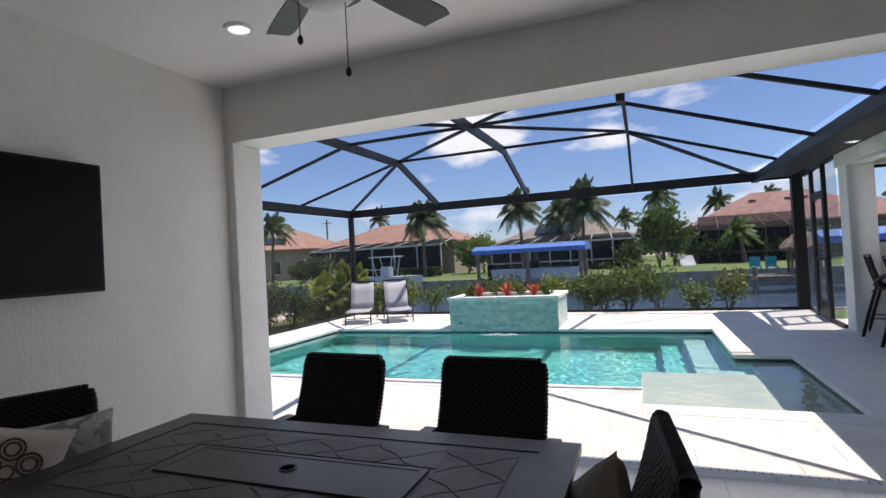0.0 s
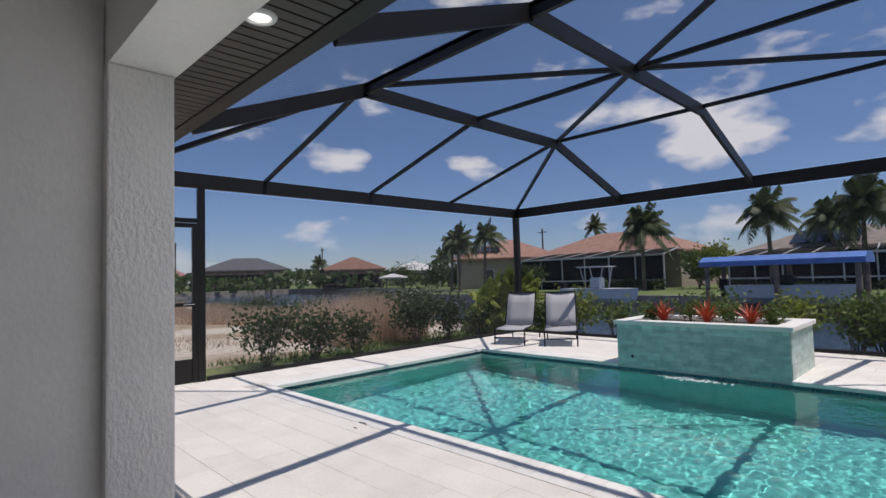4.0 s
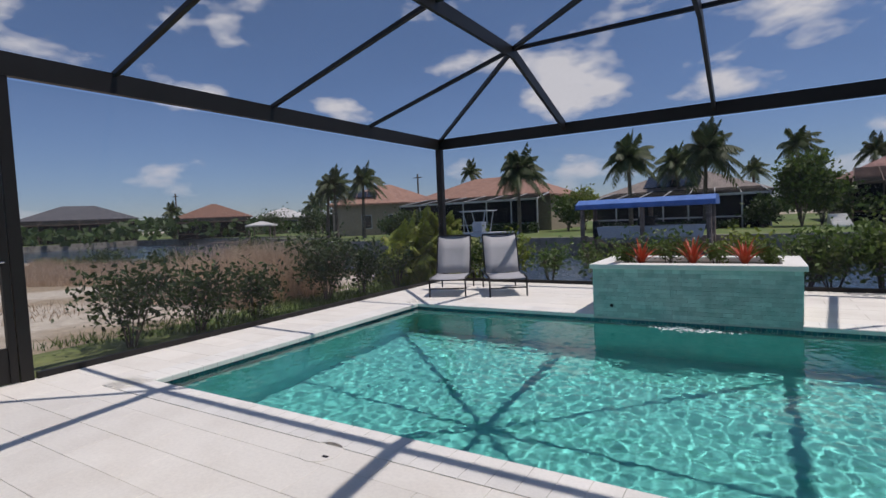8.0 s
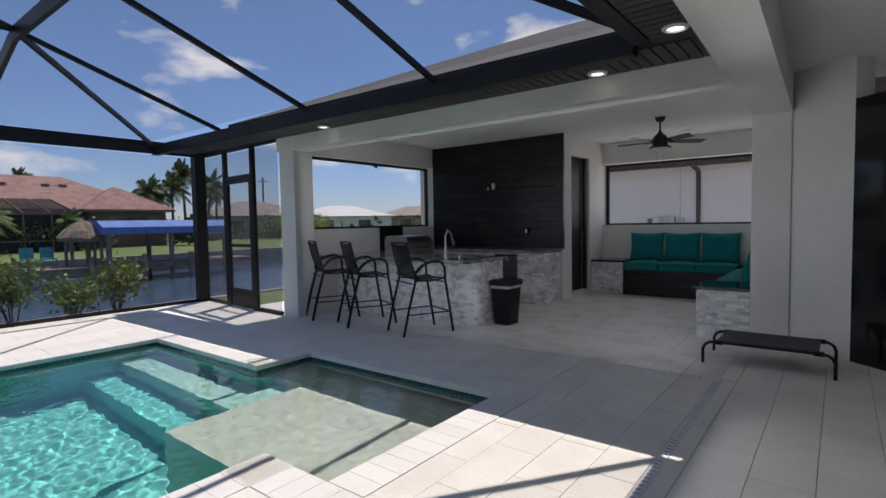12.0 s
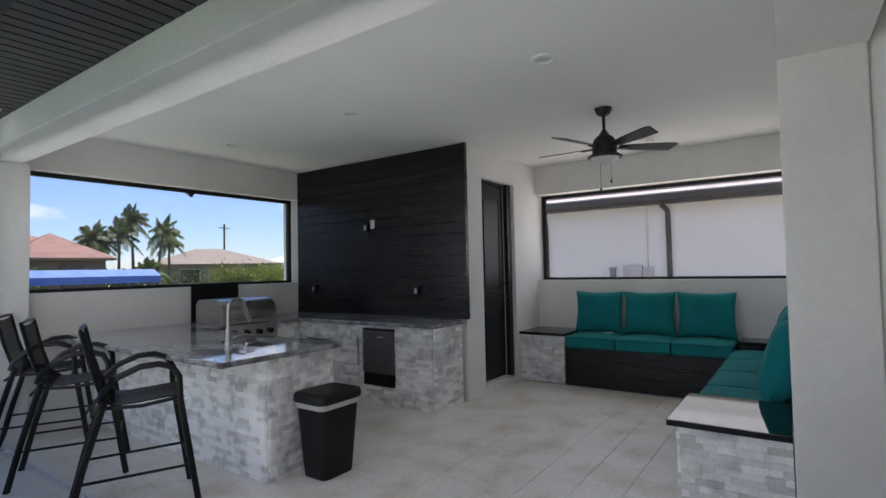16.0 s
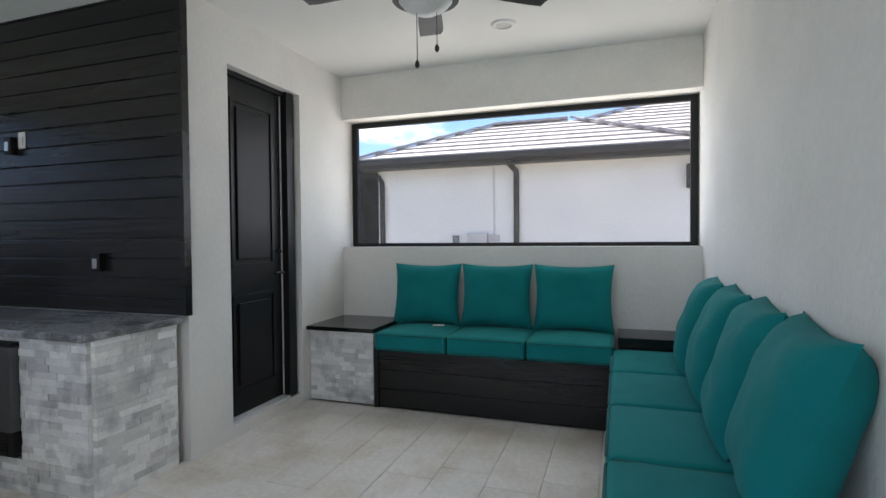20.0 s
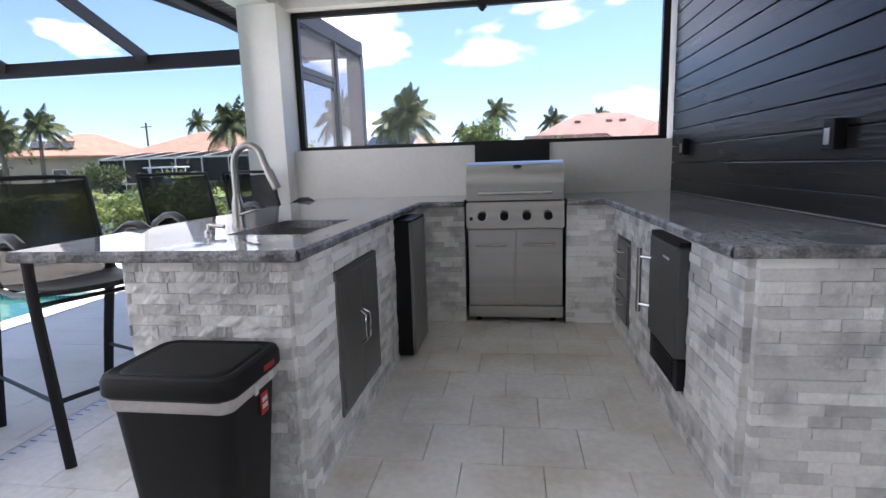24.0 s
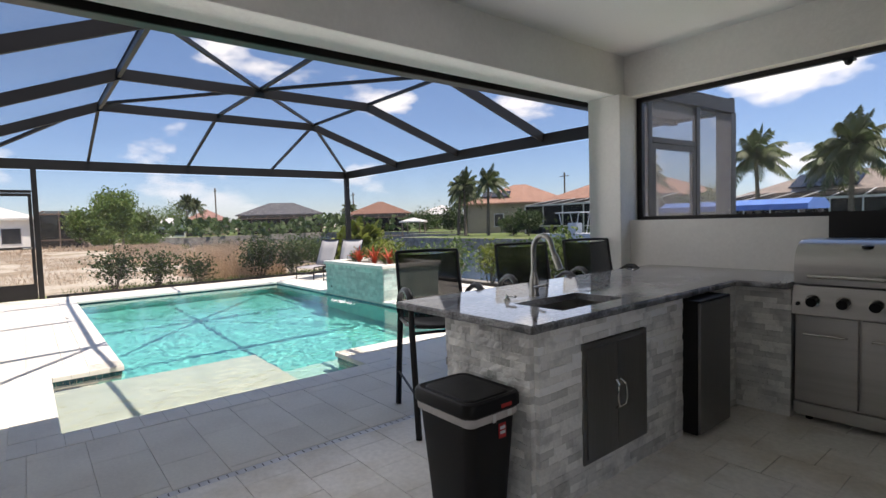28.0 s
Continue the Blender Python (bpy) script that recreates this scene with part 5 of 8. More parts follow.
def bar_stool(at, rz, label):
    """A sling bar chair that faces +x."""
    s = thing("bar_stool", label, "bar stool", "bar stools at the counter", (*at, 0), rz)
    w = 0.245
    for sy in (-1, 1):
        y = sy * w
        part("rear_leg", tube(bmesh.new(), ((-0.38, y, 0.0), (-0.30, y, 0.34), (-0.20, y, 0.70), (-0.19, y, 0.74)), 0.0165, 8, flat=1.5), DARK_METAL, s, "", True)
        part("back_upright", tube(bmesh.new(), ((-0.13, y * 0.97, 0.70), (-0.20, y * 0.97, 0.76), (-0.26, y * 0.97, 0.95), (-0.31, y * 0.97, 1.17)), 0.0125, 8), DARK_METAL, s, "", True)
        part("front_leg", tube(bmesh.new(), ((0.33, y * 1.05, 0.0), (0.26, y * 1.05, 0.45), (0.22, y * 1.05, 0.70), (0.215, y * 1.05, 0.84), (0.18, y * 1.05, 0.905), (0.10, y * 1.05, 0.935), (0.0, y * 1.05, 0.93), (-0.12, y * 1.05, 0.88), (-0.20, y * 1.03, 0.80), (-0.22, y, 0.74)), 0.0165, 8, flat=1.4), DARK_METAL, s, "black tube leg that bends into the armrest", True)
        part("seat_rail", tube(bmesh.new(), ((-0.22, y, 0.70), (0.0, y, 0.685), (0.24, y, 0.71)), 0.012, 8), DARK_METAL, s, "", True)
        part("side_stretcher", tube(bmesh.new(), ((-0.315, y, 0.27), (0.285, y * 1.05, 0.27)), 0.009, 6), DARK_METAL, s, "", True)
    part("foot_rest", tube(bmesh.new(), ((0.285, -w * 1.05, 0.27), (0.285, w * 1.05, 0.27)), 0.011, 8), DARK_METAL, s, "", True)
    part("cross_rail", tube(bmesh.new(), ((-0.25, -w, 0.66), (-0.25, w, 0.66)), 0.010, 8), DARK_METAL, s, "", True)
    part("cross_rail", tube(bmesh.new(), ((0.20, -w, 0.66), (0.20, w, 0.66)), 0.010, 8), DARK_METAL, s, "", True)
    part("top_rail", tube(bmesh.new(), ((-0.31, -w * 0.97, 1.17), (-0.315, 0, 1.175), (-0.31, w * 0.97, 1.17)), 0.0125, 8), DARK_METAL, s, "", True)
    def cloth(pts, mat, name, label):
        bm = bmesh.new()
        rows = []
        for x, z in pts:
            rows.append([bm.verts.new((x, u * (w - 0.012), z - 0.015 * (1 - u * u))) for u in (-1, -0.6, -0.2, 0.2, 0.6, 1)])
        for a, b in zip(rows, rows[1:]):
            for k in range(5):
                bm.faces.new((a[k], a[k + 1], b[k + 1], b[k]))
        o = part(name, bm, mat, s, label, True)
        m = o.modifiers.new("thickness", "SOLIDIFY")
        m.thickness = 0.004
        return o
    cloth(((0.25, 0.705), (0.23, 0.722), (0.1, 0.715), (-0.05, 0.705), (-0.14, 0.712)), SLING, "seat_sling", "black woven sling seat")
    cloth(((-0.14, 0.712), (-0.19, 0.76), (-0.235, 0.86), (-0.27, 0.98), (-0.305, 1.16)), SLING_NET, "back_sling", "see-through black mesh back")
    return s


st = bar_stool((3.527, 7.69), -22.5, "black sling bar stool with arms at the counter end")
for x, y, r in ((3.535, 8.71, -25), (3.61, 9.55, -26)):
    copy_thing(st, pose(x, y, 0, 0, 0, r))["label"] = "black sling bar stool with curved arms at the counter"

# ---- rubbish bin ----
LINER = surf("white_liner", (0.55, 0.52, 0.52), 0.5, var=0.1, scale=12, bump=0.3, bscale=30)
RED = surf("red_label", (0.5, 0.03, 0.03), 0.5)
WHITE_INK = surf("white_label", (0.75, 0.75, 0.75), 0.5)
binn = thing("rubbish_bin", "black plastic rubbish bin with a lid and white liner", "bin", at=(4.56, 7.01, 0), rz=0)
binn.scale = (1.0, 1.0, 0.94)
bm = bmesh.new()
def rounded(hw, hd, c, z):
    pts = []
    for cx, cy, a0 in ((hw - c, hd - c, 0), (-hw + c, hd - c, 90), (-hw + c, -hd + c, 180), (hw - c, -hd + c, 270)):
        for k in range(5):
            a = radians(a0 + k * 22.5)
            pts.append((cx + c * math.cos(a), cy + c * math.sin(a), z))
    return pts


def loft(bm, rows):
    rings = [[bm.verts.new(p) for p in r] for r in rows]
    for a, b in zip(rings, rings[1:]):
        for k in range(len(a)):
            bm.faces.new((a[k], a[(k + 1) % len(a)], b[(k + 1) % len(a)], b[k]))
    bm.faces.new(rings[0][::-1])
    bm.faces.new(rings[-1])
    return bm


part("body", loft(bm, (rounded(0.145, 0.115, 0.045, 0.0), rounded(0.15, 0.12, 0.05, 0.01), rounded(0.19, 0.15, 0.05, 0.56))), DARK_PLASTIC, binn, "", True)
part("liner", loft(bmesh.new(), (rounded(0.188, 0.148, 0.035, 0.535), rounded(0.196, 0.156, 0.035, 0.545), rounded(0.198, 0.158, 0.035, 0.59))), LINER, binn, "folded white bin liner", True)
lid = part("lid", loft(bmesh.new(), (rounded(0.20, 0.16, 0.05, 0.578), rounded(0.211, 0.171, 0.055, 0.59), rounded(0.211, 0.171, 0.055, 0.632), rounded(0.204, 0.164, 0.052, 0.648), rounded(0.192, 0.152, 0.05, 0.653), rounded(0.178, 0.138, 0.045, 0.646))), DARK_PLASTIC, binn, "black swing lid", True)
part("flap", loft(bmesh.new(), (rounded(0.172, 0.132, 0.042, 0.645), rounded(0.165, 0.125, 0.04, 0.652), rounded(0.15, 0.11, 0.035, 0.653))), DARK_PLASTIC, lid, "", True)
part("lid_sticker", boxes((0.2085, 0.2125, 0.02, 0.085, 0.60, 0.618)), RED, lid, "small red sticker")
part("sticker", boxes((0.1855, 0.1905, 0.025, 0.068, 0.445, 0.515)), RED, binn, "red price sticker")
part("sticker_bars", boxes((0.1904, 0.1915, 0.031, 0.062, 0.487, 0.502), (0.1904, 0.1915, 0.031, 0.062, 0.464, 0.479)), WHITE_INK, binn)
part("barcode", boxes((0.196, 0.2005, -0.02, -0.002, 0.535, 0.572)), WHITE_INK, binn)
part("barcode", boxes((0.196, 0.2005, 0.07, 0.098, 0.548, 0.576)), WHITE_INK, binn)


# ---- loungers ----
SLING_PALE = surf("pale_grey_sling", (0.42, 0.42, 0.44), 0.7, var=0.05, grain=0.12, gscale=200)


def lounger(at, rz, label):
    """A reclining sling lounger; its foot end lies at -y, its raised back towards +y."""
    s = thing("sun_lounger", label, "sun lounger", "sun loungers by the pool", (*at, 0), rz)
    w = 0.30
    for sx in (-1, 1):
        x = sx * w
        part("side_rail", tube(bmesh.new(), ((x, 0.0, 0.28), (x, 0.03, 0.31), (x, 0.75, 0.31), (x, 1.30, 0.29)), 0.014, 8), DARK_METAL, s, "", True)
        part("front_leg", tube(bmesh.new(), ((x, 0.02, 0.31), (x, -0.01, 0.15), (x, -0.02, 0.0)), 0.014, 8), DARK_METAL, s, "", True)
        part("rear_leg", tube(bmesh.new(), ((x, 1.22, 0.29), (x, 1.25, 0.0)), 0.014, 8), DARK_METAL, s, "", True)
        part("back_rail", tube(bmesh.new(), ((x, 0.72, 0.32), (x, 0.86, 0.60), (x, 1.02, 0.98)), 0.013, 8), DARK_METAL, s, "", True)
    part("foot_bar", tube(bmesh.new(), ((-w, -0.01, 0.14), (w, -0.01, 0.14)), 0.011, 8), DARK_METAL, s, "", True)
    part("head_bar", tube(bmesh.new(), ((-w, 1.02, 0.98), (w, 1.02, 0.98)), 0.012, 8), DARK_METAL, s, "", True)
    part("rear_bar", tube(bmesh.new(), ((-w, 1.24, 0.12), (w, 1.24, 0.12)), 0.011, 8), DARK_METAL, s, "", True)
    for name, pts in (("seat_sling", ((0.0, 0.30), (0.2, 0.318), (0.45, 0.312), (0.72, 0.318))), ("back_sling", ((0.72, 0.318), (0.80, 0.48), (0.90, 0.72), (1.02, 0.97)))):
        bm = bmesh.new()
        rows = [[bm.verts.new((u * (w - 0.01), y + 0.02 * (1 - u * u) * (name == "back_sling"), z - 0.015 * (1 - u * u) * (name == "seat_sling"))) for u in (-1, -0.5, 0, 0.5, 1)] for y, z in pts]
        for a, b in zip(rows, rows[1:]):
            for k in range(4):
                bm.faces.new((a[k], a[k + 1], b[k + 1], b[k]))
        o = part(name, bm, SLING_PALE, s, "pale grey mesh sling", True)
        m = o.modifiers.new("thickness", "SOLIDIFY")
        m.thickness = 0.005
    return s


lg = lounger((-6.12, 10.97), 22, "pale grey sling sun lounger with a raised back")
copy_thing(lg, pose(-5.17, 11.30, 0, 0, 0, 32))

# ---- planter ----
GREEN_TILE = surf("pale_green_stone", (0.55, 0.66, 0.61), 0.35, var=0.12, scale=7, grain=0.06, bump=0.2, bscale=25, rand=0.15, col2=(0.40, 0.55, 0.51))
planter = thing("planter", "raised planter faced with pale green stacked stone strips", "planter")
part("front_wall", boxes((-3.52, -1.325, 10.295, 10.43, -1.45, 0.58)), MORTAR, planter)
part("back_wall", boxes((-3.52, -1.325, 11.38, 11.52, 0.0, 0.58)), MORTAR, planter)
part("side_wall", boxes((-3.52, -3.385, 10.43, 11.38, 0.0, 0.58)), MORTAR, planter)
part("side_wall", boxes((-1.46, -1.325, 10.43, 11.38, 0.0, 0.58)), MORTAR, planter)
part("cap", boxes((-3.56, -1.275, 10.25, 10.47, 0.582, 0.64), bevel=0.006), COPING, planter, "white stone cap")
part("cap", boxes((-3.56, -1.275, 11.34, 11.56, 0.582, 0.64), bevel=0.006), COPING, planter)
part("cap", boxes((-3.56, -3.34, 10.472, 11.338, 0.582, 0.64), bevel=0.006), COPING, planter)
part("cap", boxes((-1.495, -1.275, 10.472, 11.338, 0.582, 0.64), bevel=0.006), COPING, planter)
SOIL = surf("gravel_mulch", (0.40, 0.34, 0.30), 0.9, var=0.2, grain=0.3, gscale=50, bump=0.8, bscale=40)
part("soil", boxes((-3.385, -1.46, 10.43, 11.38, 0.3, 0.56)), SOIL, planter)
part("spout", tube(bmesh.new(), ((-3.3, 10.28, 0.12), (-3.3, 10.31, 0.12)), 0.022, 10), DARK_METAL, planter, "small dark water spout")
part("overflow", boxes((-2.6, -2.3, 10.272, 10.30, -0.09, -0.07)), DARK_METAL, planter, "slot at the water line")

RED_LEAF = surf("red_bromeliad", (0.50, 0.07, 0.03), 0.45, var=0.2, scale=12, grain=0.15, col2=(0.55, 0.14, 0.06), local=True)


def bromeliad(at, rz, size):
    b = thing("bromeliad", "red-orange bromeliad growing in the planter", "bromeliad", "bromeliads in the planter", at, rz)
    rng = random.Random(int(abs(at[0] * 100)))
    for k in range(22):
        a, lean = k * 2.39996, 0.18 + 0.8 * (k / 22)
        length = size * (0.75 + 0.4 * rng.random())
        bm = bmesh.new()
        rows = []
        for i in range(6):
            s = i / 5
            out, z = length * s * math.sin(lean * (0.5 + 0.6 * s)), length * s * math.cos(lean * (0.5 + 0.6 * s))
            hw = 0.022 * (1 - s ** 2.2) + 0.001
            ca, sa = math.cos(a), math.sin(a)
            rows.append([bm.verts.new((out * ca - q * hw * sa, out * sa + q * hw * ca, z + abs(q) * hw * 0.5)) for q in (-1, 0, 1)])
        for p, q in zip(rows, rows[1:]):
            for i in range(2):
                bm.faces.new((p[i], p[i + 1], q[i + 1], q[i]))
        part("leaf", bm, RED_LEAF, b, "", True)
    return b


bromeliad((-3.03, 10.80, 0.56), 0, 0.36)
bromeliad((-2.42, 10.80, 0.56), 40, 0.40)
bromeliad((-1.86, 10.80, 0.56), 80, 0.38)

FOAM = surf("foam", (0.85, 0.9, 0.9), 0.6)
bm = bmesh.new()
rng = random.Random(5)
for k in range(150):
    x, y = rng.gauss(-2.40, 0.2), rng.gauss(10.02, 0.06)
    r = rng.uniform(0.006, 0.022)
    lathe(bm, ((r, -0.006), (r * 0.9, 0.004), (r * 0.4, 0.005)), 6, (x, min(y, 10.25), WZ))
tagged(solid("water_splash", bm, FOAM, "white foam where the spout falls into the pool", "splash"), kind="stuff")

# ---- outside: ground, canal, banks ----
GRASS = surf("lawn", (0.10, 0.155, 0.035), 0.95, var=0.2, scale=0.3, grain=0.35, gscale=5, bump=0.5, bscale=12, col2=(0.16, 0.18, 0.06))
EARTH = surf("sandy_ground", (0.47, 0.42, 0.34), 0.95, var=0.2, scale=0.45, grain=0.25, gscale=6, bump=0.6, bscale=9, col2=(0.29, 0.23, 0.155), spot=(0.46, 0.58))
CONCRETE = surf("seawall_concrete", (0.30, 0.28, 0.25), 0.9, var=0.2, scale=1.0, grain=0.15, gscale=14)
GZ, HZ = -0.14, -0.875  # near and far ground
FZ = -0.22  # the far ground on its own layout
FAR_BANK = Matrix.Translation((-2.0, 3.35, 1.34)) @ Matrix.Scale(1.42, 4) @ Matrix.Translation((2.0, -3.35, -1.34))
bm = bmesh.new()
for x0, x1, y0, y1 in ((-900, -10.5, -900, 15.4), (-10.5, -7.6, -900, 14.0), (-7.6, 3.5, 13.15, 14.0), (3.5, 9.3, 10.6, 14.0), (9.3, 900, -900, 14.0), (-7.6, 9.3, -900, -3.3)):
    box(bm, x0, x1, y0, y1, -2.6, GZ)
for x0, x1, y0 in ((-56, 900, 48.3), (-73, -56, 61), (-135, -73, 73.9), (-900, -135, 15.4)):
    box(bm, x0, x1, y0, 900, -2.6, -0.93)
bm.faces.ensure_lookup_table()
setting("ground", bm, EARTH, "sandy ground with sparse dry grass")
setting("lawn_far", boxes((-55.5, 90, 48.7, 130, -1.2, HZ)), GRASS, "green lawns along the far bank")
setting("lawn_far_west", boxes((-72.5, -55.5, 61.5, 170, -1.2, HZ), (-134.5, -72.5, 74.4, 170, -1.2, HZ), (-400, -135.5, 22, 170, -1.2, HZ)), GRASS, "green lawns along the far basin")
setting("lawn_near", boxes((-9.2, -7.55, 3.0, 13.4, -0.2, -0.125), (-9.2, 3.4, 13.2, 13.9, -0.2, -0.125), (3.5, 12.0, 11.2, 13.9, -0.2, -0.125)), GRASS, "strip of lawn around the pool deck")
setting("path_side", boxes((3.3, 6.0, 10.7, 11.9, -0.2, -0.06)), COPING, "pale concrete path beside the screen door")
setting("water_canal", boxes((-900, -10.5, 15.4, 900, -2.5, -2.2), (-10.5, 900, 14.0, 900, -2.5, -2.2)), CANAL_WATER, "blue-grey rippled canal water")
setting("seawall_near", boxes((-10.5, 60, 13.9, 14.15, -2.5, -0.10), (-10.6, -10.4, 14.15, 15.3, -2.5, -0.12), (-200, -10.4, 15.3, 15.5, -2.5, -0.12)), CONCRETE, "grey concrete seawall")
setting("seawall_far", boxes((-56, 120, 48.0, 48.45, -2.5, -0.85), (-56.3, -55.9, 48.45, 61, -2.5, -0.85), (-73, -56.3, 60.7, 61.15, -2.5, -0.85), (-73.3, -72.9, 61.15, 73.9, -2.5, -0.85),
                             (-135, -73.3, 73.6, 74.05, -2.5, -0.85), (-135.3, -134.9, 15.5, 74.05, -2.5, -0.85)), CONCRETE, "grey concrete seawall of the far bank")


def raw(name, verts, faces, material, parent=None, label="", smooth=False):
    me = bpy.data.meshes.new(name)
    me.from_pydata([tuple(v) for v in verts], [], faces)
    me.materials.append(material)
    if smooth:
        me.polygons.foreach_set("use_smooth", [True] * len(me.polygons))
    ob = new(name, me)
    ob.parent = parent
    return tagged(ob, label)


def leaf_mat(name, col, col2, rough=0.55, through_light=0.35):
    """Foliage that lets part of the light through."""
    m = surf(name, col, rough, var=0.2, scale=3.0, grain=0.2, gscale=20, rand=0.25, col2=col2)
    n, l = m.node_tree.nodes, m.node_tree.links
    hue = next(k for k in n if k.type == "HUE_SAT")
    thin, mix = n.new("ShaderNodeBsdfTranslucent"), n.new("ShaderNodeMixShader")
    l.new(hue.outputs[0], thin.inputs["Color"])
    mix.inputs["Fac"].default_value = through_light
    l.new(n["Principled BSDF"].outputs[0], mix.inputs[1])
    l.new(thin.outputs[0], mix.inputs[2])
    l.new(mix.outputs[0], n["Material Output"].inputs["Surface"])
    return m


LEAF_DARK = leaf_mat("dark_leaf", (0.045, 0.08, 0.02), (0.075, 0.115, 0.026))
LEAF_MID = leaf_mat("green_leaf", (0.085, 0.145, 0.028), (0.15, 0.20, 0.045))
LEAF_YELLOW = leaf_mat("yellow_green_leaf", (0.22, 0.26, 0.035), (0.14, 0.20, 0.03))
LEAF_ARECA = leaf_mat("areca_leaf", (0.24, 0.30, 0.05), (0.32, 0.34, 0.08))
PALM_LEAF = leaf_mat("palm_leaf", (0.065, 0.10, 0.03), (0.115, 0.135, 0.05))
BARK = surf("bark", (0.16, 0.13, 0.10), 0.9, var=0.2, scale=4, grain=0.2, gscale=20, bump=0.6, bscale=18)
DRY = leaf_mat("dry_grass", (0.58, 0.45, 0.33), (0.45, 0.33, 0.23), 0.9)


def palm(at, height, seed, reach=2.3, n=20, label="tall coconut palm on the far bank", leaf=PALM_LEAF, trunk=0.14, name="palm_tree"):
    rng = random.Random(seed)
    p = thing(name, label, "palm tree", at=at)
    lean = (rng.uniform(-0.5, 0.5), rng.uniform(-0.3, 0.3))
    line = [(lean[0] * s * s, lean[1] * s * s, height * s) for s in [k / 7 for k in range(8)]]
    part("trunk", tube(bmesh.new(), line, trunk, 8, taper=(1.35, 0.7)), BARK, p, "", True)
    top = Vector(line[-1])
    vs, fs = [], []
    for k in range(n):
        a = k * 2.39996 + rng.uniform(-0.3, 0.3)
        e = radians(78 - 105 * (k / n) + rng.uniform(-8, 8))
        length = reach * rng.uniform(0.8, 1.1)
        ahead = Vector((math.cos(a), math.sin(a), 0))
        pts = []
        for i in range(13):
            s = i / 12
            q = top + ahead * (length * s * math.cos(e) * (1 - 0.15 * s)) + Vector((0.22 * s * s, 0.05 * s, length * (s * math.sin(e) - 0.55 * s * s * math.cos(e) ** 0.5 if math.cos(e) > 0 else s)))
            pts.append(q)
        for i in range(1, 13):
            base, way = pts[i], (pts[i] - pts[i - 1]).normalized()
            side = way.cross(Vector((0, 0, 1)))
            side = side.normalized() if side.length > 1e-3 else Vector((1, 0, 0))
            s = i / 12
            ll = 0.28 * reach * math.sin(math.pi * min(1, 0.12 + 0.86 * s)) ** 0.7
            for sg in (-1, 1):
                for h in (0.0, 0.5):
                    b = base - way * (h * length / 12)
                    tip = b + (side * sg * 0.72 + way * 0.5 + Vector((0, 0, -0.55 - rng.uniform(0, 0.35)))) * ll * rng.uniform(0.8, 1.1)
                    w = way * 0.040 * reach / 2
                    c = len(vs)
                    mid = (b + tip) / 2 + Vector((0, 0, 0.05 * ll))
                    vs += [b - w, b + w, mid + w * 1.1, tip, mid - w * 1.1]
                    fs.append((c, c + 1, c + 2, c + 3, c + 4))
        c = len(vs)
        for i, q in enumerate(pts):
            vs += [q + Vector((0, 0, 0.02)), q - Vector((0, 0, 0.02))]
            if i:
                fs.append((c + 2 * i - 2, c + 2 * i - 1, c + 2 * i + 1, c + 2 * i))
    raw("crown", vs, fs, leaf, p)
    return p


def shrub(at, height, width, seed, n, leaf, label, size=0.07, stems=7, category="shrub", name="shrub", hollow=0.35):
    rng = random.Random(seed)
    s = thing(name, label, category, at=at)
    bm = bmesh.new()
    tips = []
    for k in range(stems):
        a, r = rng.uniform(0, math.tau), width * 0.5 * rng.uniform(0.2, 1.0)
        tip = Vector((r * math.cos(a), r * math.sin(a), height * rng.uniform(0.55, 1.0)))
        mid = Vector((tip.x * 0.45, tip.y * 0.45, tip.z * 0.5))
        tube(bm, ((0.04 * math.cos(a), 0.04 * math.sin(a), 0), mid, tip), 0.012 * height ** 0.5, 5, taper=(1.2, 0.4))
        tips += [tip, (tip + mid) / 2, mid * 1.15]
        for q in range(3):
            side = mid.lerp(tip, rng.uniform(0.0, 0.9)) + Vector((rng.uniform(-1, 1), rng.uniform(-1, 1), rng.uniform(0, 0.7))) * width * 0.22
            tube(bm, (mid.lerp(tip, 0.3), side), 0.006 * height ** 0.5, 4)
            tips.append(side)
    part("stem", bm, BARK, s)
    vs, fs = [], []
    for k in range(n):
        c = tips[rng.randrange(len(tips))]
        spread = width * 0.13
        p = c + Vector((rng.gauss(0, spread), rng.gauss(0, spread), rng.gauss(0, spread * 0.8)))
        if p.z < 0.03:
            continue
        d = Vector((rng.gauss(0, 1), rng.gauss(0, 1), rng.gauss(0.3, 0.8))).normalized()
        w = d.cross(Vector((rng.gauss(0, 1), rng.gauss(0, 1), rng.gauss(0, 1)))).normalized()
        l = size * rng.uniform(0.7, 1.4)
        i = len(vs)
        vs += [p, p + d * l * 0.5 + w * l * 0.26, p + d * l, p + d * l * 0.5 - w * l * 0.26]
        fs.append((i, i + 1, i + 2, i + 3))
    raw("foliage", vs, fs, leaf, s)
    return s


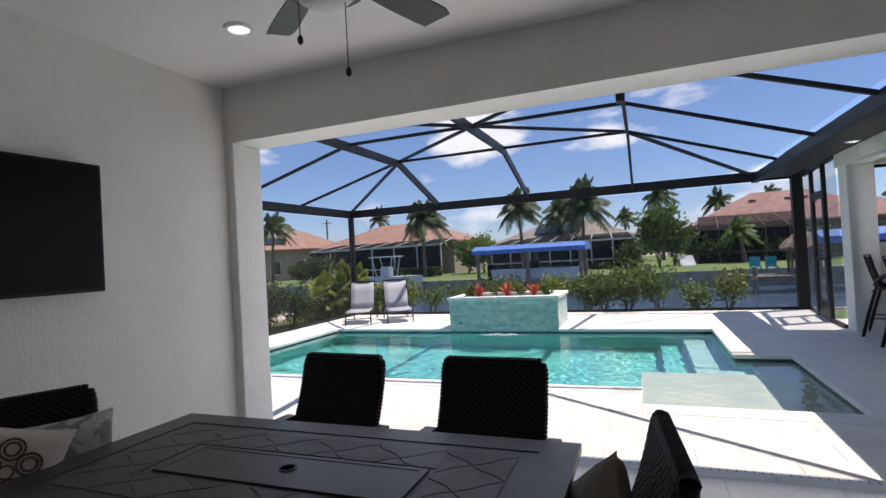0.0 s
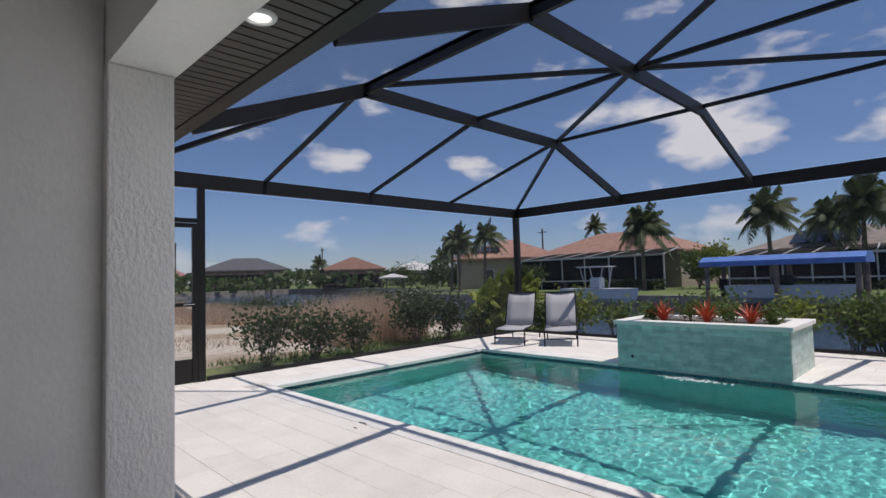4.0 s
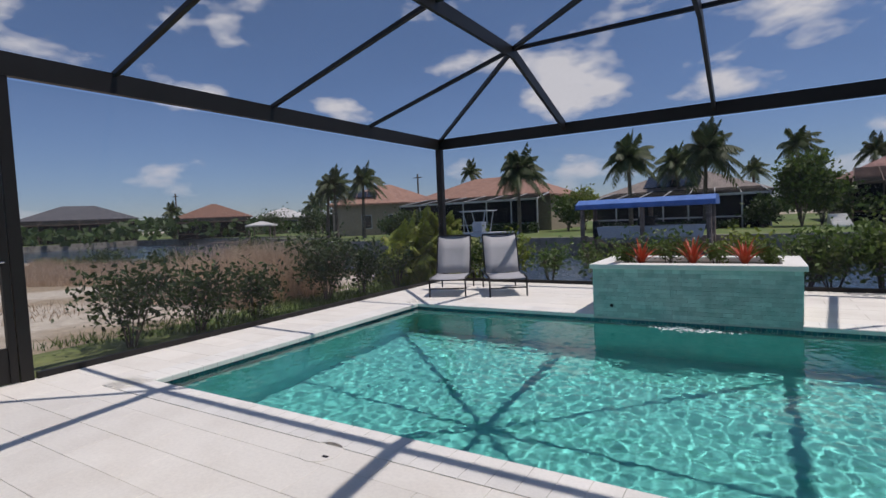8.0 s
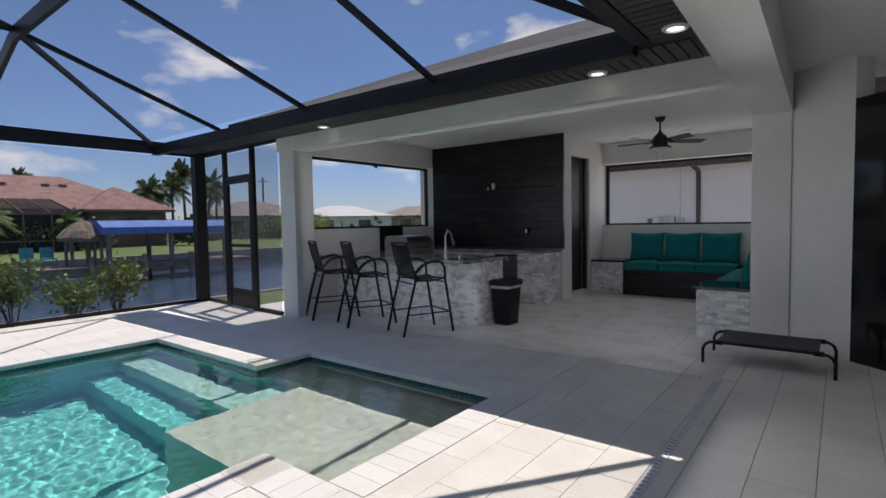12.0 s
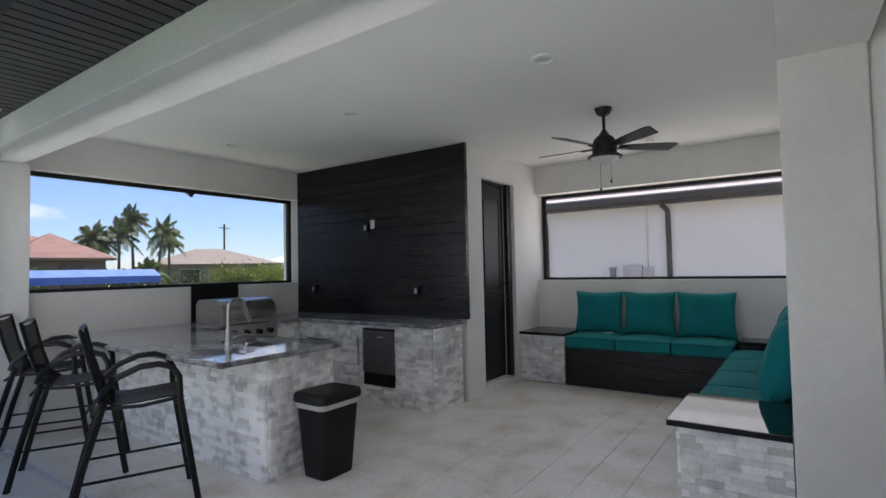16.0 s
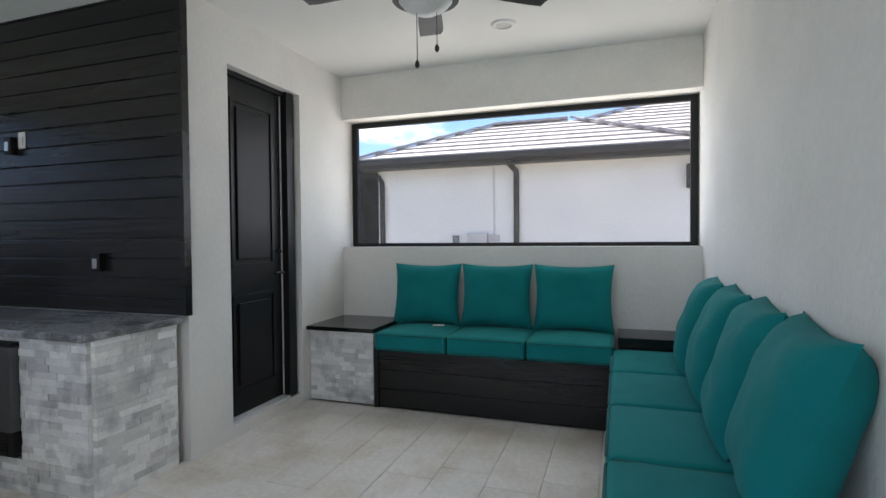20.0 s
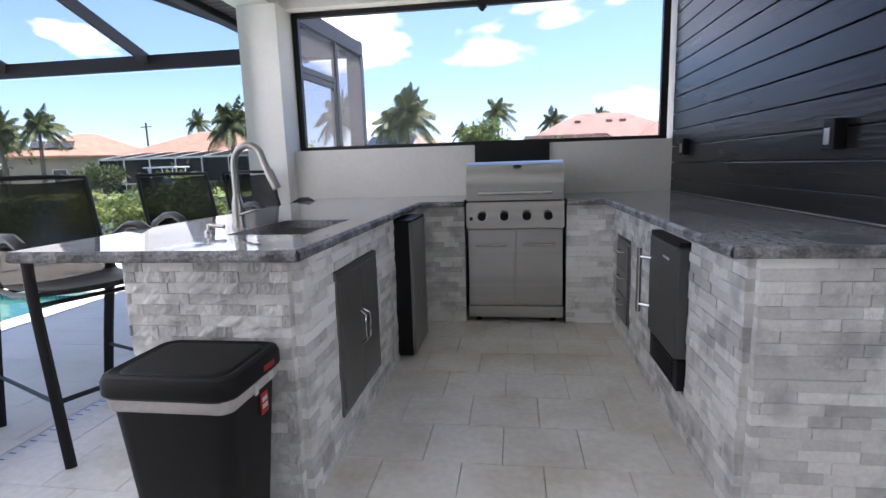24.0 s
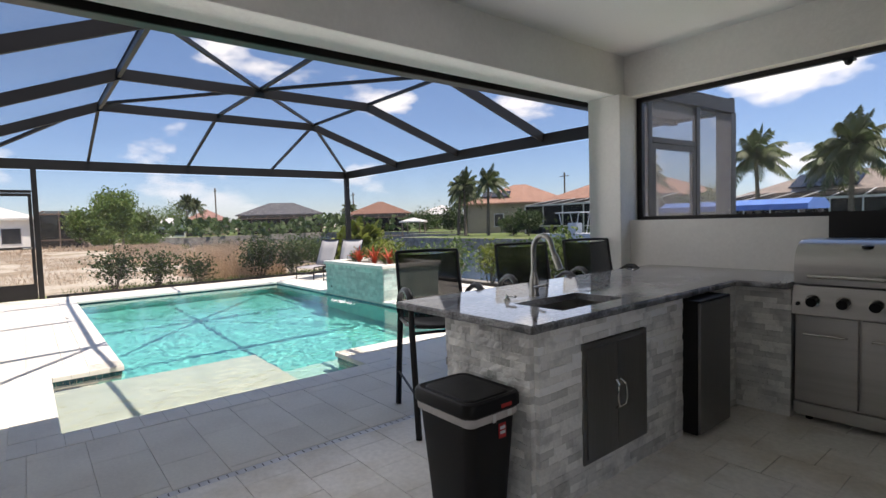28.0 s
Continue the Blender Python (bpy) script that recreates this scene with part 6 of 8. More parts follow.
# shrubs round the cage
SB = "leafy green shrub planted outside the pool cage"
for k, (x, y, h, w, n, leaf, size) in enumerate((
        (-8.35, 7.05, 0.95, 1.25, 1300, LEAF_DARK, 0.08), (-8.4, 8.0, 0.88, 1.2, 1100, LEAF_DARK, 0.08), (-8.35, 8.9, 0.8, 1.0, 750, LEAF_DARK, 0.08),
        (-8.6, 10.7, 1.15, 1.3, 2600, LEAF_DARK, 0.08), (-8.5, 11.6, 1.0, 1.0, 1500, LEAF_DARK, 0.08), (-8.3, 12.5, 0.9, 0.7, 450, LEAF_DARK, 0.08),
        (-6.2, 13.55, 1.05, 0.9, 900, LEAF_YELLOW, 0.09), (-5.3, 13.65, 0.95, 0.8, 520, LEAF_MID, 0.09), (-4.3, 13.55, 0.95, 0.9, 420, LEAF_MID, 0.09),
        (-3.2, 13.65, 1.0, 1.1, 900, LEAF_MID, 0.09), (-2.1, 13.65, 0.95, 1.0, 800, LEAF_YELLOW, 0.09), (-1.1, 13.55, 1.0, 1.0, 900, LEAF_MID, 0.09),
        (-0.75, 13.5, 1.0, 0.9, 1300, LEAF_MID, 0.09), (-0.15, 13.45, 1.25, 1.1, 2100, LEAF_MID, 0.09), (0.55, 13.5, 1.05, 0.9, 950, LEAF_MID, 0.09), (1.35, 13.45, 0.95, 0.9, 620, LEAF_MID, 0.09), (2.0, 13.5, 1.0, 0.8, 620, LEAF_YELLOW, 0.09),
        (-6.9, 13.55, 0.9, 0.8, 600, LEAF_MID, 0.09))):
    shrub((x, y, GZ), h, w, 11 + k, n, leaf, SB, size)
for k, (x, y, h, w, n) in enumerate(((-3.2, 10.85, 0.28, 0.36, 420), (-2.72, 10.9, 0.30, 0.38, 480), (-2.15, 10.9, 0.28, 0.36, 440), (-1.62, 10.85, 0.30, 0.36, 480), (-2.45, 11.05, 0.34, 0.30, 300))):
    shrub((x, y, 0.55), h, w, 71 + k, n, LEAF_MID, "low green bush growing in the planter", 0.045, 5)

# plants by the seawall
for k, (x, y, h, reach) in enumerate(((-9.1, 13.6, 0.55, 1.3), (-8.5, 13.75, 0.75, 1.4), (-7.95, 13.6, 0.55, 1.2))):
    palm((x, y, GZ), h, 5 + k, reach, 48, "bushy yellow-green areca palm outside the corner of the cage", LEAF_ARECA, 0.05, "areca_palm")

# dry grass of the empty lot
rng = np.random.default_rng(3)


def blades(name, n, x0, x1, y0, y1, h, w, material, label, z=GZ, lean=0.35):
    p = np.stack([rng.uniform(x0, x1, n), rng.uniform(y0, y1, n), np.full(n, z)], 1)
    keep = np.array([noise.noise(Vector((a * 0.18, b * 0.18, 0.0))) > -0.15 for a, b, _ in p])
    p = p[keep]
    n = len(p)
    a, hh = rng.uniform(0, math.tau, n), h * rng.uniform(0.5, 1.2, n)
    side = np.stack([np.cos(a), np.sin(a), np.zeros(n)], 1) * w
    tip = p + np.stack([rng.normal(0.12, lean, n) * hh, rng.normal(0, lean, n) * hh, hh], 1)
    vs = np.concatenate([p - side, p + side, tip])
    fs = [(k, n + k, 2 * n + k) for k in range(n)]
    return tagged(raw(name, vs, fs, material, None, label), label, "grass", "", "stuff")


blades("dry_grass", 60000, -46, -11.5, 9.5, 15.2, 0.40, 0.007, DRY, "tall tan dry grass along the canal edge")
blades("dry_grass", 26000, -48, -12, -2, 9.5, 0.14, 0.008, DRY, "short sparse dry grass on the sandy lot")
blades("dry_grass", 30000, -34, -11.2, 9.2, 13.0, 0.3, 0.006, DRY, "knee-high tan dry grass on the empty lot")
blades("dry_grass", 9000, -110, -40, -20, 15, 0.35, 0.05, DRY, "tan dry grass on the distant lot")
blades("dry_grass", 9000, -11.6, -9.3, 9.4, 11.8, 1.05, 0.006, DRY, "chest-high clump of tan plume grass beside the cage", GZ, 0.28)
blades("green_weeds", 6000, -9.6, -7.7, 3, 13.2, 0.14, 0.008, LEAF_MID, "low green weeds beside the deck", GZ + 0.01)
blades("green_weeds", 2500, -40, -11, 14.6, 15.2, 0.4, 0.02, LEAF_MID, "green weeds at the water's edge")
for k, (x, y, h) in enumerate(((-20, 14.8, 0.35), (-16.5, 14.8, 0.75), (-26, 14.8, 0.3), (-13.4, 14.8, 0.85), (-14.9, 14.9, 0.6))):
    shrub((x, y, GZ), h, 2.0, 300 + k, 900, LEAF_DARK, "wild green bush at the canal edge", 0.13)


# ---- houses ----
def tile_roof(name, col, col2, ribs=3.2):
    m = surf(name, col, 0.8, var=0.12, scale=1.2, grain=0.12, gscale=8, col2=col2)
    n, l = m.node_tree.nodes, m.node_tree.links
    tc = n.new("ShaderNodeNewGeometry")
    wv = n.new("ShaderNodeTexWave")
    wv.wave_type, wv.bands_direction = "BANDS", "Z"
    wv.inputs["Scale"].default_value, wv.inputs["Distortion"].default_value = ribs, 0.4
    l.new(tc.outputs["Position"], wv.inputs["Vector"])
    bp = n.new("ShaderNodeBump")
    bp.inputs["Strength"].default_value, bp.inputs["Distance"].default_value = 0.9, 0.08
    l.new(wv.outputs["Fac"], bp.inputs["Height"])
    l.new(bp.outputs[0], n["Principled BSDF"].inputs["Normal"])
    return m


ROOF_ORANGE = tile_roof("terracotta_roof", (0.40, 0.23, 0.165), (0.31, 0.175, 0.13))
ROOF_GREY = tile_roof("grey_tan_roof", (0.30, 0.25, 0.22), (0.22, 0.19, 0.17))
ROOF_RED = tile_roof("red_barrel_roof", (0.34, 0.19, 0.16), (0.24, 0.135, 0.115), 2.2)
ROOF_BROWN = tile_roof("brown_roof", (0.24, 0.125, 0.085), (0.18, 0.095, 0.07))
ROOF_SLATE = tile_roof("slate_roof", (0.11, 0.11, 0.12), (0.07, 0.07, 0.08))
ROOF_WHITE = tile_roof("white_roof", (0.65, 0.64, 0.62), (0.55, 0.54, 0.53))
WALL_TAN = surf("tan_stucco", (0.36, 0.30, 0.23), 0.9, var=0.1, scale=0.5)
WALL_BROWN = surf("brown_stucco", (0.15, 0.105, 0.08), 0.9, var=0.1, scale=0.5)
DARK_GLASS = surf("house_glass", (0.02, 0.022, 0.025), 0.1, var=0.1)
WHITE_METAL = surf("white_aluminium", (0.60, 0.60, 0.60), 0.5)
# the shade inside the porches is put into this near-black, nearly solid screen
LANAI_SHADE = screen_mesh("lanai_shade_screen", (0.025, 0.025, 0.025), 0.85)
SOLAR = surf("solar_panel", (0.015, 0.016, 0.022), 0.15, var=0.1)


def hip(bm, x0, x1, y0, y1, z0, z1, over=0.5):
    x0, x1, y0, y1 = x0 - over, x1 + over, y0 - over, y1 + over
    d = min((y1 - y0) / 2, (x1 - x0) / 2)
    if x1 - x0 >= y1 - y0:
        ra, rb = (x0 + d, (y0 + y1) / 2), (x1 - d - 1e-3, (y0 + y1) / 2)
    else:
        ra, rb = ((x0 + x1) / 2, y0 + d), ((x0 + x1) / 2, y1 - d - 1e-3)
    b = [bm.verts.new((x, y, z0)) for x, y in ((x0, y0), (x1, y0), (x1, y1), (x0, y1))]
    f = [bm.verts.new((x, y, z0 - 0.18)) for x, y in ((x0, y0), (x1, y0), (x1, y1), (x0, y1))]
    r = [bm.verts.new((*ra, z1)), bm.verts.new((*rb, z1))]
    if x1 - x0 >= y1 - y0:
        faces = ((b[0], b[1], r[1], r[0]), (b[1], b[2], r[1]), (b[2], b[3], r[0], r[1]), (b[3], b[0], r[0]))
    else:
        faces = ((b[0], b[1], r[0]), (b[1], b[2], r[1], r[0]), (b[2], b[3], r[1]), (b[3], b[0], r[0], r[1]))
    for q in faces:
        bm.faces.new(q)
    for k in range(4):
        bm.faces.new((f[k], f[(k + 1) % 4], b[(k + 1) % 4], b[k]))
    bm.faces.new(f[::-1])
    return bm


def house(at, rz, w, d, eave, ridge, wall, roof, label, windows=(), extra=None):
    """A one-storey hip-roofed house whose front lies on y = 0 and looks towards -y."""
    h = thing("house", label, "house", at=at, rz=rz)
    part("wall", boxes((-w / 2, w / 2, 0, d, 0, eave)), wall, h)
    part("roof", hip(bmesh.new(), -w / 2, w / 2, 0, d, eave + 0.05, ridge), roof, h)
    for x, ww, z0, z1 in windows:
        o = part("window", boxes((x - ww / 2 - 0.08, x + ww / 2 + 0.08, -0.05, 0.0, z0 - 0.08, z1 + 0.08)), WHITE_METAL, h)
        part("pane", boxes((x - ww / 2, x + ww / 2, -0.07, -0.05, z0, z1)), DARK_GLASS, o)
    if extra:
        extra(h)
    return h


def lanai_cage(h, x0, x1, depth, z0, z1, n, color=WHITE_METAL):
    """A screened porch in front of a house."""
    c = part("porch_screen", boxes((x0, x1, -depth, -depth + 0.03, 0.0, z0)), LANAI_SHADE, h)
    bm = bmesh.new()
    vs = [bm.verts.new(p) for p in ((x0, -depth, z0), (x1, -depth, z0), (x1 - 0.6, -0.3, z1), (x0 + 0.6, -0.3, z1))]
    bm.faces.new(vs)
    part("porch_roof_screen", bm, LANAI_SHADE, h)
    for k in range(n + 1):
        x = x0 + (x1 - x0) * k / n
        part("porch_post", boxes((x - 0.045, x + 0.045, -depth - 0.05, -depth + 0.05, 0, z0)), color, h)
        xt = x0 + 0.6 + (x1 - x0 - 1.2) * k / n
        part("porch_beam", bar(bmesh.new(), (x, -depth, z0), (xt, -0.3, z1), 0.06, 0.10), color, h)
    part("porch_rail", boxes((x0, x1, -depth - 0.06, -depth + 0.06, z0 - 0.1, z0 + 0.05)), color, h)
    part("porch_rail", boxes((x0, x1, -depth - 0.04, -depth + 0.04, 0.75, 0.85)), color, h)


# beside the empty lot
house((-56, 3.2, GZ), 86, 6, 8, 2.9, 4.2, STUCCO, ROOF_WHITE, "white house with a pale roof beside the empty lot", ((-1.4, 1.4, 0.6, 2.0), (1.2, 1.4, 0.6, 2.0)), lambda h: lanai_cage(h, 3.1, 6.6, 0.6, 3.3, 3.6, 2, WALL_BROWN))
for k, (x, y, h, w, n) in enumerate(((-54, 12.2, 5.2, 3.4, 9000), (-52.4, 12.8, 4.2, 2.6, 5000), (-49, 9.6, 3.2, 2.4, 4000), (-48.5, 10.8, 1.4, 2.0, 1800), (-57, 14.6, 3.6, 3.4, 3000), (-46, 13.6, 0.6, 3.0, 1400))):
    shrub((x, y, GZ), h, w, 700 + k, n, LEAF_MID, "leafy green tree at the edge of the empty lot" if h > 2 else "wild green bush at the canal edge", 0.28, 9, "tree" if h > 2 else "shrub", "tree" if h > 2 else "shrub")

# the far bank
PLOT = FAR_BANK
house((-26, 50, FZ), 0, 15.5, 10, 3.35, 5.75, WALL_TAN, ROOF_ORANGE, "tan house with a terracotta hip roof and screened porch", ((-3.5, 1.6, 0.5, 2.2), (1, 2.4, 0.3, 2.3), (5, 2.4, 0.3, 2.3)),
      lambda h: lanai_cage(h, -6.0, 8.3, 5.0, 2.9, 3.55, 6))
house((-7.3, 50, FZ), 0, 12.2, 8.5, 2.7, 4.65, WALL_TAN, ROOF_GREY, "tan house with a grey tile roof and solar panels", ((-3, 2, 0.5, 2.1), (3.5, 2, 0.5, 2.1)),
      lambda h: (lanai_cage(h, -5.6, 6.3, 5.0, 2.4, 3.0, 7), [part("solar_panel", bar(bmesh.new(), (-2.9 + 1.1 * k, 2.2, 3.9), (-1.86 + 1.1 * k, 2.2, 3.9), 3.0, 0.06, (0, -0.39, 1)), SOLAR, h) for k in range(4)]))
house((11.4, 51.5, FZ), 0, 15.2, 11, 3.1, 6.1, WALL_BROWN, ROOF_RED, "brown house with a red barrel-tile hip roof", ((-5.5, 1.4, 0.6, 2.2), (-2, 2.2, 0.3, 2.4), (2.5, 2.2, 0.3, 2.4)),
           lambda h: (part("roof_wing", hip(bmesh.new(), 1.9, 8.0, -1.0, 5.0, 3.12, 5.2), ROOF_RED, h), part("wing_wall", boxes((2.0, 7.9, -0.9, 0, 0, 3.1)), WALL_BROWN, h),
                      [part("wing_window", boxes((4.6 + 0.62 * k, 5.16 + 0.62 * k, -0.96, -0.9, 1.3, 2.5)), DARK_GLASS, h) for k in range(3)],
                      [part("roof_vent", boxes((x, x + 0.5, 3.4, 3.8, 5.05, 5.35), bevel=0.03), ROOF_RED, h) for x in (-2.6, 0.2, 1.4)],
                      lanai_cage(h, -7.8, 0.2, 4.5, 2.7, 3.9, 5, WALL_BROWN)))
house((-37.5, 49.5, FZ), 36, 11.5, 10, 3.5, 5.9, WALL_TAN, ROOF_ORANGE, "tan house with an orange tile roof", ((-2, 1.0, 0.8, 2.2), (1, 1.0, 0.8, 2.2), (4, 1.0, 0.8, 2.2)),
      lambda h: [part("solar_panel", bar(bmesh.new(), (-4.2 + 1.15 * k, 1.6, 4.65), (-3.12 + 1.15 * k, 1.6, 4.65), 1.9, 0.06, (0, -0.42, 1)), SOLAR, h) for k in range(3)])
house((-102.5, 47, FZ), 66, 17, 12, 4.0, 6.7, WALL_TAN, ROOF_SLATE, "wide house with a dark slate hip roof", ((-6, 2.4, 0.4, 2.8), (-1, 4, 0.3, 2.8)), lambda h: lanai_cage(h, -8.4, 8.4, 2.5, 3.2, 3.9, 6, WALL_BROWN))
house((-77, 55.5, FZ), 55, 10.8, 10, 3.3, 5.7, WALL_TAN, ROOF_BROWN, "tan house with a brown-orange hip roof", ((-3, 2, 0.4, 2.4), (2, 3, 0.3, 2.4)), lambda h: lanai_cage(h, -5.2, 5.2, 2.5, 2.6, 3.3, 4, WALL_BROWN))
house((-78, 70, FZ), 40, 9, 9, 3.0, 5.0, WALL_TAN, ROOF_WHITE, "distant house with a pale grey roof", ((-2, 2, 0.4, 2.4), (2, 2, 0.4, 2.4)))
house((-110, 34, FZ), 72, 8, 8, 3.2, 5.6, WALL_TAN, ROOF_RED, "distant house with a red tile roof", ((-2, 1.4, 0.6, 2.2), (2, 1.4, 0.6, 2.2)))
house((-101.5, 25.5, FZ), 76, 5, 6, 2.7, 3.7, STUCCO, ROOF_WHITE, "low white house with a pale flat-pitched roof", ((-1.5, 1.6, 0.4, 1.6), (1.5, 1.6, 0.4, 1.6)))
house((36, 62, FZ), -20, 14, 11, 2.8, 4.9, WALL_TAN, ROOF_GREY, "beige house with a grey-tan roof", ((-3, 2, 0.6, 2.2), (3, 2, 0.6, 2.2)))
house((54, 66, FZ), -30, 15, 11, 2.8, 4.7, STUCCO, ROOF_WHITE, "white distant house with a pale roof", ((-3, 2, 0.6, 2.2), (3, 2, 0.6, 2.2)))
house((66, 60, FZ), -40, 15, 11, 2.8, 4.6, WALL_TAN, ROOF_GREY, "distant beige house with a grey roof", ((-3, 2, 0.6, 2.2), (3, 2, 0.6, 2.2)))

# palms
for k, (x, y, z, h, r) in enumerate(((-18.5, 43, FZ, 5.2, 2.6), (-9.9, 44, FZ, 5.5, 2.3), (-5.0, 45, FZ, 5.5, 2.7), (-7.2, 50.5, FZ, 5.3, 2.2), (-2.0, 58, FZ, 4.8, 1.5), (1.6, 62, FZ, 7.1, 2.4), (7.0, 64.5, FZ, 6.1, 2.1), (12.8, 66, FZ, 6.6, 1.4),
                                     (21.6, 60, FZ, 5.4, 2.2), (22.9, 60.5, FZ, 5.0, 2.0), (24.2, 60, FZ, 5.8, 2.2), (25.8, 60.5, FZ, 7.4, 2.3), (28.0, 60, FZ, 6.3, 2.3), (30.2, 62, FZ, 5.4, 2.0),
                                     (-33.4, 41, FZ, 5.4, 2.0), (-36.4, 40.6, FZ, 5.2, 2.2), (-38.2, 41.2, FZ, 5.0, 2.0), (-30.5, 58, FZ, 7.0, 1.8), (-54.5, 57, FZ, 5.0, 2.0), (-57, 58, FZ, 4.4, 2.2),
                                     (-91, 57, FZ, 4.8, 2.4), (-108, 30, FZ, 6.8, 2.4), (-109, 32, FZ, 6.0, 2.4))):
    palm((x, y, z), h, 40 + k, r * 1.12, 30 if y < 52 else 20)
palm((6.7, 46, FZ), 2.4, 91, 1.7, 26, "short wide palm beside the brown house", LEAF_MID)
palm((10.9, 46.5, FZ), 2.1, 92, 1.4, 24, "short wide palm beside the brown house", LEAF_MID)
palm((25.6, 58, FZ), 2.0, 93, 2.4, 30, "broad green palm beside the wing", LEAF_MID)

# trees and hedges of the far bank
TREE = "dense green tree on the far bank"
for k, (x, y, z, h, w, n, leaf) in enumerate(((0.7, 45, FZ, 4.4, 2.6, 5200, LEAF_MID), (1.8, 45.4, FZ, 3.4, 1.8, 2200, LEAF_MID), (-1.5, 44, FZ, 1.9, 1.7, 1500, LEAF_DARK), (-15.4, 46, FZ, 2.9, 2.6, 2400, LEAF_MID),
                                              (-14.4, 47.5, FZ, 3.3, 2.4, 1700, LEAF_YELLOW), (3.9, 47.5, FZ, 2.2, 2.6, 1600, LEAF_DARK), (5.4, 48, FZ, 1.9, 2.4, 1400, LEAF_DARK), (12.6, 47.5, FZ, 2.0, 3.0, 1600, LEAF_DARK),
                                              (8.9, 48, FZ, 2.0, 2.8, 1500, LEAF_DARK), (-30, 41, FZ, 1.8, 2.2, 1200, LEAF_DARK), (-27.6, 40.5, FZ, 2.2, 2.4, 1300, LEAF_DARK), 
                                              (-44, 47.5, FZ, 2.4, 3.6, 1700, LEAF_DARK), (-42, 49, FZ, 3.6, 3.4, 1700, LEAF_DARK), (-47.5, 48, FZ, 3.0, 3.6, 1500, LEAF_DARK), (-66, 58, FZ, 3.4, 5.0, 1800, LEAF_DARK), (-89, 56, FZ, 3.4, 4.4, 1600, LEAF_DARK),
                                              (-113, 28, FZ, 6.4, 7.0, 2600, LEAF_MID), (-106, 33, FZ, 2.6, 5.0, 1800, LEAF_MID), (20, 48, FZ, 1.7, 2.8, 1400, LEAF_DARK), (34, 55, FZ, 2.2, 4.5, 1800, LEAF_YELLOW), (40, 56, FZ, 1.8, 5, 1600, LEAF_YELLOW))):
    shrub((x, y, z), h, w, 500 + k, n, leaf, TREE, 0.3 if n < 9000 else 0.55, 9, "tree", "tree")
for k, (x0, x1, y, h) in enumerate(((-23.5, -17.5, 44.2, 0.8), (-12, -3, 44.4, 0.5), (18, 44, 58, 2.0))):
    vs, fs = [], []
    rg = random.Random(k)
    for q in range(2600):
        p = Vector((rg.uniform(x0, x1), y + rg.gauss(0, 0.4), FZ + h * rg.random() * (0.8 + 0.3 * math.sin(rg.uniform(x0, x1)))))
        d = Vector((rg.gauss(0, 1), rg.gauss(0, 1), rg.gauss(0.3, 0.8))).normalized() * 0.26
        e = d.cross(Vector((rg.gauss(0, 1), rg.gauss(0, 1), rg.gauss(0, 1)))).normalized() * 0.08
        i = len(vs)
        vs += [p, p + d / 2 + e, p + d, p + d / 2 - e]
        fs.append((i, i + 1, i + 2, i + 3))
    hedge = tagged(raw("hedge", vs, fs, LEAF_DARK, None, "low clipped green hedge before the houses"), "", "hedge", "", "stuff")
    hedge.matrix_basis = PLOT
vs, fs = [], []
rg = random.Random(77)
for q in range(15000):
    a = radians(rg.uniform(-50, 215))
    r = rg.uniform(120, 190)
    bump = 2.2 + 2.4 * (0.5 + noise.noise(Vector((math.cos(a) * 9, math.sin(a) * 9, 2.0))))
    p = Vector((r * math.cos(a), r * math.sin(a), -0.4 + bump * rg.random() ** 0.8))
    d = Vector((rg.gauss(0, 1), rg.gauss(0, 1), rg.gauss(0, 1))).normalized() * 1.6
    e = d.cross(Vector((rg.gauss(0, 1), rg.gauss(0, 1), rg.gauss(0, 1)))).normalized() * 0.7
    i = len(vs)
    vs += [p - d / 2, p + e, p + d / 2, p - e]
    fs.append((i, i + 1, i + 2, i + 3))
tagged(raw("far_woods", vs, fs, LEAF_DARK, None, "distant line of green trees on the horizon"), "", "woods", "", "stuff")

# docks, boat lifts, thatched hut
BLUE_CANVAS = surf("blue_canvas", (0.09, 0.20, 0.52), 0.7, var=0.1, scale=1.5, grain=0.05)
DOCK = surf("weathered_dock", (0.25, 0.19, 0.15), 0.9, var=0.2, scale=2, grain=0.2, gscale=12)
HULL = surf("white_gelcoat", (0.6, 0.62, 0.65), 0.25, var=0.05)


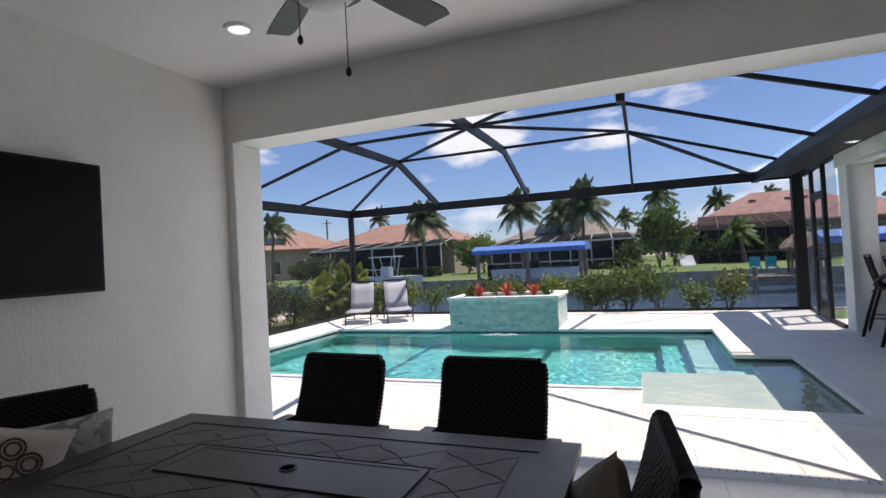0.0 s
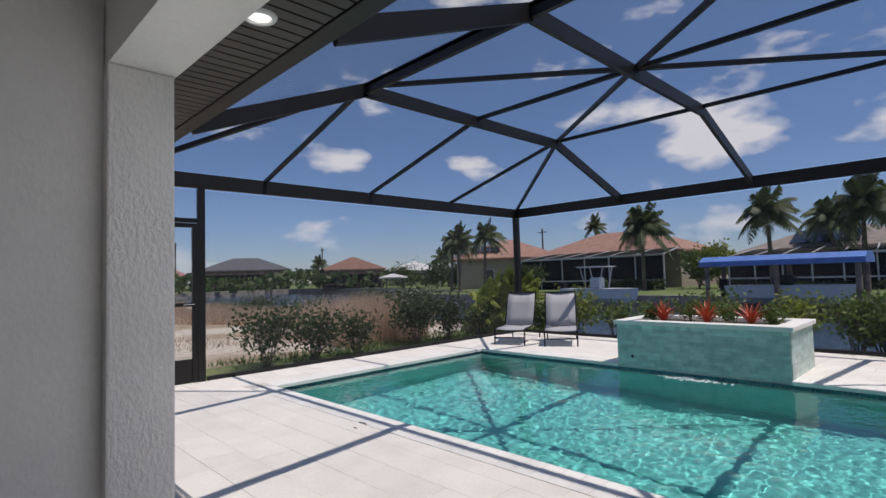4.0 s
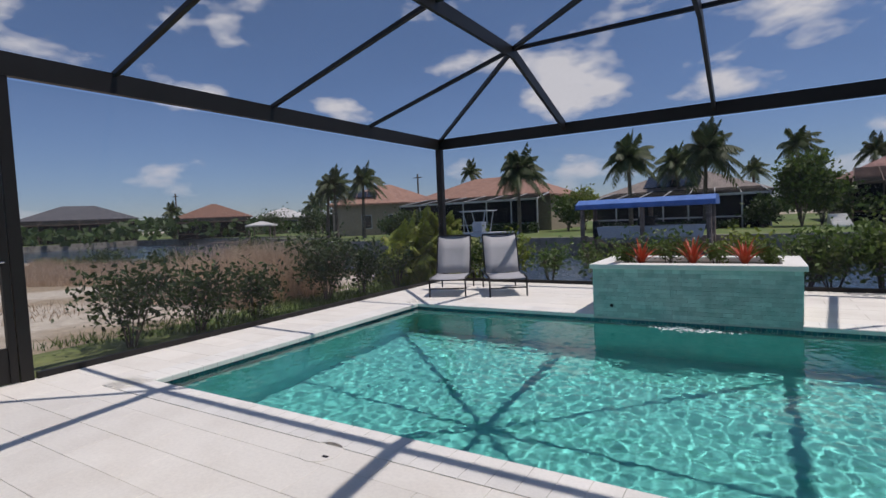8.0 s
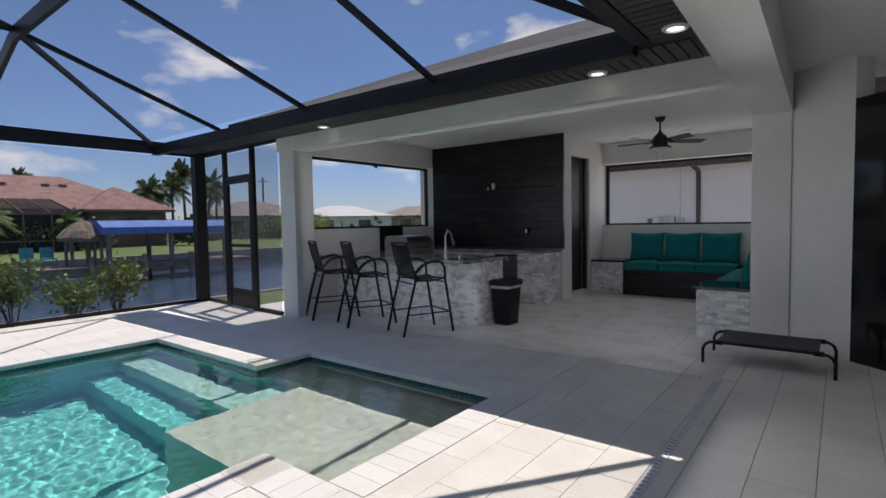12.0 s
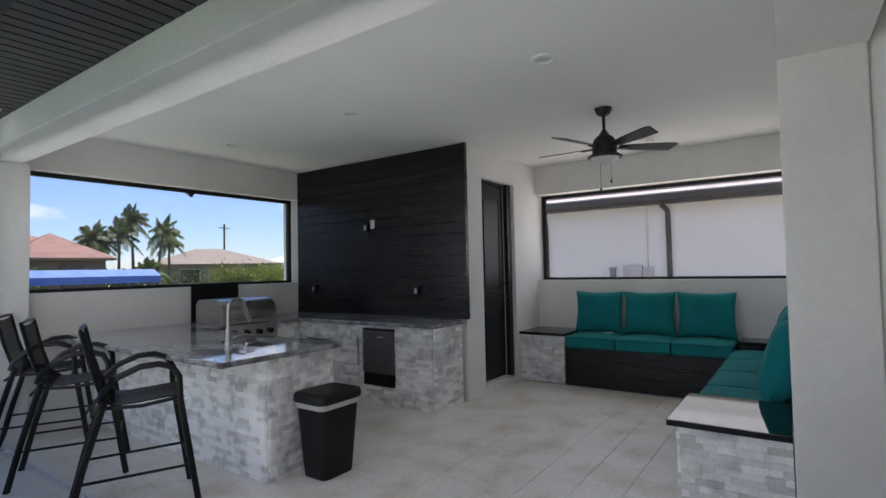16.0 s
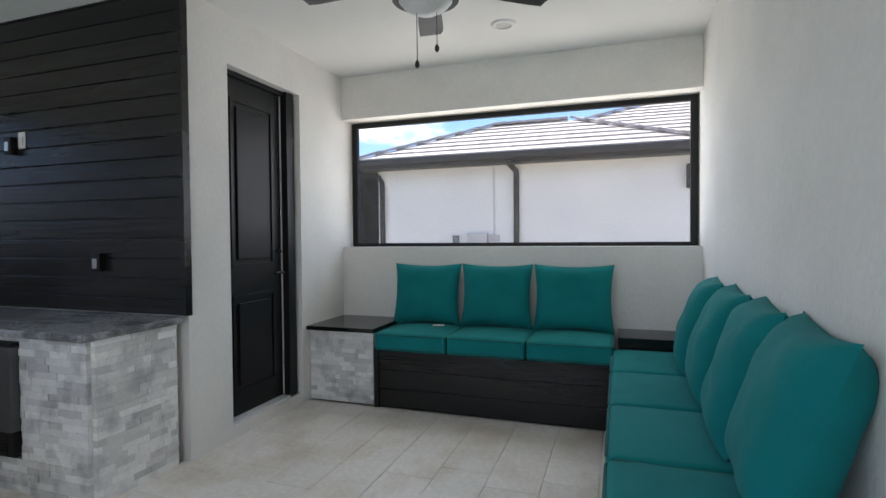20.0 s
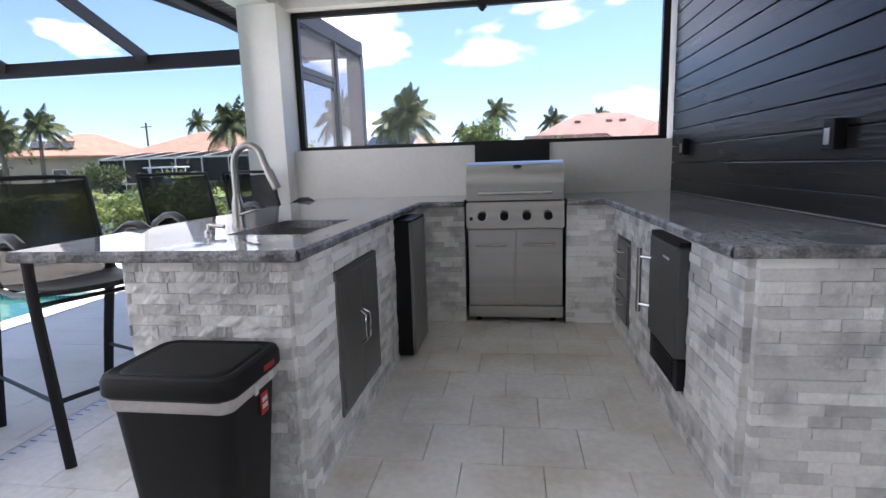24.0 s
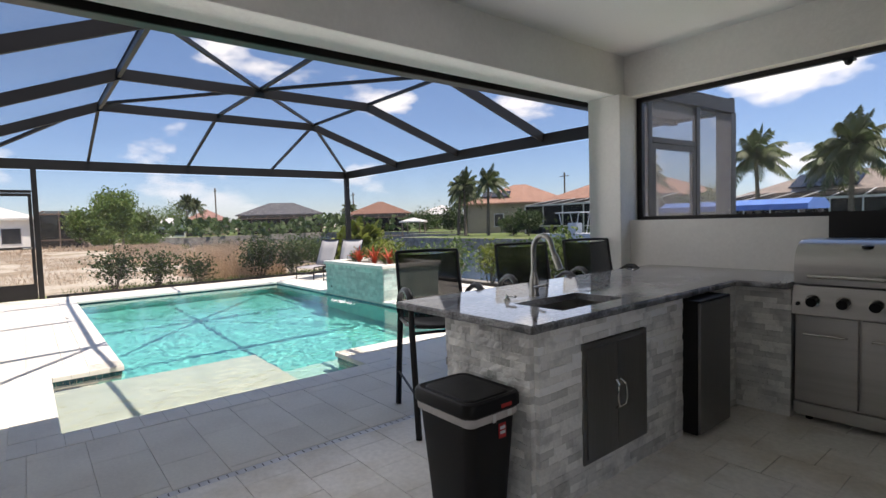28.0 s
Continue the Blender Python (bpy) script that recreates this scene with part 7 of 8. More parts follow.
def boat_lift(at, w, d, z_low, z_top, label, boat=True):
    b = thing("boat_lift", label, "boat lift", at=at)
    bm = bmesh.new()
    z_mid = z_low + 0.5 * (z_top - z_low)
    prof = ((-d / 2, z_low), (-d / 2 + 0.04, z_mid), (-d / 2 * 0.55, z_top), (d / 2 * 0.55, z_top), (d / 2 - 0.04, z_mid), (d / 2, z_low))
    a = [bm.verts.new((-w / 2, y, z)) for y, z in prof]
    c = [bm.verts.new((w / 2, y, z)) for y, z in prof]
    for k in range(5):
        bm.faces.new((a[k], a[k + 1], c[k + 1], c[k]))
    bm.faces.new(a)
    bm.faces.new(c[::-1])
    part("canopy", bm, BLUE_CANVAS, b, "blue canvas canopy")
    for x in (-w / 2 + 0.3, 0, w / 2 - 0.3):
        for y in (-d / 2 + 0.3, d / 2 - 0.3):
            part("piling", tube(bmesh.new(), ((x, y, -2.0), (x, y, z_low)), 0.12, 8), DOCK, b)
    if boat:
        bm = bmesh.new()
        loft(bm, [[(x * s, y * t, z) for x, y in ((-w * 0.36, -0.9), (w * 0.22, -0.95), (w * 0.36, -0.4), (w * 0.42, 0), (w * 0.36, 0.4), (w * 0.22, 0.95), (-w * 0.36, 0.9))] for z, s, t in ((-0.45, 0.85, 0.4), (-0.15, 0.95, 0.9), (0.45, 1.0, 1.0))])
        part("hull", bm, HULL, b, "white motor boat hull on the lift")
        part("windscreen", boxes((-0.4, 0.5, -0.5, 0.5, 0.45, 0.95), bevel=0.1), DARK_GLASS, b)
        part("outboard", boxes((-w * 0.42, -w * 0.37, -0.25, 0.25, -0.2, 0.8), bevel=0.08), DARK_PLASTIC, b)
    return b


boat_lift((-6.9, 33, 0), 6.8, 3.2, 1.45, 1.95, "boat lift with a blue canvas canopy over a white boat")
boat_lift((10.3, 31.2, 0), 6.2, 3.2, 1.1, 1.74, "boat lift with a deep blue canvas canopy", False)
boat = thing("motor_boat", "white motor boat with a small sun top at the far seawall", "boat", at=(-17.2, 33.4, -0.2))
part("hull", loft(bmesh.new(), [[(x * s, y * t, z) for x, y in ((-2.4, -0.85), (1.4, -0.9), (2.2, -0.4), (2.7, 0), (2.2, 0.4), (1.4, 0.9), (-2.4, 0.85))] for z, s, t in ((-0.4, 0.85, 0.4), (-0.1, 0.95, 0.9), (0.5, 1.0, 1.0))]), HULL, boat)
part("sun_top", boxes((-1.1, 0.9, -0.75, 0.75, 1.85, 1.92), bevel=0.03), HULL, boat, "white sun top on a tube frame")
part("console", boxes((-0.4, 0.3, -0.35, 0.35, 0.5, 1.2), bevel=0.08), HULL, boat)
for x in (-0.9, 0.7):
    for y in (-0.6, 0.6):
        part("frame_tube", tube(bmesh.new(), ((x * 0.6, y, 0.5), (x, y, 1.86)), 0.03, 6), HULL, boat)
part("outboard", boxes((-2.75, -2.4, -0.22, 0.22, -0.1, 0.9), bevel=0.08), DARK_PLASTIC, boat)
THATCH = surf("thatch", (0.24, 0.19, 0.14), 0.95, var=0.25, scale=4, grain=0.4, gscale=25, bump=1.0, bscale=25, stretch=(1, 1, 0.3))
hut = thing("thatched_hut", "round thatched hut on the far dock", "hut", at=(6.85, 31.0, 0.2))
bm = lathe(bmesh.new(), ((0.96, 0.62), (1.0, 0.78), (0.78, 1.08), (0.46, 1.36), (0.12, 1.58), (0.03, 1.62)), 22)
for v in bm.verts:
    v.co += Vector((noise.noise(v.co * 5), noise.noise(v.co * 6 + Vector((2, 0, 0))), noise.noise(v.co * 7))) * 0.09
part("roof", bm, THATCH, hut, "ragged grey-brown thatch")
for a in range(4):
    x, y = 0.8 * math.cos(a * math.pi / 2 + 0.7), 0.8 * math.sin(a * math.pi / 2 + 0.7)
    part("post", tube(bmesh.new(), ((x, y, -0.6), (x, y, 0.8)), 0.07, 8), DOCK, hut)


def dock(x0, x1, y0, y1, z=-0.55, name="dock"):
    d = thing(name, "weathered brown wooden dock on pilings", "dock")
    for k in range(int((x1 - x0) / 0.5)):
        part("plank", boxes((x0 + k * 0.5, x0 + k * 0.5 + 0.46, y0, y1, z - 0.06, z)), DOCK, d)
    part("stringer", boxes((x0, x1, y0 + 0.05, y0 + 0.15, z - 0.25, z - 0.06)), DOCK, d)
    for k in range(int((x1 - x0) / 2.2) + 1):
        part("piling", tube(bmesh.new(), ((x0 + k * 2.2, y0, -2.0), (x0 + k * 2.2, y0, z + 0.45)), 0.11, 8), DOCK, d)
    return d


dock(4.5, 14.5, 29.6, 31.8, -0.32)
dock(-10.5, -2.5, 34.0, 34.8)
for x, y in ((5.5, 31), (4.85, 31.3)):
    ch = thing("deck_chair", "turquoise plastic chair on the far dock", "chair", at=(x, y, -0.32))
    TURQ = surf("turquoise_plastic", (0.03, 0.30, 0.34), 0.5)
    part("seat", boxes((-0.25, 0.25, -0.25, 0.25, 0.38, 0.42)), TURQ, ch)
    part("backrest", boxes((-0.25, 0.25, 0.22, 0.26, 0.42, 0.9)), TURQ, ch)
    for sx in (-0.22, 0.22):
        part("leg", boxes((sx - 0.02, sx + 0.02, -0.22, -0.18, 0, 0.38)), TURQ, ch)
        part("leg", boxes((sx - 0.02, sx + 0.02, 0.18, 0.22, 0, 0.38)), TURQ, ch)
lift2 = thing("boat_house", "small white-roofed boat house on the basin", "boat house", at=(-59.8, 50.8, 0), rz=35)
part("roof", hip(bmesh.new(), -1.5, 1.5, -1.3, 1.3, 1.5, 2.0, 0.25), ROOF_WHITE, lift2)
for x in (-1.4, 1.4):
    for y in (-1.2, 1.2):
        part("post", tube(bmesh.new(), ((x, y, -2), (x, y, 1.45)), 0.1, 6), DOCK, lift2)
part("deck", boxes((-6, 6, -2.4, -1.2, -0.7, -0.55)), DOCK, lift2)
steps = thing("bank_steps", "pale stone steps up the far bank", "steps", at=(2.6, 44, FZ))
for k in range(8):
    part("step", boxes((-0.5, 0.5, k * 0.4 - 1.6, k * 0.4 - 1.2, 0, 0.1 + k * 0.09)), COPING, steps)
for x, y, h in ((-106, 35, 9.5), (-98, 62, 8.5), (-50, 75, 9), (45, 75, 9)):
    u = thing("utility_pole", "dark wooden utility pole with a crossbar", "utility pole", at=(x, y, GZ))
    part("pole", tube(bmesh.new(), ((0, 0, 0), (0, 0, h)), 0.14, 8), BARK, u)
    part("crossbar", bar(bmesh.new(), (-0.9, 0, h - 0.6), (0.9, 0, h - 0.6), 0.1, 0.12), BARK, u)
PLOT = Matrix()

# ---- neighbouring house to the east ----
NX, NN, NZ = 16.0, 10.32, 0.32
WHITE_WALL = surf("white_house_wall", (0.90, 0.90, 0.89), 0.85, var=0.03, scale=0.8, grain=0.02, bump=0.3, bscale=30)
FLAT_TILE = surf("flat_concrete_tile", (0.46, 0.41, 0.39), 0.7, var=0.08, scale=2, grain=0.08, rand=0.05)
BROWN_TRIM = surf("brown_gutter", (0.045, 0.037, 0.033), 0.45)
nb = thing("neighbour_house", "white stucco neighbouring house with a pale flat-tile hip roof", "house")
part("wall", boxes((NX, NX + 11, -9, NN, GZ, 2.72 + NZ)), WHITE_WALL, nb)
part("soffit", boxes((NX - 0.45, NX + 11, -9.4, NN + 0.4, 2.72 + NZ, 2.76 + NZ)), BROWN_TRIM, nb)
part("fascia", boxes((NX - 0.5, NX - 0.45, -9.4, NN + 0.45, 2.70 + NZ, 2.92 + NZ)), BROWN_TRIM, nb)
part("gutter", boxes((NX - 0.62, NX - 0.5, -9.4, NN + 0.45, 2.78 + NZ, 2.93 + NZ), bevel=0.02), BROWN_TRIM, nb)
SL = 0.42


def course(xa, xb, za, zb, ya, yb, sa, sb):
    """One course of flat tiles between two hips."""
    bm = bmesh.new()
    vs = [(xa, sa, za + 0.035), (xa, ya, za + 0.035), (xb + 0.04, yb, zb + 0.012), (xb + 0.04, sb, zb + 0.012)]
    up = [bm.verts.new(v) for v in vs]
    lo = [bm.verts.new((v[0], v[1], v[2] - 0.04)) for v in vs]
    bm.faces.new(up)
    bm.faces.new(lo[::-1])
    for q in range(4):
        bm.faces.new((up[q], lo[q], lo[(q + 1) % 4], up[(q + 1) % 4]))
    return bm


X0, YN, YS, PC, NC, RZ = NX - 0.55, NN + 0.4, 2.9, 0.40, 7, 2.93 + NZ
for k in range(NC):
    a, b = k * PC, (k + 1) * PC
    part("tile_course", course(X0 + a, X0 + b, RZ + SL * a, RZ + SL * b, YN - a, YN - b, YS + a, YS + b), FLAT_TILE, nb)
    part("hip_tile", bar(bmesh.new(), (X0 + a, YN - a, RZ + 0.05 + SL * a), (X0 + b + 0.06, YN - b - 0.06, RZ + 0.10 + SL * b), 0.22, 0.05), FLAT_TILE, nb)
    part("hip_tile", bar(bmesh.new(), (X0 + a, YS + a, RZ + 0.05 + SL * a), (X0 + b + 0.06, YS + b + 0.06, RZ + 0.10 + SL * b), 0.22, 0.05), FLAT_TILE, nb)
xr, zr = X0 + NC * PC, RZ + 0.02 + SL * NC * PC
for k in range(5):
    y = YN - NC * PC - k * 0.4
    part("ridge_tile", bar(bmesh.new(), (xr, y, zr + 0.03), (xr, y - 0.42, zr + 0.05), 0.24, 0.06), FLAT_TILE, nb)
for y, inner in ((YN, YN - NC * PC), (YS, YS + NC * PC)):
    bm = bmesh.new()
    bm.faces.new([bm.verts.new(v) for v in ((X0, y, RZ), (xr, inner, zr), (NX + 6, inner, zr), (NX + 6, y, RZ))])
    part("side_slope", bm, FLAT_TILE, nb)
HY = NX + 0.04 + 8.8
for k in range(2, 17):
    xa, xb = NX + 0.04 + k * PC, NX + 0.04 + (k + 1) * PC
    part("wing_course", course(xa, xb, RZ + SL * k * PC, RZ + SL * (k + 1) * PC, HY - xa, HY - xb, -9.4, -9.4), FLAT_TILE, nb)
    part("hip_tile", bar(bmesh.new(), (xa, HY - xa, RZ + 0.05 + SL * k * PC), (xb + 0.06, HY - 0.06 - xb, RZ + 0.10 + SL * (k + 1) * PC), 0.22, 0.05), FLAT_TILE, nb)
part("downspout", tube(bmesh.new(), ((NX - 0.5, 6.92, 2.78 + NZ), (NX - 0.42, 6.92, 2.68 + NZ), (NX - 0.1, 6.84, 2.56 + NZ), (NX - 0.06, 6.84, 2.46 + NZ), (NX - 0.06, 6.84, GZ)), 0.065, 8), BROWN_TRIM, nb, "brown downspout", True)
part("side_pipe", tube(bmesh.new(), ((NX - 0.04, 10.32, 2.6 + NZ), (NX - 0.05, 10.20, 2.43 + NZ), (NX - 0.05, 10.19, GZ)), 0.07, 8), BROWN_TRIM, nb, "", True)
part("meter_box", boxes((NX - 0.12, NX, 7.52, 8.0, 1.0, 1.48), bevel=0.01), WHITE_METAL, nb, "pale wall-mounted meter box")
part("meter_box", boxes((NX - 0.1, NX, 8.22, 8.36, 1.06, 1.43), bevel=0.01), FRIDGE_STEEL, nb)
part("meter_box", boxes((NX - 0.1, NX, 7.25, 7.46, 1.06, 1.43), bevel=0.01), WHITE_METAL, nb)
part("conduit", tube(bmesh.new(), ((NX - 0.03, 7.37, 1.4), (NX - 0.03, 7.37, 2.72 + NZ)), 0.012, 6), WHITE_METAL, nb)
part("wall_lamp", boxes((NX - 0.18, NX, 3.15, 3.32, 2.36, 2.85), bevel=0.02), BROWN_TRIM, nb, "dark outdoor wall lamp")
for x, y in ((NX + 0.2, 10.9), (NX + 0.2, 12.4), (NX + 0.2, 13.9)):
    part("cage_post", boxes((x - 0.05, x + 0.05, y - 0.05, y + 0.05, GZ, 2.98)), BRONZE, nb)
part("cage_beam", boxes((NX + 0.15, NX + 0.25, NN + 0.05, 14.0, 2.9, 3.05)), BRONZE, nb)
part("cage_beam", bar(bmesh.new(), (NX + 0.2, 10.4, 2.1), (NX + 0.2, 10.9, 2.9), 0.05, 0.08), BRONZE, nb)
part("cage_beam", boxes((NX + 0.17, NX + 0.23, NN + 0.05, 14.0, 0.9, 0.98)), BRONZE, nb)

part("cage_screen", boxes((NX + 0.19, NX + 0.21, NN + 0.05, 14.0, GZ, 2.9)), LANAI_SHADE, nb, "dark insect screen of the neighbour's porch")
part("cage_screen", boxes((NX + 3.0, NX + 3.02, NN + 0.05, 14.0, GZ, 3.6)), LANAI_SHADE, nb)

# ---- pieces: pavers, coping, waterline tile, drain, stacked stone ----
def paver_mesh(w, d, h=0.03, bevel=0.0025):
    bm = bmesh.new()
    vs = []
    for z, g in ((-h, 0.0), (-bevel, 0.0), (0.0, bevel)):
        vs.append([bm.verts.new((x, y, z)) for x, y in ((g, g), (w - g, g), (w - g, d - g), (g, d - g))])
    for a, b in zip(vs, vs[1:]):
        for k in range(4):
            bm.faces.new((a[k], a[(k + 1) % 4], b[(k + 1) % 4], b[k]))
    bm.faces.new(vs[2])
    return bm


def tiling(x0, x1, y0, y1, w, d, offset, free, gap=0.0025, rows_along_x=True):
    """Rectangles of a running bond that are clipped by the free-area test."""
    out = []
    j = 0
    y = y0
    while y < y1 - 1e-6:
        yy = min(y + d, y1)
        x = x0 - (offset if j % 2 else 0.0)
        while x < x1 - 1e-6:
            a, b = max(x, x0), min(x + w, x1)
            if b - a > 0.02:
                for r in free(a, b, y, yy):
                    if r[1] - r[0] > 0.025 and r[3] - r[2] > 0.025:
                        out.append((r[0] + gap / 2, r[1] - gap / 2, r[2] + gap / 2, r[3] - gap / 2))
            x += w
        y += d
        j += 1
    return out


def minus(rects, hole):
    out = []
    for a, b, c, d in rects:
        x0, x1, y0, y1 = hole
        if b <= x0 or a >= x1 or d <= y0 or c >= y1:
            out.append((a, b, c, d))
            continue
        if a < x0:
            out.append((a, x0, c, d))
        if b > x1:
            out.append((x1, b, c, d))
        m0, m1 = max(a, x0), min(b, x1)
        if c < y0:
            out.append((m0, m1, c, y0))
        if d > y1:
            out.append((m0, m1, y1, d))
    return out


CO, OV = 0.29, 0.025
CE_IN = CO - OV - 0.002
HOLES_DECK = [(POOL_W - CE_IN, POOL_E + CE_IN, POOL_S - CE_IN, POOL_N + CE_IN), (SH_W - CE_IN, SH_E + CE_IN, SH_S - CE_IN, SH_N + CE_IN), (-3.52, -1.325, 10.27, 11.52), (3.34, 3.40, 4.0, 9.8), (-7.4, 3.40, 4.12, 4.18)]
HOLES_KITCHEN = [(4.17, 4.80, 7.225, 10.3), (6.245, 6.85, 7.25, 10.3), (5.89, 6.85, 9.40, 10.3), (8.13, 9.0, 4.66, 7.2), (5.06, 9.0, 3.9, 4.66), (6.84, 9.0, 7.20, 10.3), (4.82, 5.89, 9.55, 10.3)]


def cutter(holes):
    def free(a, b, c, d):
        rects = [(a, b, c, d)]
        for h in holes:
            rects = minus(rects, h)
        return rects
    return free


def lay(rects, parent, near, name, material, limit=300):
    """The nearest pieces as parts on shared meshes, the rest joined."""
    rects = sorted(rects, key=lambda r: (r[0] / 2 + r[1] / 2 - near[0]) ** 2 + (r[2] / 2 + r[3] / 2 - near[1]) ** 2)
    meshes = {}
    rg = random.Random(len(rects))
    rest_v, rest_f = [], []
    for k, (a, b, c, d) in enumerate(rects):
        lift = rg.uniform(-0.0012, 0.0012)
        if k < limit:
            key = (round(b - a, 3), round(d - c, 3))
            if key not in meshes:
                bm = paver_mesh(*key)
                me = bpy.data.meshes.new(name)
                bmesh.ops.recalc_face_normals(bm, faces=bm.faces)
                bm.to_mesh(me)
                bm.free()
                me.materials.append(material)
                meshes[key] = me
            shared(name, meshes[key], parent, Matrix.Translation((a, c, lift)))
        else:
            i, g = len(rest_v), 0.004
            for z, q in ((-0.03, 0.0), (-0.004, 0.0), (0.0, g)):
                rest_v += [(x, y, z + lift) for x, y in ((a + q, c + q), (b - q, c + q), (b - q, d - q), (a + q, d - q))]
            for s in (0, 4):
                for q in range(4):
                    rest_f.append((i + s + q, i + s + (q + 1) % 4, i + s + 4 + (q + 1) % 4, i + s + 4 + q))
            rest_f.append((i + 8, i + 9, i + 10, i + 11))
    if rest_v:
        tagged(raw(name + "_field", rest_v, rest_f, material, parent), kind="stuff")


deck = tiling(-7.4, 3.342, 4.15, 13.03, 0.61, 0.305, 0.305, cutter(HOLES_DECK))
lay(deck, floor, (1.2, 5.2), "paver", PAVER)
floor_k = setting("floor_kitchen", boxes((3.41, 8.9, 4.0, 10.2, -0.35, -0.301)), GROUT, "pale stone tile floor of the outdoor kitchen")
KITCHEN_PAVER = surf("stained_paver", (0.82, 0.79, 0.74), 0.42, var=0.1, scale=2.6, grain=0.09, gscale=30, bump=0.15, bscale=70, rand=0.03, col2=(0.66, 0.60, 0.51), spot=(0.46, 0.70))
kit = tiling(3.398, 8.99, 4.15, 10.3, 0.32, 0.305, 0.16, cutter(HOLES_KITCHEN + [(3.22, 3.575, 9.92, 10.5)]))
lay(kit, floor_k, (5.4, 7.0), "tile", KITCHEN_PAVER)
floor_l = setting("floor_lanai", boxes((-2.8, 5.0, -2.9, 3.9, -0.35, -0.301)), GROUT, "pale stone paver floor of the lanai")
lan = tiling(-3.0, 5.9, -3.0, 4.15, 0.61, 0.305, 0.305, cutter([(-7.4, 3.40, 4.12, 4.18), (-3.1, -2.73, 3.61, 3.92), (5.0, 9, 3.755, 4.12)]))
lay(lan, floor_l, (1.0, 3.9), "paver", PAVER, 120)

# coping pieces with a rounded nose over the water
coping = setting("coping", boxes((POOL_W - 0.1, POOL_W - 0.05, POOL_S, POOL_N, -0.2, -0.06)), GROUT, "white stone coping round the pool")


def coping_mesh(w):
    bm = bmesh.new()
    prof = ((0.0, -0.05), (0.0, -0.012), (0.004, -0.003), (0.012, 0.0), (CO - 0.003, 0.0), (CO - 0.003, -0.05))
    a = [bm.verts.new((0.0015, y, z)) for y, z in prof]
    b = [bm.verts.new((w - 0.0015, y, z)) for y, z in prof]
    n = len(prof)
    for k in range(n):
        bm.faces.new((a[k], a[(k + 1) % n], b[(k + 1) % n], b[k]))
    bm.faces.new(a[::-1])
    bm.faces.new(b)
    bmesh.ops.recalc_face_normals(bm, faces=bm.faces)
    me = bpy.data.meshes.new("coping_stone")
    bm.to_mesh(me)
    bm.free()
    me.materials.append(COPING)
    return me


cmesh = {}
for (x0, y0), (x1, y1), rz in (((POOL_W - CO + OV, POOL_S + OV), (SH_W + OV, POOL_S + OV), 180), ((SH_W + OV, POOL_S + OV), (SH_W + OV, SH_S - CO + OV), -90),
                               ((SH_W + OV, SH_S + OV), (SH_E - OV, SH_S + OV), 180), ((SH_E - OV, SH_S - CO + OV), (SH_E - OV, SH_N + CO - OV), 270),
                               ((SH_E - OV, SH_N - OV), (POOL_E - OV, SH_N - OV), 0), ((POOL_E - OV, SH_N - OV), (POOL_E - OV, POOL_N + CO - OV), 270),
                               ((POOL_E - OV, POOL_N - OV), (-1.325, POOL_N - OV), 0), ((-3.52, POOL_N - OV), (POOL_W - CO + OV, POOL_N - OV), 0),
                               ((POOL_W + OV, POOL_N + CO - OV), (POOL_W + OV, POOL_S - CO + OV), 90)):
    length = abs(x1 - x0) + abs(y1 - y0)
    n = max(1, round(length / 0.152))
    w = length / n
    key = round(w, 4)
    if key not in cmesh:
        cmesh[key] = coping_mesh(w)
    for k in range(n):
        s = (k + 0.5) / n
        cx, cy = x0 + (x1 - x0) * s, y0 + (y1 - y0) * s
        out = {180: (0, -1), 0: (0, 1), 270: (1, 0), -90: (-1, 0), 90: (-1, 0)}[rz]
        along = Vector((out[1], -out[0], 0))
        m = Matrix(((along.x, out[0], 0, cx - along.x * w / 2), (along.y, out[1], 0, cy - along.y * w / 2), (0, 0, 1, 0.004), (0, 0, 0, 1)))
        shared("coping_stone", cmesh[key], coping, m)

# waterline mosaic band
MOSAIC = surf("waterline_mosaic", (0.03, 0.13, 0.15), 0.2, var=0.3, scale=9, grain=0.3, gscale=30, rand=0.2, col2=(0.02, 0.07, 0.12))
vs, fs = [], []
for (x0, y0), (x1, y1), (nx, ny) in (((POOL_W, POOL_S), (SH_W, POOL_S), (0, 1)), ((SH_W, SH_S), (SH_W, POOL_S), (1, 0)), ((SH_W, SH_S), (SH_E, SH_S), (0, 1)), ((SH_E, SH_S), (SH_E, SH_N), (-1, 0)),
                                     ((POOL_E, SH_N), (SH_E, SH_N), (0, -1)), ((POOL_E, SH_N), (POOL_E, POOL_N), (-1, 0)), ((POOL_W, POOL_N), (POOL_E, POOL_N), (0, -1)), ((POOL_W, POOL_S), (POOL_W, POOL_N), (1, 0))):
    length = math.hypot(x1 - x0, y1 - y0)
    n = int(length / 0.05)
    ux, uy = (x1 - x0) / length, (y1 - y0) / length
    for k in range(n):
        for r in range(4):
            if -0.05 - r * 0.05 - 0.048 < -0.3:
                continue
            a, b = k * length / n + 0.001, (k + 1) * length / n - 0.001
            z1, z0 = -0.047 - r * 0.05, -0.047 - r * 0.05 - 0.048
            i = len(vs)
            for s, z in ((a, z0), (b, z0), (b, z1), (a, z1)):
                vs.append((x0 + ux * s + nx * 0.008, y0 + uy * s + ny * 0.008, z))
            fs.append((i, i + 1, i + 2, i + 3))
tagged(raw("waterline_tile", vs, fs, MOSAIC, coping, "blue-green glass mosaic band at the waterline"), kind="stuff")
bm = bmesh.new()
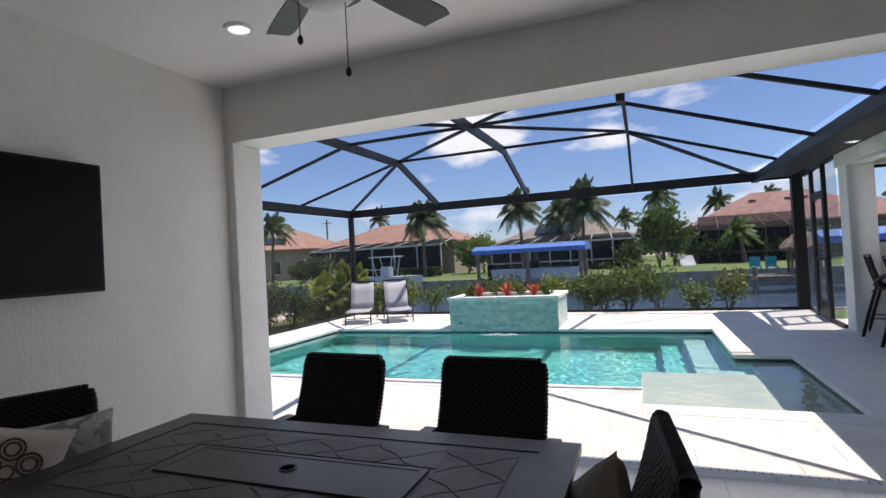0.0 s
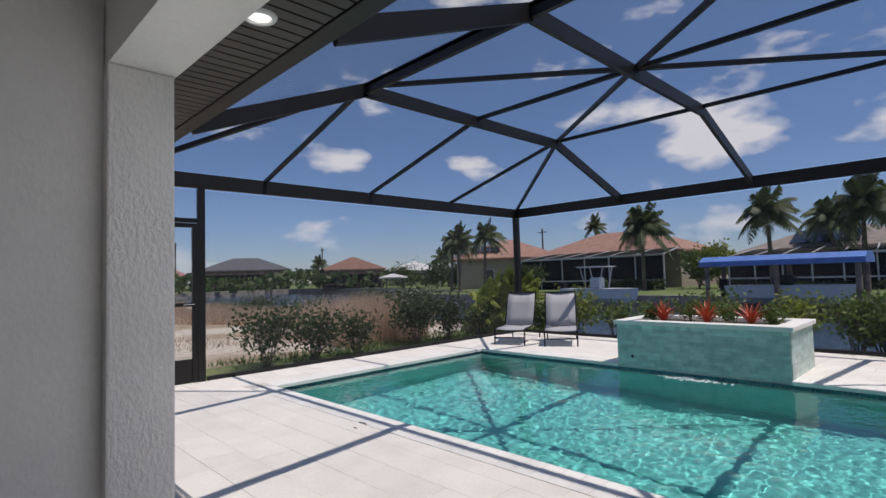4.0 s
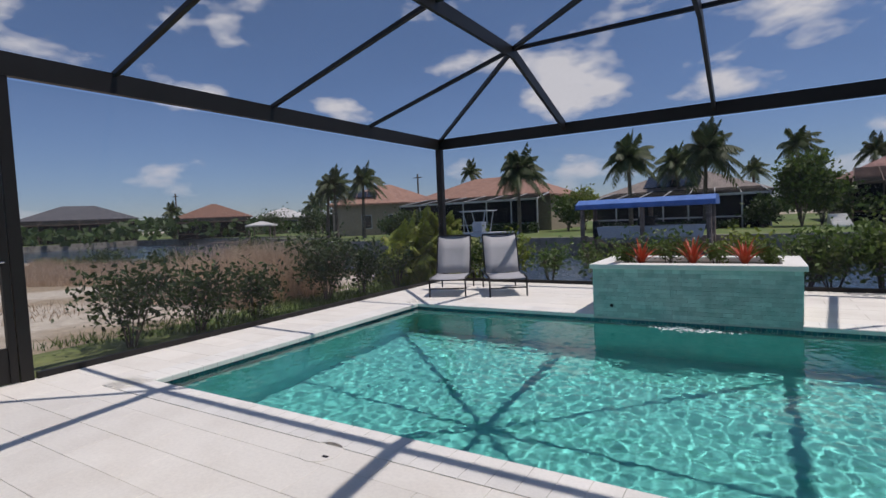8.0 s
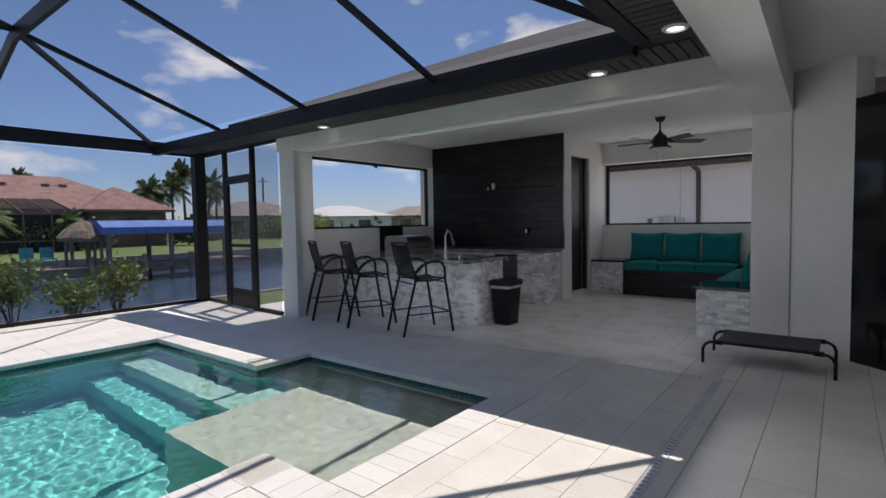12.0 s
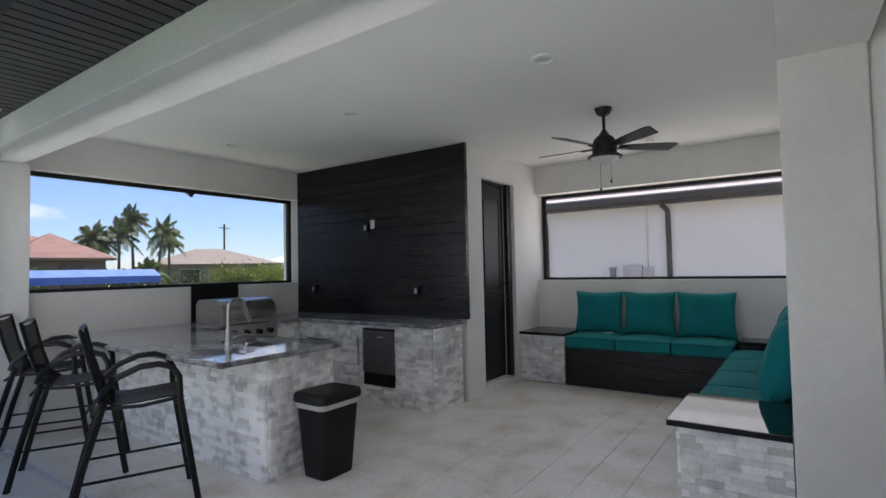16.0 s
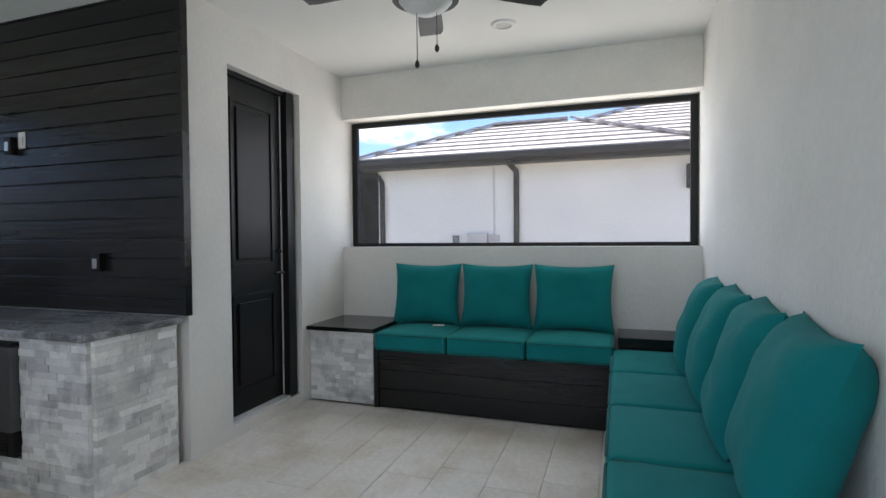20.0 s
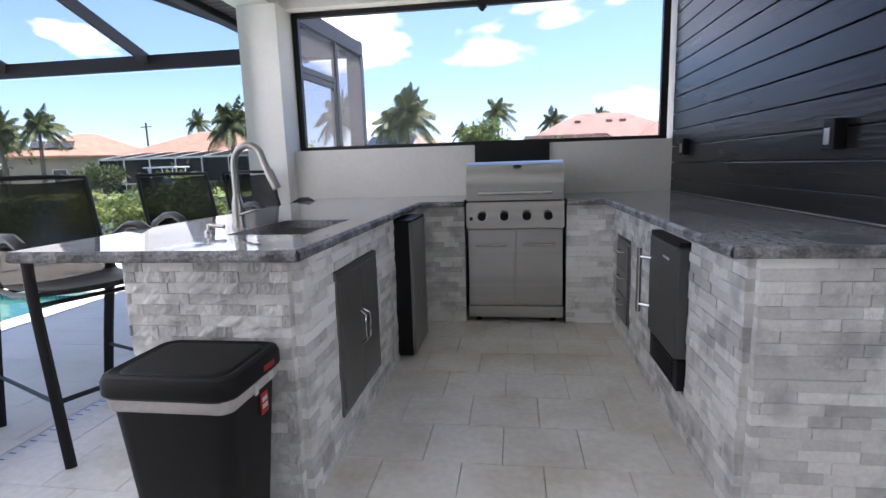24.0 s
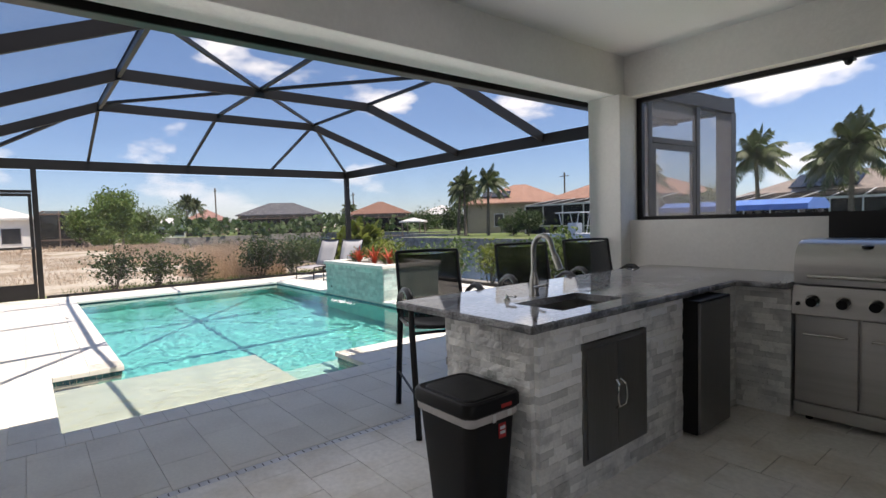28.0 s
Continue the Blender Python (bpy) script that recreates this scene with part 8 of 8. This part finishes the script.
for r in ((POOL_W - 0.2, SH_W, POOL_S - 0.2, POOL_S), (SH_W - 0.2, SH_W, SH_S - 0.2, POOL_S), (SH_W - 0.2, SH_E + 0.2, SH_S - 0.2, SH_S), (SH_E, SH_E + 0.2, SH_S, SH_N + 0.2), (POOL_E, SH_E + 0.2, SH_N, SH_N + 0.2),
          (POOL_E, POOL_E + 0.2, SH_N + 0.2, POOL_N + 0.2), (POOL_W - 0.2, POOL_E, POOL_N, POOL_N + 0.2), (POOL_W - 0.2, POOL_W, POOL_S, POOL_N)):
    box(bm, *r, -0.25, -0.052)
setting("pool_bond_beam", bm, GROUT, "concrete edge under the coping")

# drain channel
DRAIN = surf("drain_plastic", (0.78, 0.78, 0.81), 0.45)
bm = boxes((-2.7, 3.398, 4.122, 4.178, -0.03, -0.002), (3.342, 3.398, 4.178, 9.8, -0.03, -0.002))
drain = setting("drain", bm, DRAIN, "pale slotted channel drain along the eaves")
bm = bmesh.new()
x = -2.6
while x < 3.3:
    box(bm, x, x + 0.006, 4.133, 4.167, -0.006, -0.0008)
    x += 0.05
y = 4.25
while y < 9.75:
    box(bm, 3.353, 3.387, y, y + 0.006, -0.006, -0.0008)
    y += 0.05
tagged(part("slots", bm, surf("drain_slot", (0.16, 0.16, 0.165), 0.7), drain), kind="stuff")

# round skimmer lid in the deck
part("skimmer_lid", lathe(bmesh.new(), ((0.125, -0.002), (0.125, 0.003), (0.12, 0.004)), 28, (-3.87, 5.79, 0.0)), PAVER, floor)
part("lid_slot", boxes((-3.82, -3.78, 5.74, 5.76, 0.0035, 0.0055)), DARK_PLASTIC, floor)


# stacked stone
def stone_meshes(seed, n, rough, material, name):
    out = []
    for k in range(n):
        rg = random.Random(seed + k)
        bm = bmesh.new()
        g = {}
        for i in range(7):
            for j in range(3):
                d = 1.0 + rough * rg.uniform(-1, 1) if 0 < i < 6 else 1.0 - rough * rg.uniform(0.1, 0.5)
                g[i, j] = bm.verts.new((i / 6, -d, j / 2))
        back = {(i, j): bm.verts.new((i, 0, j)) for i in (0, 1) for j in (0, 1)}
        for i in range(6):
            for j in range(2):
                bm.faces.new((g[i, j], g[i + 1, j], g[i + 1, j + 1], g[i, j + 1]))
        bm.faces.new([g[i, 2] for i in range(7)] + [back[1, 1], back[0, 1]])
        bm.faces.new([g[i, 0] for i in range(6, -1, -1)] + [back[0, 0], back[1, 0]])
        bm.faces.new([g[0, 2], g[0, 1], g[0, 0], back[0, 0], back[0, 1]])
        bm.faces.new([g[6, 0], g[6, 1], g[6, 2], back[1, 1], back[1, 0]])
        bmesh.ops.recalc_face_normals(bm, faces=bm.faces)
        me = bpy.data.meshes.new(name)
        bm.to_mesh(me)
        bm.free()
        me.materials.append(material)
        out.append(me)
    return out


ROUGH_STONES = stone_meshes(100, 10, 0.17, LEDGER, "stone")
FLAT_STONES = stone_meshes(200, 8, 0.05, LEDGER, "stone")
STRIPS = stone_meshes(300, 8, 0.10, GREEN_TILE, "stone")


def face_stones(parent, origin, rz, length, z0, z1, meshes, row, depth, seed, holes=(), limit=300, lengths=(0.06, 0.09, 0.12, 0.16, 0.20)):
    """Courses of strips on an upright face; origin is its left end seen from outside, rz turns its outward -y."""
    rg = random.Random(seed)
    n = max(1, round((z1 - z0) / row))
    h = (z1 - z0) / n
    made = 0
    base = pose(*origin, 0, 0, rz)
    rv, rf = [], []
    for j in range(n):
        x = -rg.uniform(0, 0.12)
        while x < length:
            w = rg.choice(lengths) * rg.uniform(0.85, 1.15)
            a, b = max(x, 0), min(x + w, length)
            x += w
            zz = z0 + j * h
            spans = [(a, b)]
            for u0, u1, v0, v1 in holes:
                if zz + h > v0 + 0.01 and zz < v1 - 0.01:
                    nxt = []
                    for p, q in spans:
                        if q <= u0 or p >= u1:
                            nxt.append((p, q))
                        else:
                            nxt += [s for s in ((p, u0), (u1, q)) if s[1] - s[0] > 0.004]
                    spans = nxt
            for p, q in spans:
                if q - p < 0.01:
                    continue
                d = depth * rg.uniform(0.86, 1.12)
                m = base @ Matrix.Translation((p + 0.0006, 0, zz + 0.0006)) @ Matrix.Diagonal((q - p - 0.0012, d, h - 0.0012, 1))
                me = meshes[rg.randrange(len(meshes))]
                if made < limit:
                    shared("stone", me, parent, m)
                else:
                    i = len(rv)
                    rv += [m @ v.co for v in me.vertices]
                    rf += [tuple(i + k for k in f.vertices) for f in me.polygons]
                made += 1
    if rv:
        tagged(raw("stonework", rv, rf, meshes[0].materials[0], parent), kind="stuff")


face_stones(bar_base, (4.19, 7.23, 0), 0, 0.60, 0.0, CB, ROUGH_STONES, 0.0375, 0.032, 1, limit=110)
face_stones(bar_base, (4.79, 7.23, 0), 90, 2.19, 0.0, CB, FLAT_STONES, 0.0375, 0.026, 2, ((0.325, 0.922, 0.145, 0.758), (1.37, 1.80, 0.0, 0.86)), limit=190)
face_stones(bar_base, (4.19, 10.08, 0), -90, 2.85, 0.0, CB, FLAT_STONES, 0.0375, 0.024, 3, limit=0)
face_stones(bar_base, (4.79, 9.42, 0), 0, 0.37, 0.0, CB, FLAT_STONES, 0.0375, 0.022, 4, limit=0)
face_stones(side_base, (6.255, 7.265, 0), 0, 0.525, 0.0, CB, FLAT_STONES, 0.0375, 0.03, 5, limit=110)
face_stones(side_base, (6.255, 9.42, 0), -90, 2.155, 0.0, CB, FLAT_STONES, 0.0375, 0.026, 6, ((1.195, 1.645, 0.195, 0.84), (0.20, 0.59, 0.13, 0.67)), limit=190)
face_stones(side_base, (5.90, 9.42, 0), 0, 0.355, 0.0, CB, FLAT_STONES, 0.0375, 0.022, 7, limit=0)
face_stones(bench, (8.19, 7.195, 0), -90, 0.605, 0.0, 0.61, FLAT_STONES, 0.0375, 0.026, 8, limit=120)
face_stones(bench, (5.075, 4.66, 0), -90, 0.535, 0.0, 0.58, FLAT_STONES, 0.0375, 0.026, 9, limit=120)
face_stones(bench, (5.74, 4.66, 0), 180, 0.665, 0.0, 0.58, FLAT_STONES, 0.0375, 0.022, 10, limit=60)
face_stones(planter, (-3.52, 10.295, 0), 0, 2.195, -0.2, 0.58, STRIPS, 0.05, 0.012, 11, limit=260)
face_stones(planter, (-1.325, 10.295, 0), 90, 1.225, 0.0, 0.58, STRIPS, 0.05, 0.012, 12, limit=40)
face_stones(planter, (-3.52, 11.52, 0), -90, 1.225, 0.0, 0.58, STRIPS, 0.05, 0.012, 13, limit=0)
